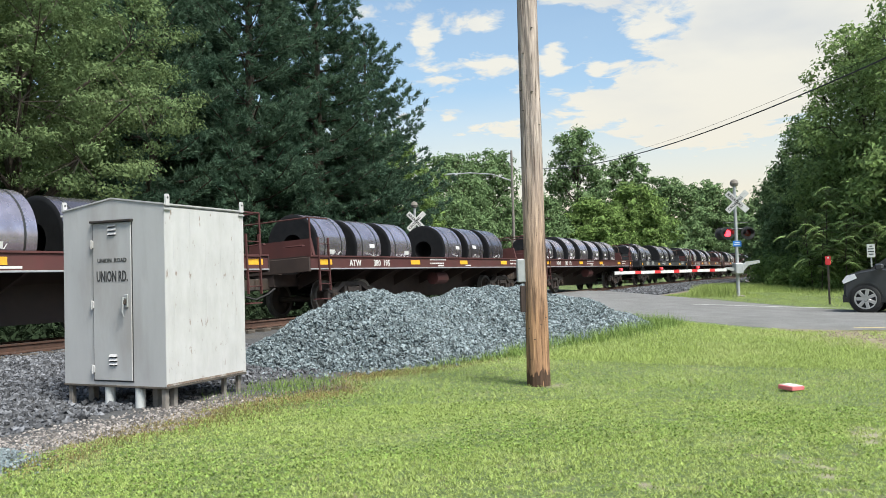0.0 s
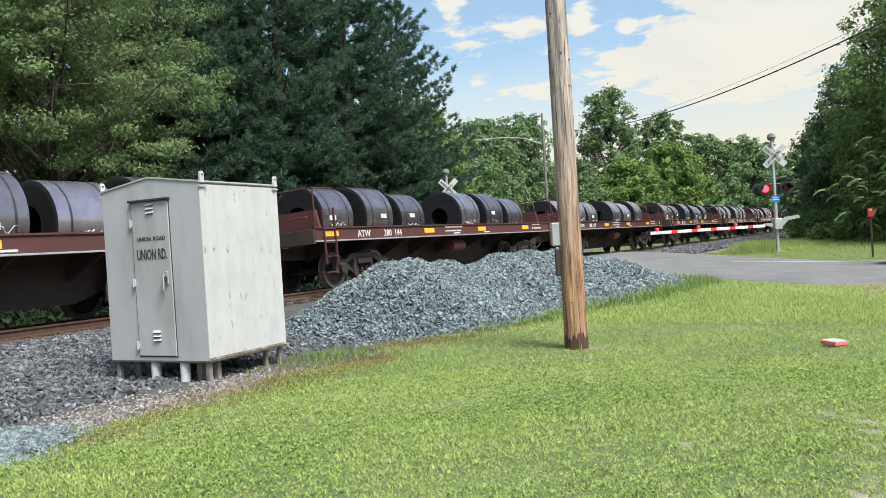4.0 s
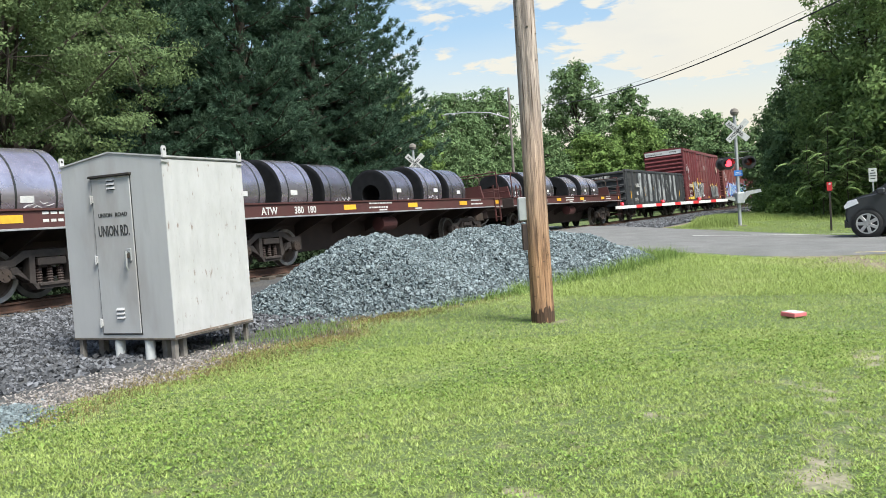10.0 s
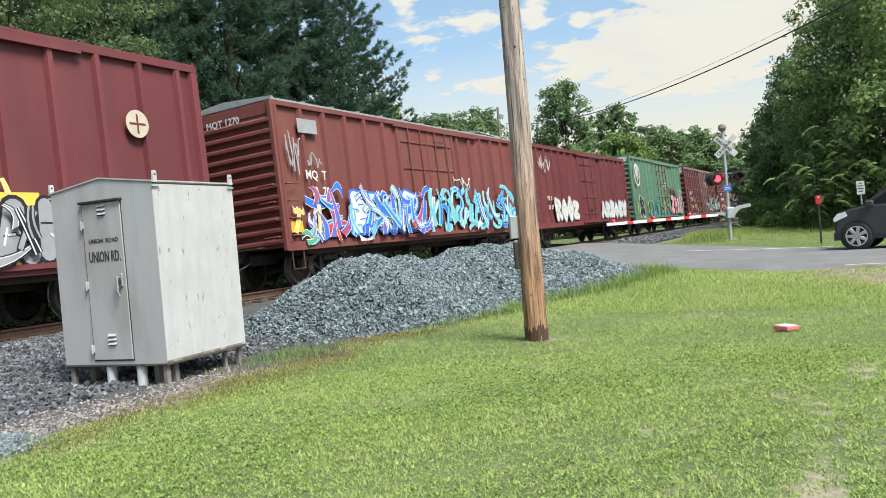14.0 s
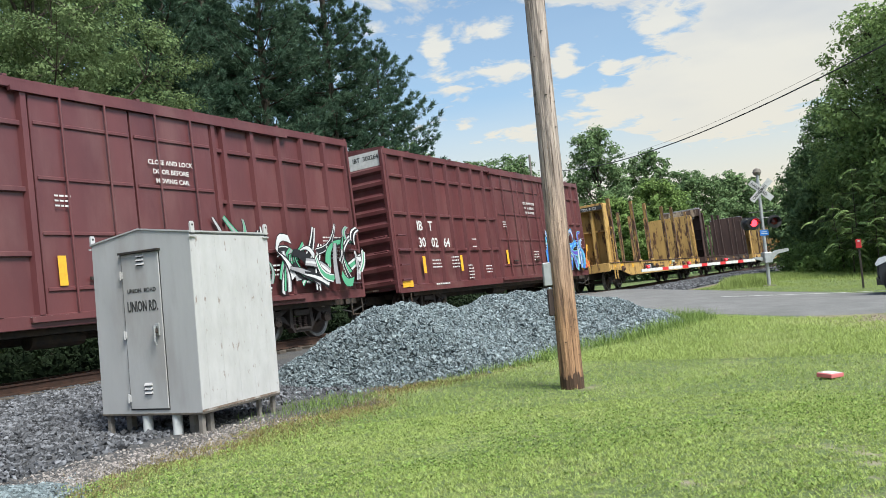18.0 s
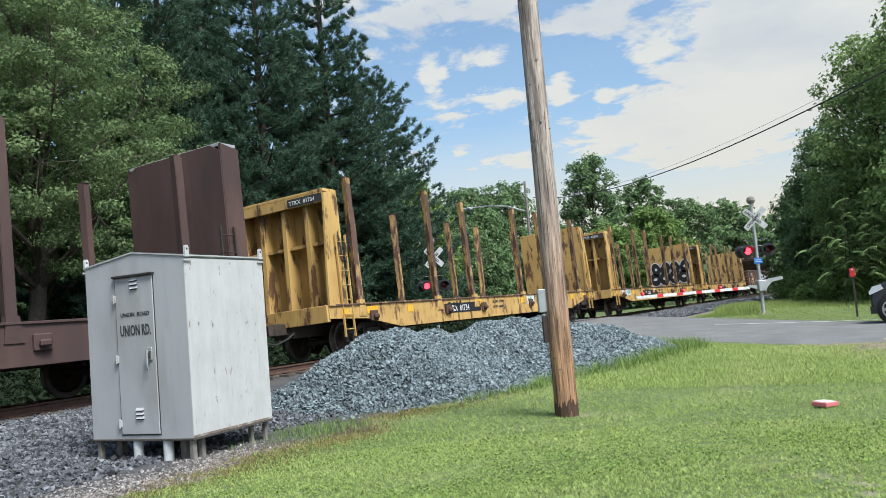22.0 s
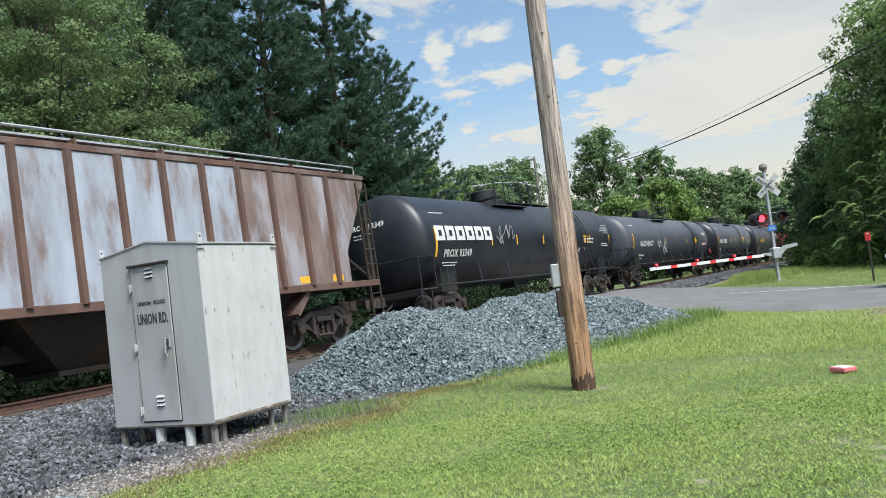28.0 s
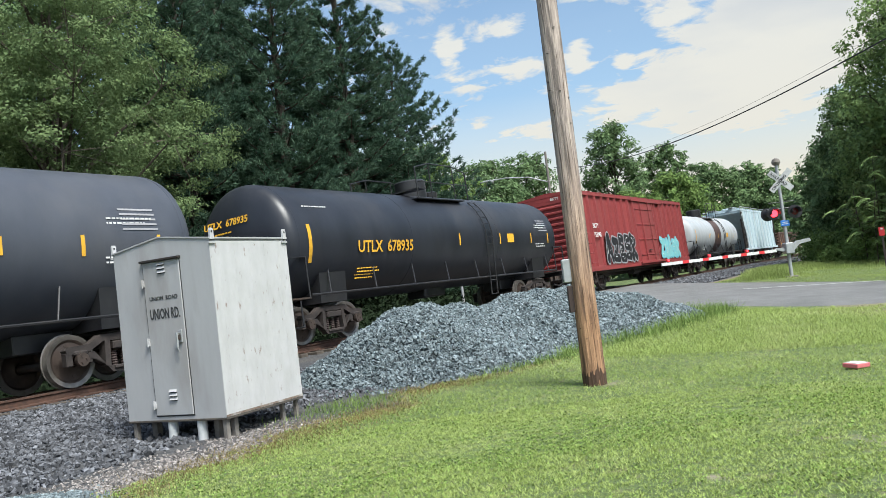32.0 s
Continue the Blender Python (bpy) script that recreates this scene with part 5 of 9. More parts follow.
def graffiti(car, x0, x1, z0, z1, y, fill, line, hi, seed, letters=None):
    """Fat overlapping invented letter forms: outline, fill, inner lines and shine, each in its own paint."""
    rs = random.Random(seed)
    n = letters or max(2, round((x1 - x0) / ((z1 - z0) * 0.72)))
    w = (x1 - x0) / n
    meshes = {"outline": B(), "fill": B(), "stroke": B(), "shine": B()}

    def capsule(bm, ax, az, bx, bz, t, yy, t2=None):
        t2 = t if t2 is None else t2
        d = math.atan2(bz - az, bx - ax)
        pts = []
        for k in range(7):
            a = d + math.pi / 2 + math.pi * k / 6
            pts.append((ax + t * math.cos(a), az + t * math.sin(a)))
        for k in range(7):
            a = d - math.pi / 2 + math.pi * k / 6
            pts.append((bx + t2 * math.cos(a), bz + t2 * math.sin(a)))
        bm.faces.new([bm.verts.new((u, yy, max(z0 - 0.06, v))) for u, v in pts])

    layer = 0
    for k in range(n):
        g = rs.choice(GLYPHS)
        lx, lw = x0 + k * w - 0.08 * w, w * 1.16
        lz, lh = z0 + rs.uniform(0.0, 0.08) * (z1 - z0), (z1 - z0) * rs.uniform(0.84, 1.0)
        slant = rs.uniform(-0.12, 0.12)
        t = min(lw, lh) * rs.uniform(0.15, 0.20)
        for ax, az, bx, bz in g:
            q = [lx + t + (lw - 2 * t) * (ax + slant * (az - 0.5)), lz + t + (lh - 2 * t) * az, lx + t + (lw - 2 * t) * (bx + slant * (bz - 0.5)), lz + t + (lh - 2 * t) * bz]
            q = [v + rs.uniform(-0.03, 0.03) for v in q]
            t2 = t * rs.uniform(0.75, 1.25)
            layer += 1
            yy = y - 0.0003 * layer
            capsule(meshes["outline"], *q, t * 1.32 + 0.012, yy - 0.002, t2 * 1.32 + 0.012)
            capsule(meshes["fill"], *q, t, yy - 0.010, t2)
            if rs.random() < 0.75:
                capsule(meshes["shine"], q[0] * 0.8 + q[2] * 0.2 - t * 0.35, q[1] * 0.8 + q[3] * 0.2 + t * 0.3, q[0] * 0.45 + q[2] * 0.55 - t * 0.35, q[1] * 0.45 + q[3] * 0.55 + t * 0.3, t * 0.13, yy - 0.020)
            if rs.random() < 0.6:
                a = rs.uniform(0.3, 0.8)
                mx, mz = q[0] + (q[2] - q[0]) * a, q[1] + (q[3] - q[1]) * a
                capsule(meshes["stroke"], mx - t * 0.7, mz - t * rs.uniform(-0.5, 0.5), mx + t * 0.7, mz + t * rs.uniform(-0.5, 0.5), 0.014, yy - 0.016)
    names = {"outline": line, "fill": fill, "stroke": line, "shine": hi}
    for k, bm in meshes.items():
        tagged(part("graffiti_" + k, bm, GRAF[names[k]], car, "spray-painted %s lettering %s" % (names[k], k)), kind="stuff")


def wildstyle(car, x0, x1, z0, z1, y, colours, seed, n=34, ragged=0.25):
    """Interlocked curved blades of several paints with thin edges, as in a dense painted piece."""
    rs = random.Random(seed)
    meshes = {c: B() for c in colours}
    layer = 0

    def blade(ax, az, bx, bz, bow, t0, t1, colour, grow, yy):
        left, right = [], []
        for k in range(6):
            u = k / 5
            px, pz = ax + (bx - ax) * u, az + (bz - az) * u
            d = Vector((bx - ax, bz - az))
            d.normalize()
            q = Vector((-d.y, d.x))
            b = bow * math.sin(math.pi * u)
            t = t0 + (t1 - t0) * u + grow
            px, pz = px + q.x * b, pz + q.y * b
            left.append((px + q.x * t, pz + q.y * t))
            right.append((px - q.x * t, pz - q.y * t))
        rows = [[meshes[colour].verts.new((u, yy, max(z0 - 0.04, v))) for u, v in line] for line in (left, right)]
        for k in range(5):
            meshes[colour].faces.new((rows[0][k], rows[0][k + 1], rows[1][k + 1], rows[1][k]))

    hgt = z1 - z0
    for k in range(n):
        ax = x0 + (x1 - x0) * (k + rs.uniform(-1.5, 1.5)) / n
        az = rs.uniform(z0, z0 + 0.35 * hgt) if k % 3 else rs.uniform(z0 + 0.4 * hgt, z1)
        ang = rs.choice((1.45, 1.2, 1.8, 0.5, 2.6, 0.1)) + rs.uniform(-0.3, 0.3)
        ln = hgt * rs.uniform(0.4, 0.95)
        bx, bz = ax + math.cos(ang) * ln * 0.9, min(z1 + ragged * hgt * rs.uniform(-0.5, 0.6), az + math.sin(ang) * ln)
        bx = min(max(bx, x0), x1)
        if math.hypot(bx - ax, bz - az) < 0.15:
            continue
        t0, t1, bow = hgt * rs.uniform(0.04, 0.10), hgt * rs.uniform(0.01, 0.07), hgt * rs.uniform(-0.15, 0.15)
        fill = rs.choice(colours[1:])
        for colour, grow, step in ((colours[0], 0.022, 0.0), (fill, 0.0, 0.0006), (rs.choice(colours), -0.7 * min(t0, t1), 0.0012)):
            layer += 1
            blade(ax, az, bx, bz, bow, t0, t1, colour, grow, y - 0.0012 * layer)
    for colour, bm in meshes.items():
        tagged(part("graffiti_piece", bm, GRAF[colour], car, "dense %s spray-painted graffiti strokes" % colour), kind="stuff")


def tag_scrawl(car, x0, x1, z0, z1, y, colour, seed):
    rs = random.Random(seed)
    bm = B()
    px, pz = x0, (z0 + z1) / 2
    for k in range(18):
        a = (x0 + (x1 - x0) * min(1, max(0, (k + rs.uniform(-2, 2)) / 18)), rs.uniform(z0, z1))
        d = Vector((a[0] - px, 0, a[1] - pz))
        if d.length > 0.02:
            nrm = Vector((-d.z, 0, d.x)).normalized() * 0.018
            bm.faces.new([bm.verts.new((qx + nrm.x * s, y - 0.004 - 0.0003 * k, qz + nrm.z * s)) for qx, qz, s in ((px, pz, 1), (a[0], a[1], 1), (a[0], a[1], -1), (px, pz, -1))])
        px, pz = a
    tagged(part("graffiti_tag", bm, GRAF[colour], car, "scrawled %s spray tag" % colour), kind="stuff")


def start_car(name, label, category, x0, x1, group="freight cars of the train"):
    c = thing(name, label, category, group)
    CARS.append((c, (x0 + x1) / 2))
    c.matrix_basis = pose((x0 + x1) / 2, YC, ZR, LEAN)
    return c


# ---------------------------------------------------------------- coil cars
COIL_Z, COIL_R = 1.86, 0.87
COIL_AT = [(-6.2, 1.28), (-4.36, 1.28), (-2.55, 1.28), (0.96, 1.30), (2.78, 1.30), (4.62, 1.30)]
COIL_AT_SEVEN = [(-6.12, 0.98), (-4.78, 1.06), (-3.28, 1.10), (-0.72, 1.26), (1.82, 1.10), (3.26, 1.10), (4.70, 1.08)]
COIL_AT_EVEN = [(-5.35, 1.05), (-3.65, 1.0), (-2.15, 1.06), (-0.30, 1.28), (1.88, 1.18), (3.75, 1.1), (5.15, 1.1)]


def coil_car(x0, x1, material, mark, number, dark):
    hl = (x1 - x0) / 2
    c = start_car("coil_car", ("black" if dark else "red-brown") + " steel flatcar carrying a row of steel coils", "coil car", x0, x1)
    und = M_BLACK if dark else M_FLATUND
    for s in (-1, 1):
        bm = B()
        prism(bm, [(s * 1.50, 1.18), (s * 1.50, 1.46), (s * 1.53, 1.465), (s * 1.53, 1.50), (s * 1.34, 1.50), (s * 1.46, 1.46), (s * 1.46, 1.22), (s * 1.34, 1.20), (s * 1.34, 1.18)], "x", -hl, hl)
        part("side_sill", bm, material, c, "steel channel side sill")
        part("rub_rail", box(B(), -hl, hl, s * 1.50 - 0.02, s * 1.50 + 0.02, 1.145, 1.18, 0.005), M_GALV if not dark else M_BLACK, c, "worn pale lower edge")
    deck = B()
    for s in (-1, 1):
        prism(deck, [(s * 1.46, 1.50), (s * 0.95, 1.50), (s * 0.28, 1.05), (s * 0.28, 0.98), (s * 0.98, 1.42), (s * 1.46, 1.44)], "x", -hl + 0.9, hl - 0.9)
    box(deck, -hl, -hl + 0.9, -1.5, 1.5, 1.42, 1.5)
    box(deck, hl - 0.9, hl, -1.5, 1.5, 1.42, 1.5)
    part("trough_deck", deck, und, c, "V-shaped trough deck")
    belly = prism(B(), [(-hl, 1.10), (hl, 1.10), (hl, 0.80), (hl - 2.6, 0.78), (hl - 4.1, 0.30), (-hl + 4.1, 0.30), (-hl + 2.6, 0.78), (-hl, 0.80)], "y", -0.32, 0.32)
    part("centre_sill", belly, und, c, "fish-belly centre sill")
    for k in range(9):
        x = -hl + 1.0 + k * (2 * hl - 2) / 8
        for s in (-1, 1):
            part("cross_bearer", prism(B(), [(s * 1.46, 1.15), (s * 1.46, 1.40), (s * 0.32, 1.05), (s * 0.32, 0.70)], "x", x - 0.03, x + 0.03), und, c)
    # end frames, walkway rails and brake wheel
    for s in (-1, 1):
        bm = B()
        for y in (-1.42, 1.42):
            pipe(bm, [(s * (hl - 0.15), y, 1.5), (s * (hl - 0.15), y, 2.45), (s * (hl - 0.9), y, 2.45)], 0.02)
        pipe(bm, [(s * (hl - 0.15), -1.42, 2.45), (s * (hl - 0.15), 1.42, 2.45)], 0.02)
        part("end_railing", bm, material, c, "thin pipe end railing")
        part("end_plate", box(B(), s * hl - 0.04, s * hl + 0.04, -1.5, 1.5, 1.1, 1.46, 0.01), und, c, "end sill plate")
        bx = s * (hl - 0.72)
        bulk = prism(B(), [(-1.1, 1.5), (1.1, 1.5), (1.0, 1.98), (-1.0, 1.98)], "x", bx - 0.05, bx + 0.05)
        part("end_bulkhead", bulk, material, c, "low steel bulkhead at the coil trough's end")
        x = s * (hl - 0.32)
        ladder(c, min(x, x + s * -0.42), max(x, x + s * -0.42), 0.62, 1.95, -1.52, 4, material)
        part("step", box(B(), min(x, x - s * 0.42), max(x, x - s * 0.42), -1.54, -1.30, 0.40, 0.43), material, c)
        grab(c, (s * hl, -1.35, 1.75), (s * hl, -0.75, 1.75), (s * 0.08, 0, 0), material)
    bw = B()
    lathe(bw, [(0.0, 0.26), (0.03, 0.28), (0.05, 0.26)], "x", 18, True)
    for k in range(3):
        rod(bw, (0.02, 0.26 * math.cos(k * 2.09), 0.26 * math.sin(k * 2.09)), (0.02, 0, 0), 0.014, 6)
    part("brake_wheel", bw, M_STEEL, c, "round hand brake wheel", at=pose(hl - 0.5, -0.6, 2.15))
    cyl = B()
    rod(cyl, (-0.5, -1.1, 0.85), (0.25, -1.1, 0.85), 0.2, 16)
    part("air_reservoir", cyl, M_FLATRED if not dark else M_BLACK, c, "air brake reservoir")
    y = -1.50
    if mark:
        lettering(mark, 0.33 if dark else 0.24, M_WHITE, c, side(-hl + 1.68, 1.23, y - 0.003))
        lettering(number, 0.33 if dark else 0.24, M_WHITE, c, side(-hl + (3.1 if dark else 2.85), 1.23, y - 0.003))
        lettering(mark + " " + number.replace("  ", ""), 0.17, M_WHITE, c, endwall(0.9, 1.36, -hl - 0.045))
    sill_marks(c, [-hl + 0.35, -hl + 4.9, -hl + 8.2, -hl + 11.6, hl - 0.75], 1.27 if not dark else 1.22, y, M_YEL)
    bars(c, -hl + 6.1, 1.40, y, 2, 1.2, 0.07, M_WHITE, x0)
    bars(c, -hl + 12.5, 1.40, y, 2, 0.9, 0.075, M_WHITE, x0 + 1)
    sill_marks(c, [-hl + 6.6, -hl + 8.6], 1.21, y, M_WHITE, 0.4, 0.04)
    trucks(c, (-hl + 2.35, hl - 2.35))
    couplers(c, hl)
    return c


def coil_mesh(length, r):
    bm = B()
    h = length / 2
    prof = [(-h, 0.33), (-h + 0.004, r - 0.10), (-h, r - 0.05), (-h + 0.02, r), (h - 0.02, r), (h, r - 0.04), (h - 0.004, r - 0.12), (h, 0.33)]
    lathe(bm, prof, "x", 44, True)
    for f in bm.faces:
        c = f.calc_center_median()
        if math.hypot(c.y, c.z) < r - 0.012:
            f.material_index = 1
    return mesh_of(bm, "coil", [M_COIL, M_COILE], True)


COIL_MESHES = {}


def strap_mesh(length, r):
    key = ("s", length, r)
    if key not in COIL_MESHES:
        COIL_MESHES[key] = mesh_of(lathe(B(), [(-0.02, r + 0.001), (-0.02, r + 0.006), (0.02, r + 0.006), (0.02, r + 0.001)], "x", 44, True), "strap", M_STRAP, True)
    return COIL_MESHES[key]


def load_coils(x0, x1, seed, rows):
    rs = random.Random(seed)
    for dx, ln in rows:
        r = rs.choice((0.87, 0.87, 0.84, 0.80))
        if (ln, r) not in COIL_MESHES:
            COIL_MESHES[(ln, r)] = coil_mesh(ln, r)
        c = thing("steel_coil", "tightly wound dark steel coil strapped on a flatcar", "steel coil", "steel coils on the train")
        x = (x0 + x1) / 2 + dx + ln / 2
        LOADS.append((c, x, r))
        c.matrix_basis = pose(x, YC, ZR, LEAN)
        z = COIL_Z - COIL_R + r
        body = part("coil_body", COIL_MESHES[(ln, r)], None, c, at=pose(0, 0, z, rs.uniform(0, 360)))
        for u in (-0.28, 0.31):
            part("strap", strap_mesh(ln, r), None, c, "dark steel band", at=pose(u * ln, 0, z))
        if rs.random() < 0.8:
            part("paper_label", box(B(), -0.13, 0.13, -0.003, 0.003, -0.06, 0.06), M_WHITE, c, "white paper label", at=pose(ln * rs.uniform(-0.2, 0.25), 0, z) @ pose(0, 0, 0, -rs.uniform(-14, 8)) @ pose(0, -r - 0.004, -0.25 * 0, 0))
        if rs.random() < 0.8:
            tg = B()
            u = ln * rs.uniform(-0.35, -0.1)
            for k in range(rs.randint(4, 7)):
                pts = [(u + 0.06 * j + rs.uniform(-0.02, 0.03), -r - 0.001, rs.uniform(-0.30, -0.16)) for j in range(3)]
                pipe(tg, [(p[0], -math.sqrt(r * r - p[2] ** 2) - 0.003, p[2]) for p in pts], 0.007, 4)
                u += 0.11
            part("chalk_marks", tg, M_WHITE, c, "white chalk marks", at=pose(0, 0, z))


COILCARS = [(-0.9, 14.1, "ATW", "380  171", 0), (15.65, 30.5, "ATW", "380  195", 0), (31.7, 46.5, "ATW", "380  173", 0), (48.3, 63.1, "ASRY", "5001", 1), (64.6, 79.4, "ATW", "380  202", 0),
            (80.8, 95.6, "ATW", "380  144", 0), (96.6, 111.3, "ATW", "380  124", 0), (113.2, 128.1, "ATW", "380  174", 0), (129.5, 144.35, "ATW", "380  174", 0), (145.6, 160.6, "ATW", "380  186", 0),
            (161.7, 176.9, "ATW", "380  331", 0), (177.9, 193.05, "ATW", "380  180", 0), (194.15, 209.5, "ATW", "380  119", 0)]
for k, (a, b, mk, no, dk) in enumerate(COILCARS):
    coil_car(a, b, M_GOND if dk else M_FLATRED, mk, no, dk)
    load_coils(a, b, 100 + k, COIL_AT_EVEN if k == 2 else COIL_AT_SEVEN if k in (7, 9) else COIL_AT)


# ---------------------------------------------------------------- box cars
def boxcar(x0, x1, label, material, end_material, h, sill, door, band, post_gap, style, roof_m=None):
    """style: 'post' plain side posts; 'panel' posts with horizontal rails and sunk panels. door: (from, to) along x from the left end."""
    hl = (x1 - x0) / 2
    c = start_car("boxcar", label, "boxcar", x0, x1)
    w = 1.48
    shell = B()
    box(shell, -hl + 0.02, hl - 0.02, -w + 0.06, w - 0.06, sill, h - 0.12)
    part("body", shell, material, c, "steel side and end sheets")
    for s in (-1, 1):
        part("side_sill", box(B(), -hl, hl, s * w - 0.03, s * w + 0.03, sill - 0.12, sill + 0.10, 0.008), material, c, "bottom side sill")
        part("top_rail", box(B(), -hl, hl, s * w - 0.03, s * w + 0.03, h - 0.24, h - 0.10, 0.01), material, c, "top side rail")
    posts = mesh_of(prism(B(), [(-0.085, 0.062), (-0.05, -0.042), (0.05, -0.042), (0.085, 0.062)], "z", sill + 0.10, h - 0.24), "side_post", material)
    d0, d1 = -hl + door[0], -hl + door[1]
    x = -hl + 0.10
    xs = []
    while x < hl - 0.05:
        if not d0 - 0.15 < x < d1 + 0.15:
            xs.append(x)
        x += post_gap
    xs += [hl - 0.10, d0 - 0.08, d1 + 0.08]
    for x in xs:
        part("side_post", posts, None, c, at=pose(x, -w, 0))
        part("side_post", posts, None, c, at=pose(x, w, 0, 0, 0, 180))
    if style == "panel":
        for f in (0.27, 0.53, 0.80):
            z = sill + (h - sill) * f
            for a, b in ((-hl + 0.1, d0 - 0.1), (d1 + 0.1, hl - 0.1)):
                part("side_rail", box(B(), a, b, -w + 0.0, -w + 0.06, z - 0.045, z + 0.045, 0.01), material, c)
    # doors
    mid = (d0 + d1) / 2
    for a, b in ((d0, mid), (mid, d1)) if style != "single" else ((d0, d1),):
        dr = part("door", box(B(), a + 0.02, b - 0.02, -w - 0.015, -w + 0.05, sill + 0.08, h - 0.30, 0.012), material, c, "sliding side door")
        for f in (0.12, 0.36, 0.60, 0.84):
            z = sill + (h - sill - 0.2) * f
            part("door_rib", box(B(), a + 0.06, b - 0.06, -w - 0.045, -w - 0.014, z, z + 0.07, 0.012), material, dr)
        for u in (0.28, 0.72):
            part("lock_rod", rod(B(), (a + (b - a) * u, -w - 0.075, sill + 0.1), (a + (b - a) * u, -w - 0.075, h - 0.3), 0.022), M_RUST if material is M_GREEN else material, dr, "vertical lock rod")
        part("door_handle", box(B(), (a + b) / 2 - 0.18, (a + b) / 2 + 0.18, -w - 0.10, -w - 0.06, sill + 0.62, sill + 0.68), M_STEEL, dr)
    part("door_track", box(B(), d0 - 0.3, d1 + (d1 - d0) * 0.6, -w - 0.10, -w + 0.02, sill - 0.02, sill + 0.07), material, c, "lower door track")
    part("door_track", box(B(), d0 - 0.3, d1 + (d1 - d0) * 0.6, -w - 0.08, -w + 0.02, h - 0.30, h - 0.22), material, c, "upper door track")
    # corrugated ends
    for s in (-1, 1):
        bm = B()
        pts = [(hl - 0.03, sill)]
        n = 12 if style != "panel" else 9
        for k in range(n):
            z = sill + (h - 0.45 - sill) * k / n
            dz = (h - 0.45 - sill) / n
            pts += [(hl - 0.03, z + dz * 0.15), (hl + 0.055, z + dz * 0.38), (hl + 0.055, z + dz * 0.62), (hl - 0.03, z + dz * 0.85)]
        pts += [(hl - 0.03, h - 0.42), (hl, h - 0.42), (hl, h - 0.10), (hl - 0.08, h - 0.10), (hl - 0.08, sill)]
        prism(bm, [(s * px, pz) for px, pz in pts], "y", -w + 0.03, w - 0.03)
        part("end_wall", bm, end_material, c, "corrugated steel end")
        part("corner_post", box(B(), s * hl - 0.05, s * hl + 0.05, -w - 0.02, -w + 0.10, sill - 0.1, h - 0.1, 0.012), material, c)
        if s < 0 and band:
            tall = style == "panel"
            part("white_band", box(B(), -hl - 0.012, -hl - 0.004, -w + 0.05, w - 0.05, h - (0.54 if tall else 0.42), h - 0.105), M_WHITE if tall else GRAF["white"], c, "white excess-height band")
            if not tall:
                lettering("EXCESS HEIGHT CAR", 0.13, M_DKTEXT, c, endwall(1.30, h - 0.34, -hl - 0.014))
            if isinstance(band, str):
                lettering(band, 0.18, M_DKTEXT, c, endwall(-0.45, h - 0.33, -hl - 0.014))
        x = s * (hl - 0.35)
        for k in range(4):
            z = sill + 0.25 + 0.42 * k
            grab(c, (x - 0.22, -w, z), (x + 0.22, -w, z), (0, -0.09, 0), material)
            grab(c, (s * hl, -w + 0.15, z), (s * hl, -w + 0.60, z), (s * 0.12, 0, 0), material)
        part("step", pipe(B(), [(x - 0.22, -w, sill - 0.1), (x - 0.22, -w, 0.42), (x + 0.22, -w, 0.42), (x + 0.22, -w, sill - 0.1)], 0.018), M_STEEL, c)
        part("end_platform", box(B(), min(s * hl, s * (hl + 0.3)), max(s * hl, s * (hl + 0.3)), -0.8, 0.8, sill + 0.02, sill + 0.06), M_STEEL, c)
    roof = prism(B(), [(-w - 0.03, h - 0.12), (-w - 0.03, h - 0.07), (0, h + 0.05), (w + 0.03, h - 0.07), (w + 0.03, h - 0.12)], "x", -hl, hl)
    part("roof", roof, roof_m or material, c, "ribbed steel roof")
    rib = mesh_of(prism(B(), [(-w - 0.03, h - 0.065), (0, h + 0.055), (w + 0.03, h - 0.065), (w + 0.03, h - 0.03), (0, h + 0.09), (-w - 0.03, h - 0.03)], "x", -0.04, 0.04), "roof_rib", roof_m or material)
    for k in range(13):
        part("roof_rib", rib, None, c, at=pose(-hl + 0.05 + (2 * hl - 0.1) * k / 12, 0, 0))
    part("underframe", box(box(B(), -hl, hl, -0.28, 0.28, 0.62, sill - 0.1), -hl + 1, hl - 1, -1.3, 1.3, sill - 0.22, sill - 0.08), M_STEEL, c, "dark underframe")
    cyl = rod(B(), (-0.9, -0.8, 0.68), (0.1, -0.8, 0.68), 0.17, 14)
    part("air_reservoir", cyl, M_STEEL, c)
    trucks(c, (-hl + 2.1, hl - 2.1))
    couplers(c, hl)
    return c, hl, -w - 0.012


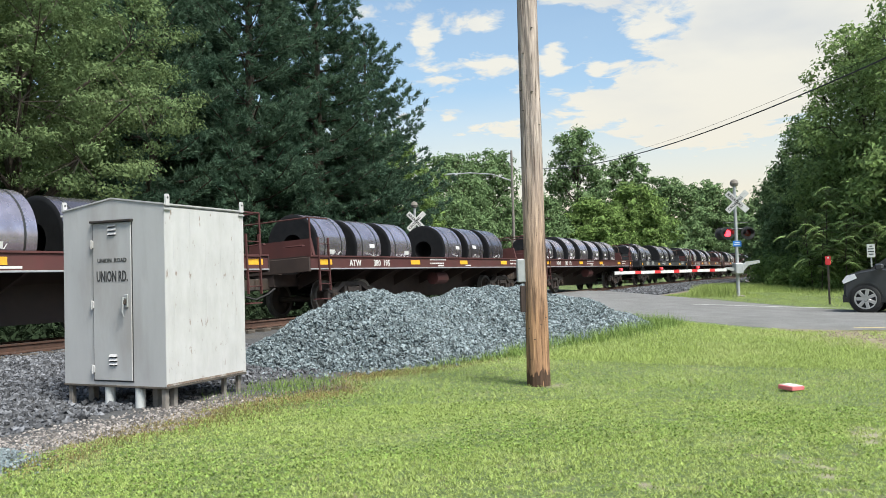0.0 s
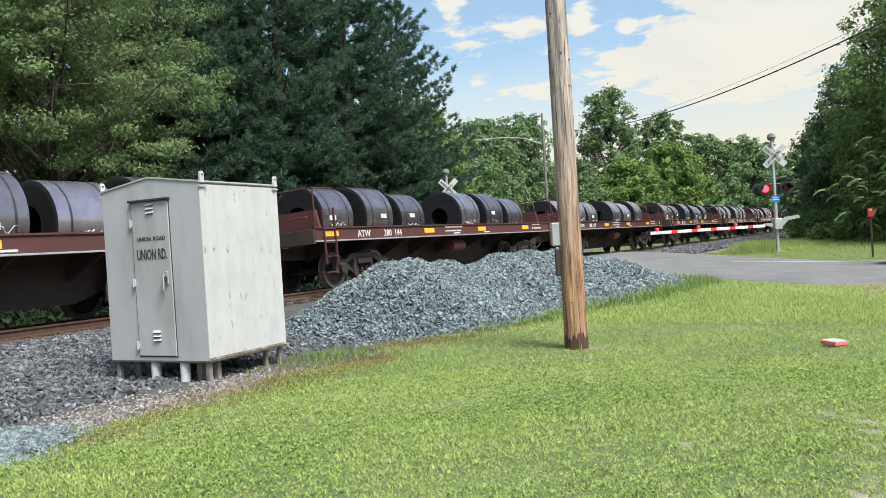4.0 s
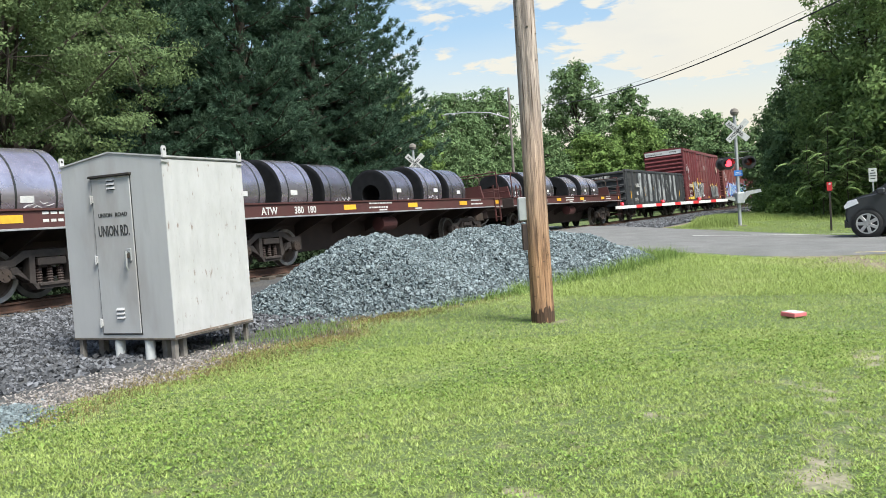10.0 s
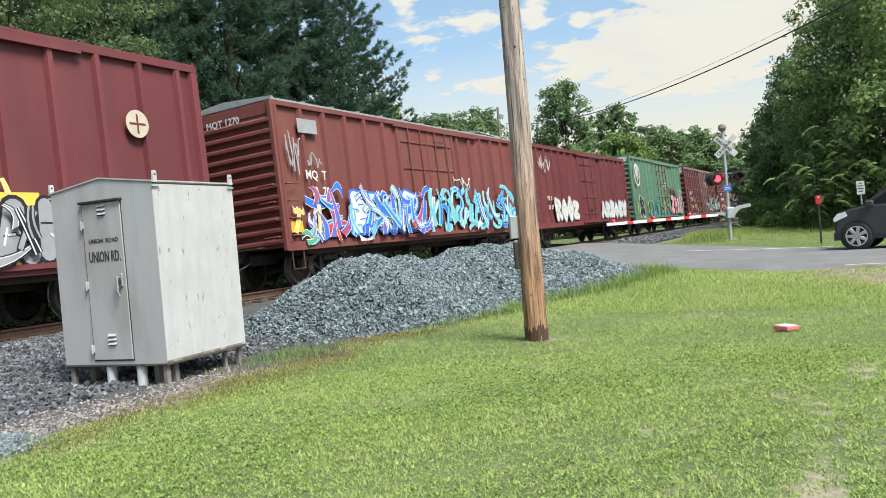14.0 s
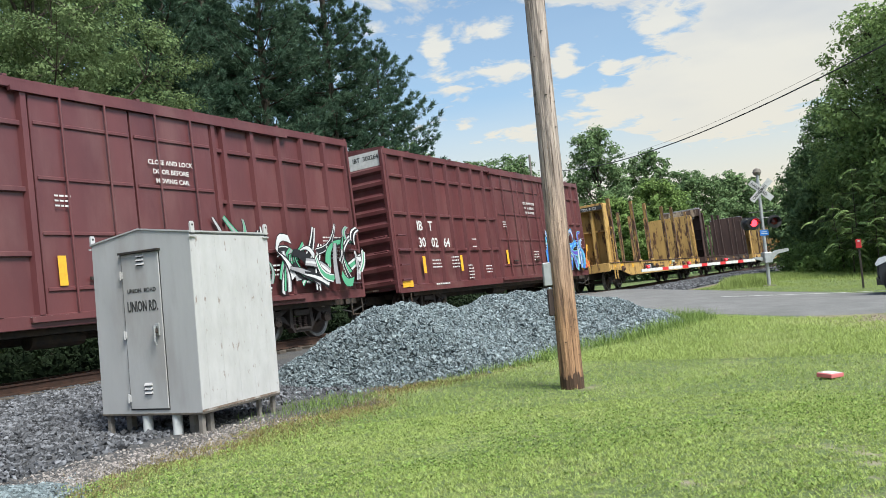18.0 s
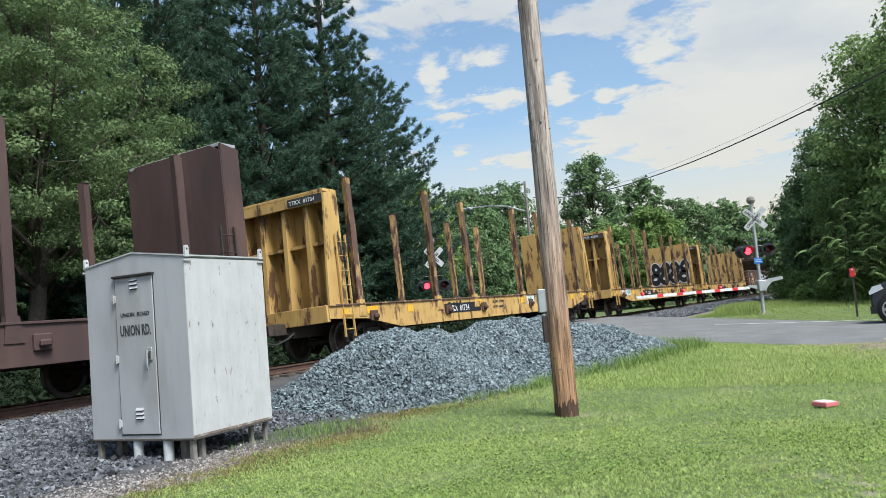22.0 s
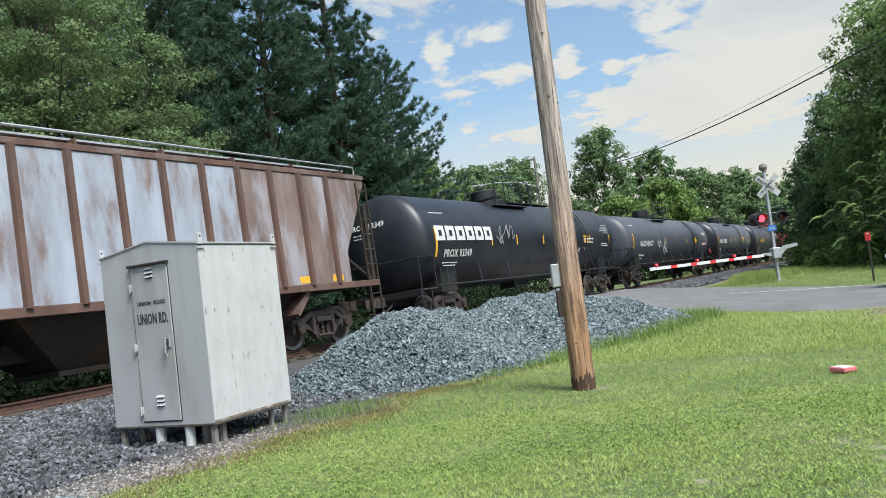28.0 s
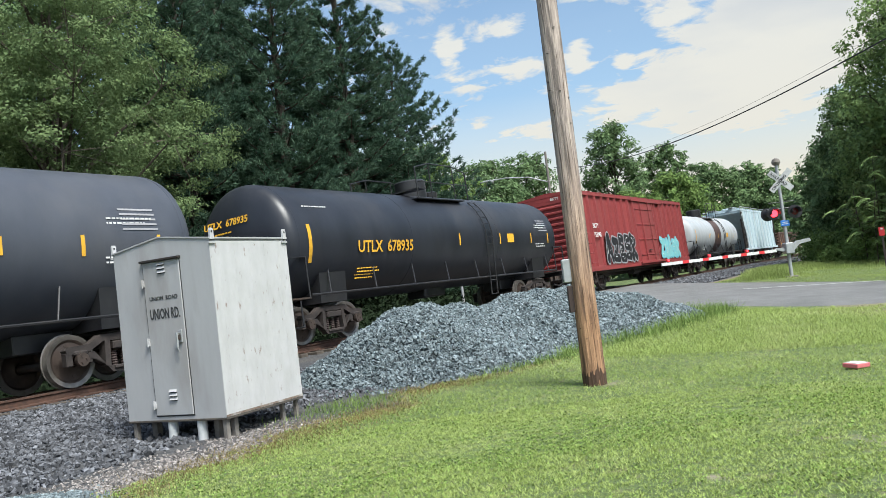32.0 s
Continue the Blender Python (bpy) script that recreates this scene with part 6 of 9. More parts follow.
# dark gondola ahead of the box cars
def gondola(x0, x1, label, material, h, sill, name_l, number):
    hl = (x1 - x0) / 2
    c = start_car("gondola", label, "gondola car", x0, x1)
    w = 1.50
    for s in (-1, 1):
        part("side_wall", box(B(), -hl, hl, s * w - 0.03 - (0.0 if s > 0 else 0), s * w + 0.03, sill, h, 0.006), material, c, "steel side sheet")
        part("top_chord", box(B(), -hl - 0.03, hl + 0.03, s * w - 0.08, s * w + 0.08, h, h + 0.14, 0.02), material, c, "thick top chord")
        part("side_sill", box(B(), -hl, hl, s * w - 0.06, s * w + 0.06, sill - 0.12, sill + 0.04, 0.01), material, c)
        part("end_wall", box(B(), s * hl - 0.04, s * hl + 0.04, -w + 0.03, w - 0.03, sill, h + 0.06, 0.006), material, c, "end sheet")
        for k in range(5):
            z = sill + 0.2 + (h - sill - 0.3) * k / 4
            part("end_rib", prism(B(), [(s * (hl + 0.04), z), (s * (hl + 0.12), z + 0.05), (s * (hl + 0.12), z + 0.13), (s * (hl + 0.04), z + 0.18)], "y", -w + 0.05, w - 0.05), material, c)
    n = 13
    post = mesh_of(prism(B(), [(-0.10, 0.0), (-0.06, -0.10), (0.06, -0.10), (0.10, 0.0)], "z", sill, h + 0.02), "side_post", material)
    for k in range(n + 1):
        x = -hl + 0.12 + (2 * hl - 0.24) * k / n
        part("side_post", post, None, c, at=pose(x, -w - 0.03, 0))
        part("side_post", post, None, c, at=pose(x, w + 0.03, 0, 0, 0, 180))
    part("floor", box(B(), -hl, hl, -w + 0.04, w - 0.04, sill - 0.05, sill + 0.03), material, c)
    part("load", box(B(), -hl + 0.3, hl - 0.3, -w + 0.1, w - 0.1, sill + 0.03, sill + 0.5, 0.1), M_GONDR, c, "low scrap load")
    part("underframe", box(B(), -hl, hl, -0.28, 0.28, 0.62, sill), M_STEEL, c)
    for s in (-1, 1):
        x = s * (hl - 0.4)
        for k in range(4):
            grab(c, (x - 0.22, -w - 0.03, sill + 0.2 + 0.4 * k), (x + 0.22, -w - 0.03, sill + 0.2 + 0.4 * k), (0, -0.1, 0), material)
            grab(c, (s * hl, -w + 0.2, sill + 0.2 + 0.4 * k), (s * hl, -w + 0.65, sill + 0.2 + 0.4 * k), (s * 0.16, 0, 0), material)
    y = -w - 0.034
    if name_l:
        lettering(name_l, 0.30, M_WHITE, c, side(-hl + 1.75, sill + 0.95, y - 0.1))
        lettering(number, 0.27, M_WHITE, c, side(-hl + 1.85, sill + 0.50, y - 0.1))
        lettering(name_l + " " + number, 0.22, M_WHITE, c, endwall(0.4, h - 0.28, -hl - 0.13))
    bars(c, -hl + 1.8, sill + 0.28, y, 2, 1.0, 0.06, M_WHITE, x0)
    sill_marks(c, [-hl + 0.9, -hl + 6.2, hl - 1.6], sill + 0.3, y, M_YEL, 0.11, 0.42)
    trucks(c, (-hl + 2.1, hl - 2.1))
    couplers(c, hl)
    return c, hl, y


g, hl, y = gondola(210.75, 226.9, "long black gondola car with faded white graffiti", M_GOND, 2.80, 0.95, "OMNX", "802")
pitch = (2 * hl - 0.24) / 13
for k in range(2, 12):
    if k not in (8, 11):
        a = -hl + 0.12 + pitch * k
        part("sprayed_panel", box(B(), a + 0.11, a + pitch - 0.11, y - 0.006, y - 0.002, 1.02, 2.76), M_SPRAY, g, "faded white and black spray paint")
rs_spray = random.Random(5)
for k in range(5):
    x = -hl + 2.9 + 1.95 * k
    for q in range(4):
        ax, az, ang, ln = x + rs_spray.uniform(0, 1.2), rs_spray.uniform(1.1, 1.6), rs_spray.uniform(0.7, 2.3), rs_spray.uniform(0.8, 1.5)
        bow = rs_spray.uniform(-0.3, 0.3)
        bm, rows = B(), []
        for p in range(9):
            u = p / 8
            px, pz = ax + math.cos(ang) * ln * u + bow * math.sin(3.1416 * u), min(2.70, az + math.sin(ang) * ln * u)
            rows.append([bm.verts.new((px + e, y - 0.009 - 0.001 * q, pz)) for e in (-0.10 - 0.05 * u, 0.10 + 0.05 * u)])
        for r0, r1 in zip(rows, rows[1:]):
            bm.faces.new((r0[0], r0[1], r1[1], r1[0]))
        part("spray_stroke", bm, M_SPRAY, g, "broad faded white spray stroke")
sill_marks(g, [-hl + 0.12 + pitch * k + 0.3 for k in (3, 5, 8, 10)], 1.35, y - 0.012, M_YEL, 0.12, 0.55)

# deep red excess-height car
c, hl, y = boxcar(228.4, 244.7, "deep red high boxcar with silver graffiti", M_RED, M_RED, 5.02, 0.95, (5.3, 10.4), "727599", 0.98, "post")
wildstyle(c, -hl + 2.6, -hl + 7.0, 1.6, 2.7, y - 0.045, ["yellow", "yellow", "yellow"], 15, 8, 0.4)
graffiti(c, -hl + 2.7, -hl + 6.9, 1.0, 2.35, y - 0.06, "silver", "black", "white", 11, 4)
wildstyle(c, -hl + 10.6, -hl + 14.4, 1.4, 2.4, y - 0.045, ["yellow", "yellow", "white"], 16, 8, 0.4)
graffiti(c, -hl + 10.7, -hl + 14.4, 1.0, 2.10, y - 0.06, "silver", "black", "white", 12, 5)
wildstyle(c, -hl + 2.8, -hl + 6.8, 1.0, 2.2, y - 0.14, ["black", "silver", "white", "silver"], 17, 15, 0.1)
wildstyle(c, -hl + 10.8, -hl + 14.2, 1.0, 1.95, y - 0.15, ["black", "silver", "white", "silver"], 18, 14, 0.1)
tag_scrawl(c, -hl + 0.45, -hl + 1.0, 3.1, 3.8, y - 0.05, "white", 13)
tag_scrawl(c, -hl + 0.9, -hl + 1.6, 3.0, 3.6, y - 0.05, "white", 19)
tag_scrawl(c, -hl + 1.0, -hl + 1.6, 2.4, 2.9, y - 0.05, "silver", 14)
lettering("727 599", 0.30, M_WHITE, c, side(-hl + 1.05, 1.52, y - 0.05))
for k in range(4):
    part("name_bar", box(B(), -hl + 1.05 + 0.34 * k, -hl + 1.29 + 0.34 * k, y - 0.056, y - 0.05, 1.93, 2.2), M_CREAM, c)
em = pose(hl - 1.75, y - 0.05, 3.55)
part("round_emblem", lathe(B(), [(-0.004, 0.27), (0.0, 0.27)], "y", 28), M_CREAM, c, "round cream emblem", at=em)
cross = box(box(B(), -0.19, 0.19, -0.010, -0.004, -0.02, 0.02), -0.02, 0.02, -0.0105, -0.0045, -0.19, 0.19)
part("emblem_cross", cross, M_RED, c, "red cross of the emblem", at=em)
bars(c, -hl + 8.0, 3.7, y - 0.05, 4, 0.5, 0.05, M_WHITE, 3)
bars(c, -hl + 1.0, 1.35, y - 0.05, 3, 0.9, 0.05, M_WHITE, 4)
sill_marks(c, [-hl + 0.4, -hl + 1.4, -hl + 3.6, -hl + 5.2, -hl + 9.2, hl - 1.0], 0.99, y - 0.03, M_YEL, 0.5, 0.17)
sill_marks(c, [-hl + 0.5, -hl + 2.2, -hl + 4.2, -hl + 6.6, -hl + 8.8, hl - 4.4, hl - 2.2], 0.83, y, GRAF["yellow"], 1.5, 0.13)
for k in range(5):
    part("paint_patch", box(B(), -hl + (1.0, 1.9, 2.6, 5.6, 11.6)[k], -hl + (1.9, 2.5, 3.1, 6.5, 12.3)[k], y - 0.046, y - 0.04, 0.98, (1.15, 1.2, 2.3, 2.35, 2.2)[k]), GRAF["yellow"], c, "yellow overspray")

c, hl, y = boxcar(247.1, 262.2, "oxide red boxcar with blue and teal graffiti", M_ORED, M_ORED, 4.64, 0.98, (5.9, 9.4), "", 0.98, "post", M_GALV)
wildstyle(c, -hl + 0.9, -hl + 6.9, 1.0, 2.35, y - 0.05, ["white", "blue", "red", "blue", "cyan", "blue"], 21, 60, 0.25)
graffiti(c, -hl + 2.6, -hl + 6.4, 1.1, 2.35, y - 0.11, "white", "blue", "cyan", 26, 4)
wildstyle(c, -hl + 0.1, -hl + 1.3, 1.0, 1.9, y - 0.05, ["white", "yellow", "green", "blue"], 23, 9)
wildstyle(c, -hl + 7.3, -hl + 13.9, 1.05, 2.4, y - 0.05, ["cyan", "teal", "cyan", "white", "teal", "blue"], 22, 70, 0.25)
lettering("MQ  T", 0.32, M_WHITE, c, side(-hl + 0.95, 2.62, y - 0.05))
lettering("12  70", 0.32, M_WHITE, c, side(-hl + 1.1, 2.2, y - 0.05))
lettering("MQT 1270", 0.24, M_WHITE, c, endwall(0.55, 4.12, -hl - 0.075))
part("grey_plate", box(B(), -hl + 0.85, -hl + 1.65, y - 0.054, y - 0.05, 3.78, 4.14), GRAF["silver"], c, "pale grey painted-out patch")
part("yellow_mark", box(B(), -hl + 0.15, -hl + 0.62, y - 0.036, y - 0.03, 1.3, 1.58), M_YEL, c, "yellow reflective strip")
tag_scrawl(c, -hl + 0.3, -hl + 0.9, 2.7, 3.9, y - 0.05, "silver", 27)
tag_scrawl(c, -hl + 1.1, -hl + 1.7, 2.9, 3.3, y - 0.05, "silver", 28)
tag_scrawl(c, -hl + 9.2, -hl + 10.6, 2.5, 2.9, y - 0.05, "white", 24)
bars(c, -hl + 8.1, 4.0, y - 0.05, 2, 0.7, 0.07, M_DKTEXT, 25)
sill_marks(c, [hl - 1.0, hl - 2.5], 1.2, y - 0.03, M_YEL, 0.4, 0.2)

c, hl, y = boxcar(263.8, 279.9, "red-brown boxcar with cream graffiti", M_RED, M_RED, 4.68, 0.98, (7.0, 9.6), "ARR", 0.98, "single")
graffiti(c, -hl + 2.6, -hl + 6.0, 1.1, 2.2, y - 0.05, "white", "silver", "yellow", 31, 4)
graffiti(c, -hl + 10.0, -hl + 15.2, 1.1, 2.1, y - 0.05, "white", "silver", "white", 32, 6)
tag_scrawl(c, -hl + 1.0, -hl + 2.6, 3.3, 4.1, y - 0.05, "white", 33)
lettering("LR  S", 0.28, M_WHITE, c, side(-hl + 1.7, 2.1, y - 0.05))
lettering("22  37", 0.28, M_WHITE, c, side(-hl + 1.7, 1.7, y - 0.05))

c, hl, y = boxcar(281.4, 297.3, "faded green high boxcar with pink graffiti and rust", M_GREEN, M_GREEN, 5.02, 0.95, (6.6, 10.6), "407107", 0.98, "post")
ring = lathe(B(), [(-0.005, 0.62), (-0.005, 0.74), (0.0, 0.74), (0.0, 0.62)], "y", 36, True)
part("round_emblem", ring, M_WHITE, c, "white ring emblem", at=pose(-hl + 1.35, y - 0.05, 3.75))
fir = B()
for k in range(3):
    for s in (-1, 1):
        z = 0.05 + 0.28 * k
        prism(fir, [(s * 0.06, z - 0.05), (s * 0.42, z - 0.34), (s * 0.42, z - 0.18), (s * 0.06, z + 0.12)], "y", -0.006, 0.0)
box(fir, -0.045, 0.045, -0.006, 0.0, -0.60, 0.62)
part("fir_emblem", fir, M_WHITE, c, "white tree-shaped emblem", at=pose(-hl + 1.35, y - 0.051, 3.75))
wildstyle(c, -hl + 10.7, -hl + 15.7, 1.05, 1.9, y - 0.046, ["teal", "cyan", "teal", "cyan"], 46, 26, 0.5)
graffiti(c, -hl + 10.9, -hl + 15.0, 1.05, 2.5, y - 0.09, "pink", "black", "white", 41, 4)
wildstyle(c, -hl + 12.0, -hl + 15.2, 1.1, 2.2, y - 0.14, ["black", "pink", "white", "pink"], 47, 10, 0.3)
wildstyle(c, -hl + 3.4, -hl + 6.4, 1.05, 2.0, y - 0.05, ["black", "green", "teal", "blue"], 42, 22)
graffiti(c, -hl + 1.2, -hl + 2.4, 1.05, 2.4, y - 0.05, "black", "white", "silver", 43, 1)
wildstyle(c, -hl + 7.0, -hl + 10.6, 1.0, 1.75, y - 0.05, ["green", "teal", "blue", "orange", "green"], 44, 20)
bars(c, -hl + 13.9, 2.95, y - 0.05, 5, 0.5, 0.08, M_WHITE, 48)
bars(c, -hl + 14.7, 2.95, y - 0.05, 5, 0.5, 0.08, M_WHITE, 49)
lettering("CLOSE AND LOCK", 0.14, M_WHITE, c, side(-hl + 8.9, 3.32, y - 0.05))
lettering("BOTH DOORS BEFORE", 0.14, M_WHITE, c, side(-hl + 8.75, 3.13, y - 0.05))
lettering("MOVING CAR", 0.14, M_WHITE, c, side(-hl + 9.05, 2.94, y - 0.05))
for k in range(4):
    part("paint_patch", prism(B(), [(-0.25, 0), (-0.12, 0), (-0.04, 0.2), (0.08, 0.18), (0.14, 0), (0.28, 0), (0.12, 0.5), (-0.08, 0.52)], "y", y - 0.054, y - 0.05), M_ORED, c, "faded red block letter", at=pose(hl - 5.0 + 0.85 * k, 0, 2.55))
sill_marks(c, [-hl + 0.7, -hl + 3.6, -hl + 8.7], 1.3, y - 0.03, M_YEL, 0.13, 0.75)

for a, b, no, dx in ((299.4, 315.1, "IBT  300235", 0), (316.8, 332.4, "IBT  300264", 1)):
    c, hl, y = boxcar(a, b, "dark brown high boxcar with panelled sides, graffiti low down", M_BROWN, M_BROWN, 5.02, 0.95, (6.9, 10.9), no, 0.86, "panel")
    lettering("CLOSE AND LOCK", 0.13, M_WHITE, c, side(-hl + 9.2, 3.74, y - 0.05))
    lettering("DOOR BEFORE", 0.13, M_WHITE, c, side(-hl + 9.3, 3.56, y - 0.05))
    lettering("MOVING CAR", 0.13, M_WHITE, c, side(-hl + 9.35, 3.38, y - 0.05))
    lettering("IB   T", 0.40, M_WHITE, c, side(-hl + 1.25, 2.62, y - 0.05))
    lettering("30   02   " + no[-2:], 0.40, M_WHITE, c, side(-hl + 1.25, 2.12, y - 0.05))
    for k, (u, z, w) in enumerate(((1.9, 1.70, 0.55), (3.1, 1.78, 0.5), (4.15, 1.5, 0.35), (5.4, 1.45, 0.5), (9.6, 1.9, 0.5), (10.9, 2.2, 0.35), (12.2, 1.7, 0.5))):
        bars(c, -hl + u, z, y - 0.05, 3 + k % 3, w, 0.06, M_WHITE, 510 + k)
    for k, z in enumerate((2.9, 3.4, 3.9)):
        bars(c, 0, 0, 0, 2, 0.9, 0.06, M_WHITE, 560 + k).matrix_basis = pose(-hl - 0.075, 1.25, z, 0, 0, -90)
    frame_mark = box(box(B(), -hl + 4.62, -hl + 4.92, y - 0.056, y - 0.05, 2.36, 2.39), -hl + 4.62, -hl + 4.92, y - 0.056, y - 0.05, 2.12, 2.15)
    part("box_mark", frame_mark, M_WHITE, c)
    for u in (1.35, 3.65):
        part("yellow_mark", box(B(), -hl + u, -hl + u + 0.15, y - 0.056, y - 0.05, 1.35, 1.85), M_YEL, c, "yellow reflective strip")
    part("end_mark", box(B(), -hl + 0.15, -hl + 0.7, y - 0.036, y - 0.03, 0.98, 1.16), M_YEL, c, "yellow reflective strip")
    for k in range(3):
        bars(c, -hl + 2.0 + 4.6 * k, 0.98, y - 0.03, 1, 0.9, 0.07, M_WHITE, 540 + k)
    bars(c, -hl + 7.2, 3.0, y - 0.05, 3, 0.3, 0.05, M_WHITE, 51)
    bars(c, -hl + 14.2, 2.35, y - 0.05, 7, 0.9, 0.05, M_WHITE, 53)
    part("yellow_mark", box(B(), -hl + 7.15, -hl + 7.3, y - 0.056, y - 0.05, 1.5, 2.0), M_YEL, c, "yellow reflective strip")
    if dx == 0:
        wildstyle(c, -hl + 10.6, -hl + 15.5, 1.05, 2.35, y - 0.05, ["black", "white", "green", "silver", "white", "black"], 54, 60, 0.6)
        tag_scrawl(c, -hl + 9.3, -hl + 10.4, 1.3, 2.2, y - 0.05, "white", 55)
    else:
        wildstyle(c, -hl + 10.9, -hl + 14.7, 1.05, 2.55, y - 0.05, ["cyan", "blue", "purple", "blue", "cyan", "white"], 56, 44, 0.3)
        wildstyle(c, -hl + 14.5, -hl + 15.6, 1.05, 2.0, y - 0.09, ["yellow", "orange", "red", "yellow"], 57, 10, 0.4)


# ---------------------------------------------------------------- bulkhead flats
def bulkhead_flat(x0, x1, dark, mark, seed):
    hl = (x1 - x0) / 2
    rs = random.Random(seed)
    base, stk = (M_DKBR, M_DKBR) if dark else (M_YELLOW, M_YSTAKE)
    c = start_car("bulkhead_flatcar", ("dark brown" if dark else "rusty yellow") + " bulkhead flatcar with tall side stakes", "flatcar", x0, x1)
    w, top = 1.48, 4.95 if dark else 4.28
    for s in (-1, 1):
        part("side_sill", prism(B(), [(-hl, 0.98), (-hl + 1.6, 0.92), (-hl + 3.2, 0.62), (hl - 3.2, 0.62), (hl - 1.6, 0.92), (hl, 0.98), (hl, 1.30), (-hl, 1.30)], "y", s * w - 0.03, s * w + 0.03), base, c, "deep side sill")
        part("sill_flange", box(B(), -hl, hl, s * w - 0.07, s * w + 0.07, 1.28, 1.325, 0.006), base if dark else M_RUSTST, c, "chipped top flange")
    part("deck", box(B(), -hl, hl, -w + 0.06, w - 0.06, 1.17, 1.25), M_TIE, c, "worn timber deck")
    n = 26
    strip = mesh_of(box(B(), -0.29, 0.29, -w + 0.08, w - 0.08, 1.25, 1.285, 0.006), "deck_board", M_TIE)
    for k in range(n):
        part("deck_board", strip, None, c, at=pose(-hl + 1.6 + (2 * hl - 3.2) * (k + 0.5) / n, 0, 0))
    part("centre_sill", box(B(), -hl, hl, -0.32, 0.32, 0.62, 1.17), M_STEEL, c)
    for s in (-1, 1):
        # bulkhead: sheet towards the load, sloping frames outside
        face = s * (hl - (0.66 if dark and s > 0 else 0.86))
        sheet = B()
        prism(sheet, [(-w + 0.02, 1.25), (w - 0.02, 1.25), (w - 0.02, top - 0.18), (w - 0.3, top), (-w + 0.3, top), (-w + 0.02, top - 0.18)], "x", face - 0.03, face + 0.03)
        part("bulkhead_sheet", sheet, base, c, "rust-stained bulkhead sheet" if not dark else "dark steel bulkhead sheet")
        for y in (-w + 0.04, w - 0.04):
            side_pl = prism(B(), [(face, 1.20), (s * (hl - 0.10), 1.20), (s * (hl - 0.14), 2.0), (face + s * 0.52, top - 0.1), (face, top)], "y", y - 0.03, y + 0.03)
            part("bulkhead_side", side_pl, base, c, "sloping bulkhead side plate")
        for y in (-0.75, 0.0, 0.75):
            fr = prism(B(), [(face, 1.25), (s * (hl - 0.35), 1.25), (face + s * 0.40, top - 0.2), (face, top - 0.1)], "y", y - 0.06, y + 0.06)
            part("bulkhead_frame", fr, base if not dark else M_DKBR, c)
        part("bulkhead_cap", box(B(), min(face, face + s * 0.5), max(face, face + s * 0.5), -w + 0.05, w - 0.05, top - 0.06, top + 0.02, 0.01), GRAF["silver"] if dark else base, c)
        part("bulkhead_beam", box(B(), min(face + s * 0.42, face + s * 0.5), max(face + s * 0.42, face + s * 0.5), -w + 0.08, w - 0.08, top - (0.58 if dark else 0.32), top - 0.06, 0.01), M_WORNCREAM if dark else base, c, "top beam of the bulkhead")
        for z in ((2.9,) if not dark else (1.9, 2.65, 3.4)):
            part("bulkhead_rail", box(B(), min(face, face + s * 0.35), max(face, face + s * 0.35), -w + 0.1, w - 0.1, z, z + 0.08), base, c)
        ladder(c, min(s * (hl - 0.55), s * (hl - 0.95)), max(s * (hl - 0.55), s * (hl - 0.95)), 0.5, 3.1, -w - 0.04, 7, M_STEEL if dark else base)
        part("end_sill", box(B(), s * hl - 0.06, s * hl + 0.06, -w, w, 0.9, 1.32, 0.01), base, c)
    # stakes along both sides
    for k, f in enumerate((-0.86, -0.455, -0.21, 0.19, 0.435, 0.81)):
        x = hl * f
        for s in (-1, 1):
            h = 4.60 + rs.uniform(-0.12, 0.08)
            st = B()
            prism(st, [(-0.10, s * w + s * 0.00), (0.10, s * w), (0.07, s * w - s * 0.16), (-0.07, s * w - s * 0.16)], "z", 1.02 if s < 0 else 1.28, h)
            dx = 0.0 if s < 0 else rs.uniform(-0.2, 0.2)
            stake = part("stake", st, stk, c, "tall weathered steel stake", at=pose(x + dx, 0, 0, rs.uniform(-0.6, 0.6), rs.uniform(-0.9, 0.9), 0))
            part("stake_cap", box(B(), -0.08, 0.08, s * w - 0.18 if s > 0 else s * w + 0.01, s * w - 0.01 if s > 0 else s * w + 0.18, h, h + 0.03, 0.008), M_DKBR, stake, "dark stake top")
            outer = s * w - (0.006 if s < 0 else 0.166)
            part("stake_face", box(B(), -0.085 if s < 0 else -0.06, 0.085 if s < 0 else 0.06, outer - 0.003, outer + 0.003, 1.06 if s < 0 else 1.30, h - 0.04 - rs.uniform(0, 0.5)), M_RUSTST if not dark else M_DKBR, stake, "rust-brown stake face")
            part("stake_foot", prism(B(), [(-0.17, 0.99), (0.17, 0.99), (0.11, 1.42), (-0.11, 1.42)], "y", s * w - 0.055, s * w + 0.055), base, c, "flared stake foot", at=pose(x + dx, 0, 0))
            if s < 0:
                winch = B()
                box(winch, x + 0.30, x + 0.62, -w - 0.10, -w - 0.031, 0.84, 1.12, 0.02)
                box(winch, x + 0.36, x + 0.56, -w - 0.19, -w - 0.10, 0.90, 1.02, 0.03)
                part("strap_winch", winch, M_RUST if not dark else M_DKBR, c, "rusty strap winch under the deck edge")
    y = -w - 0.034
    if not dark:
        part("black_plate", box(B(), -4.3, -1.85, y - 0.006, y, 0.86, 1.16), GRAF["black"], c, "black number plate panel")
        lettering("LD LMT  177000", 0.13, M_DKTEXT, c, side(-0.9, 1.08, y - 0.004))
        lettering("LT WT  52600", 0.13, M_DKTEXT, c, side(-0.9, 0.90, y - 0.004))
        wx = -hl + (2.3 if seed % 2 else 11.9)
        part("white_panel", box(B(), wx, wx + 0.95, y - 0.005, y - 0.001, 0.95, 1.25), M_WHITE, c, "small white notice panel")
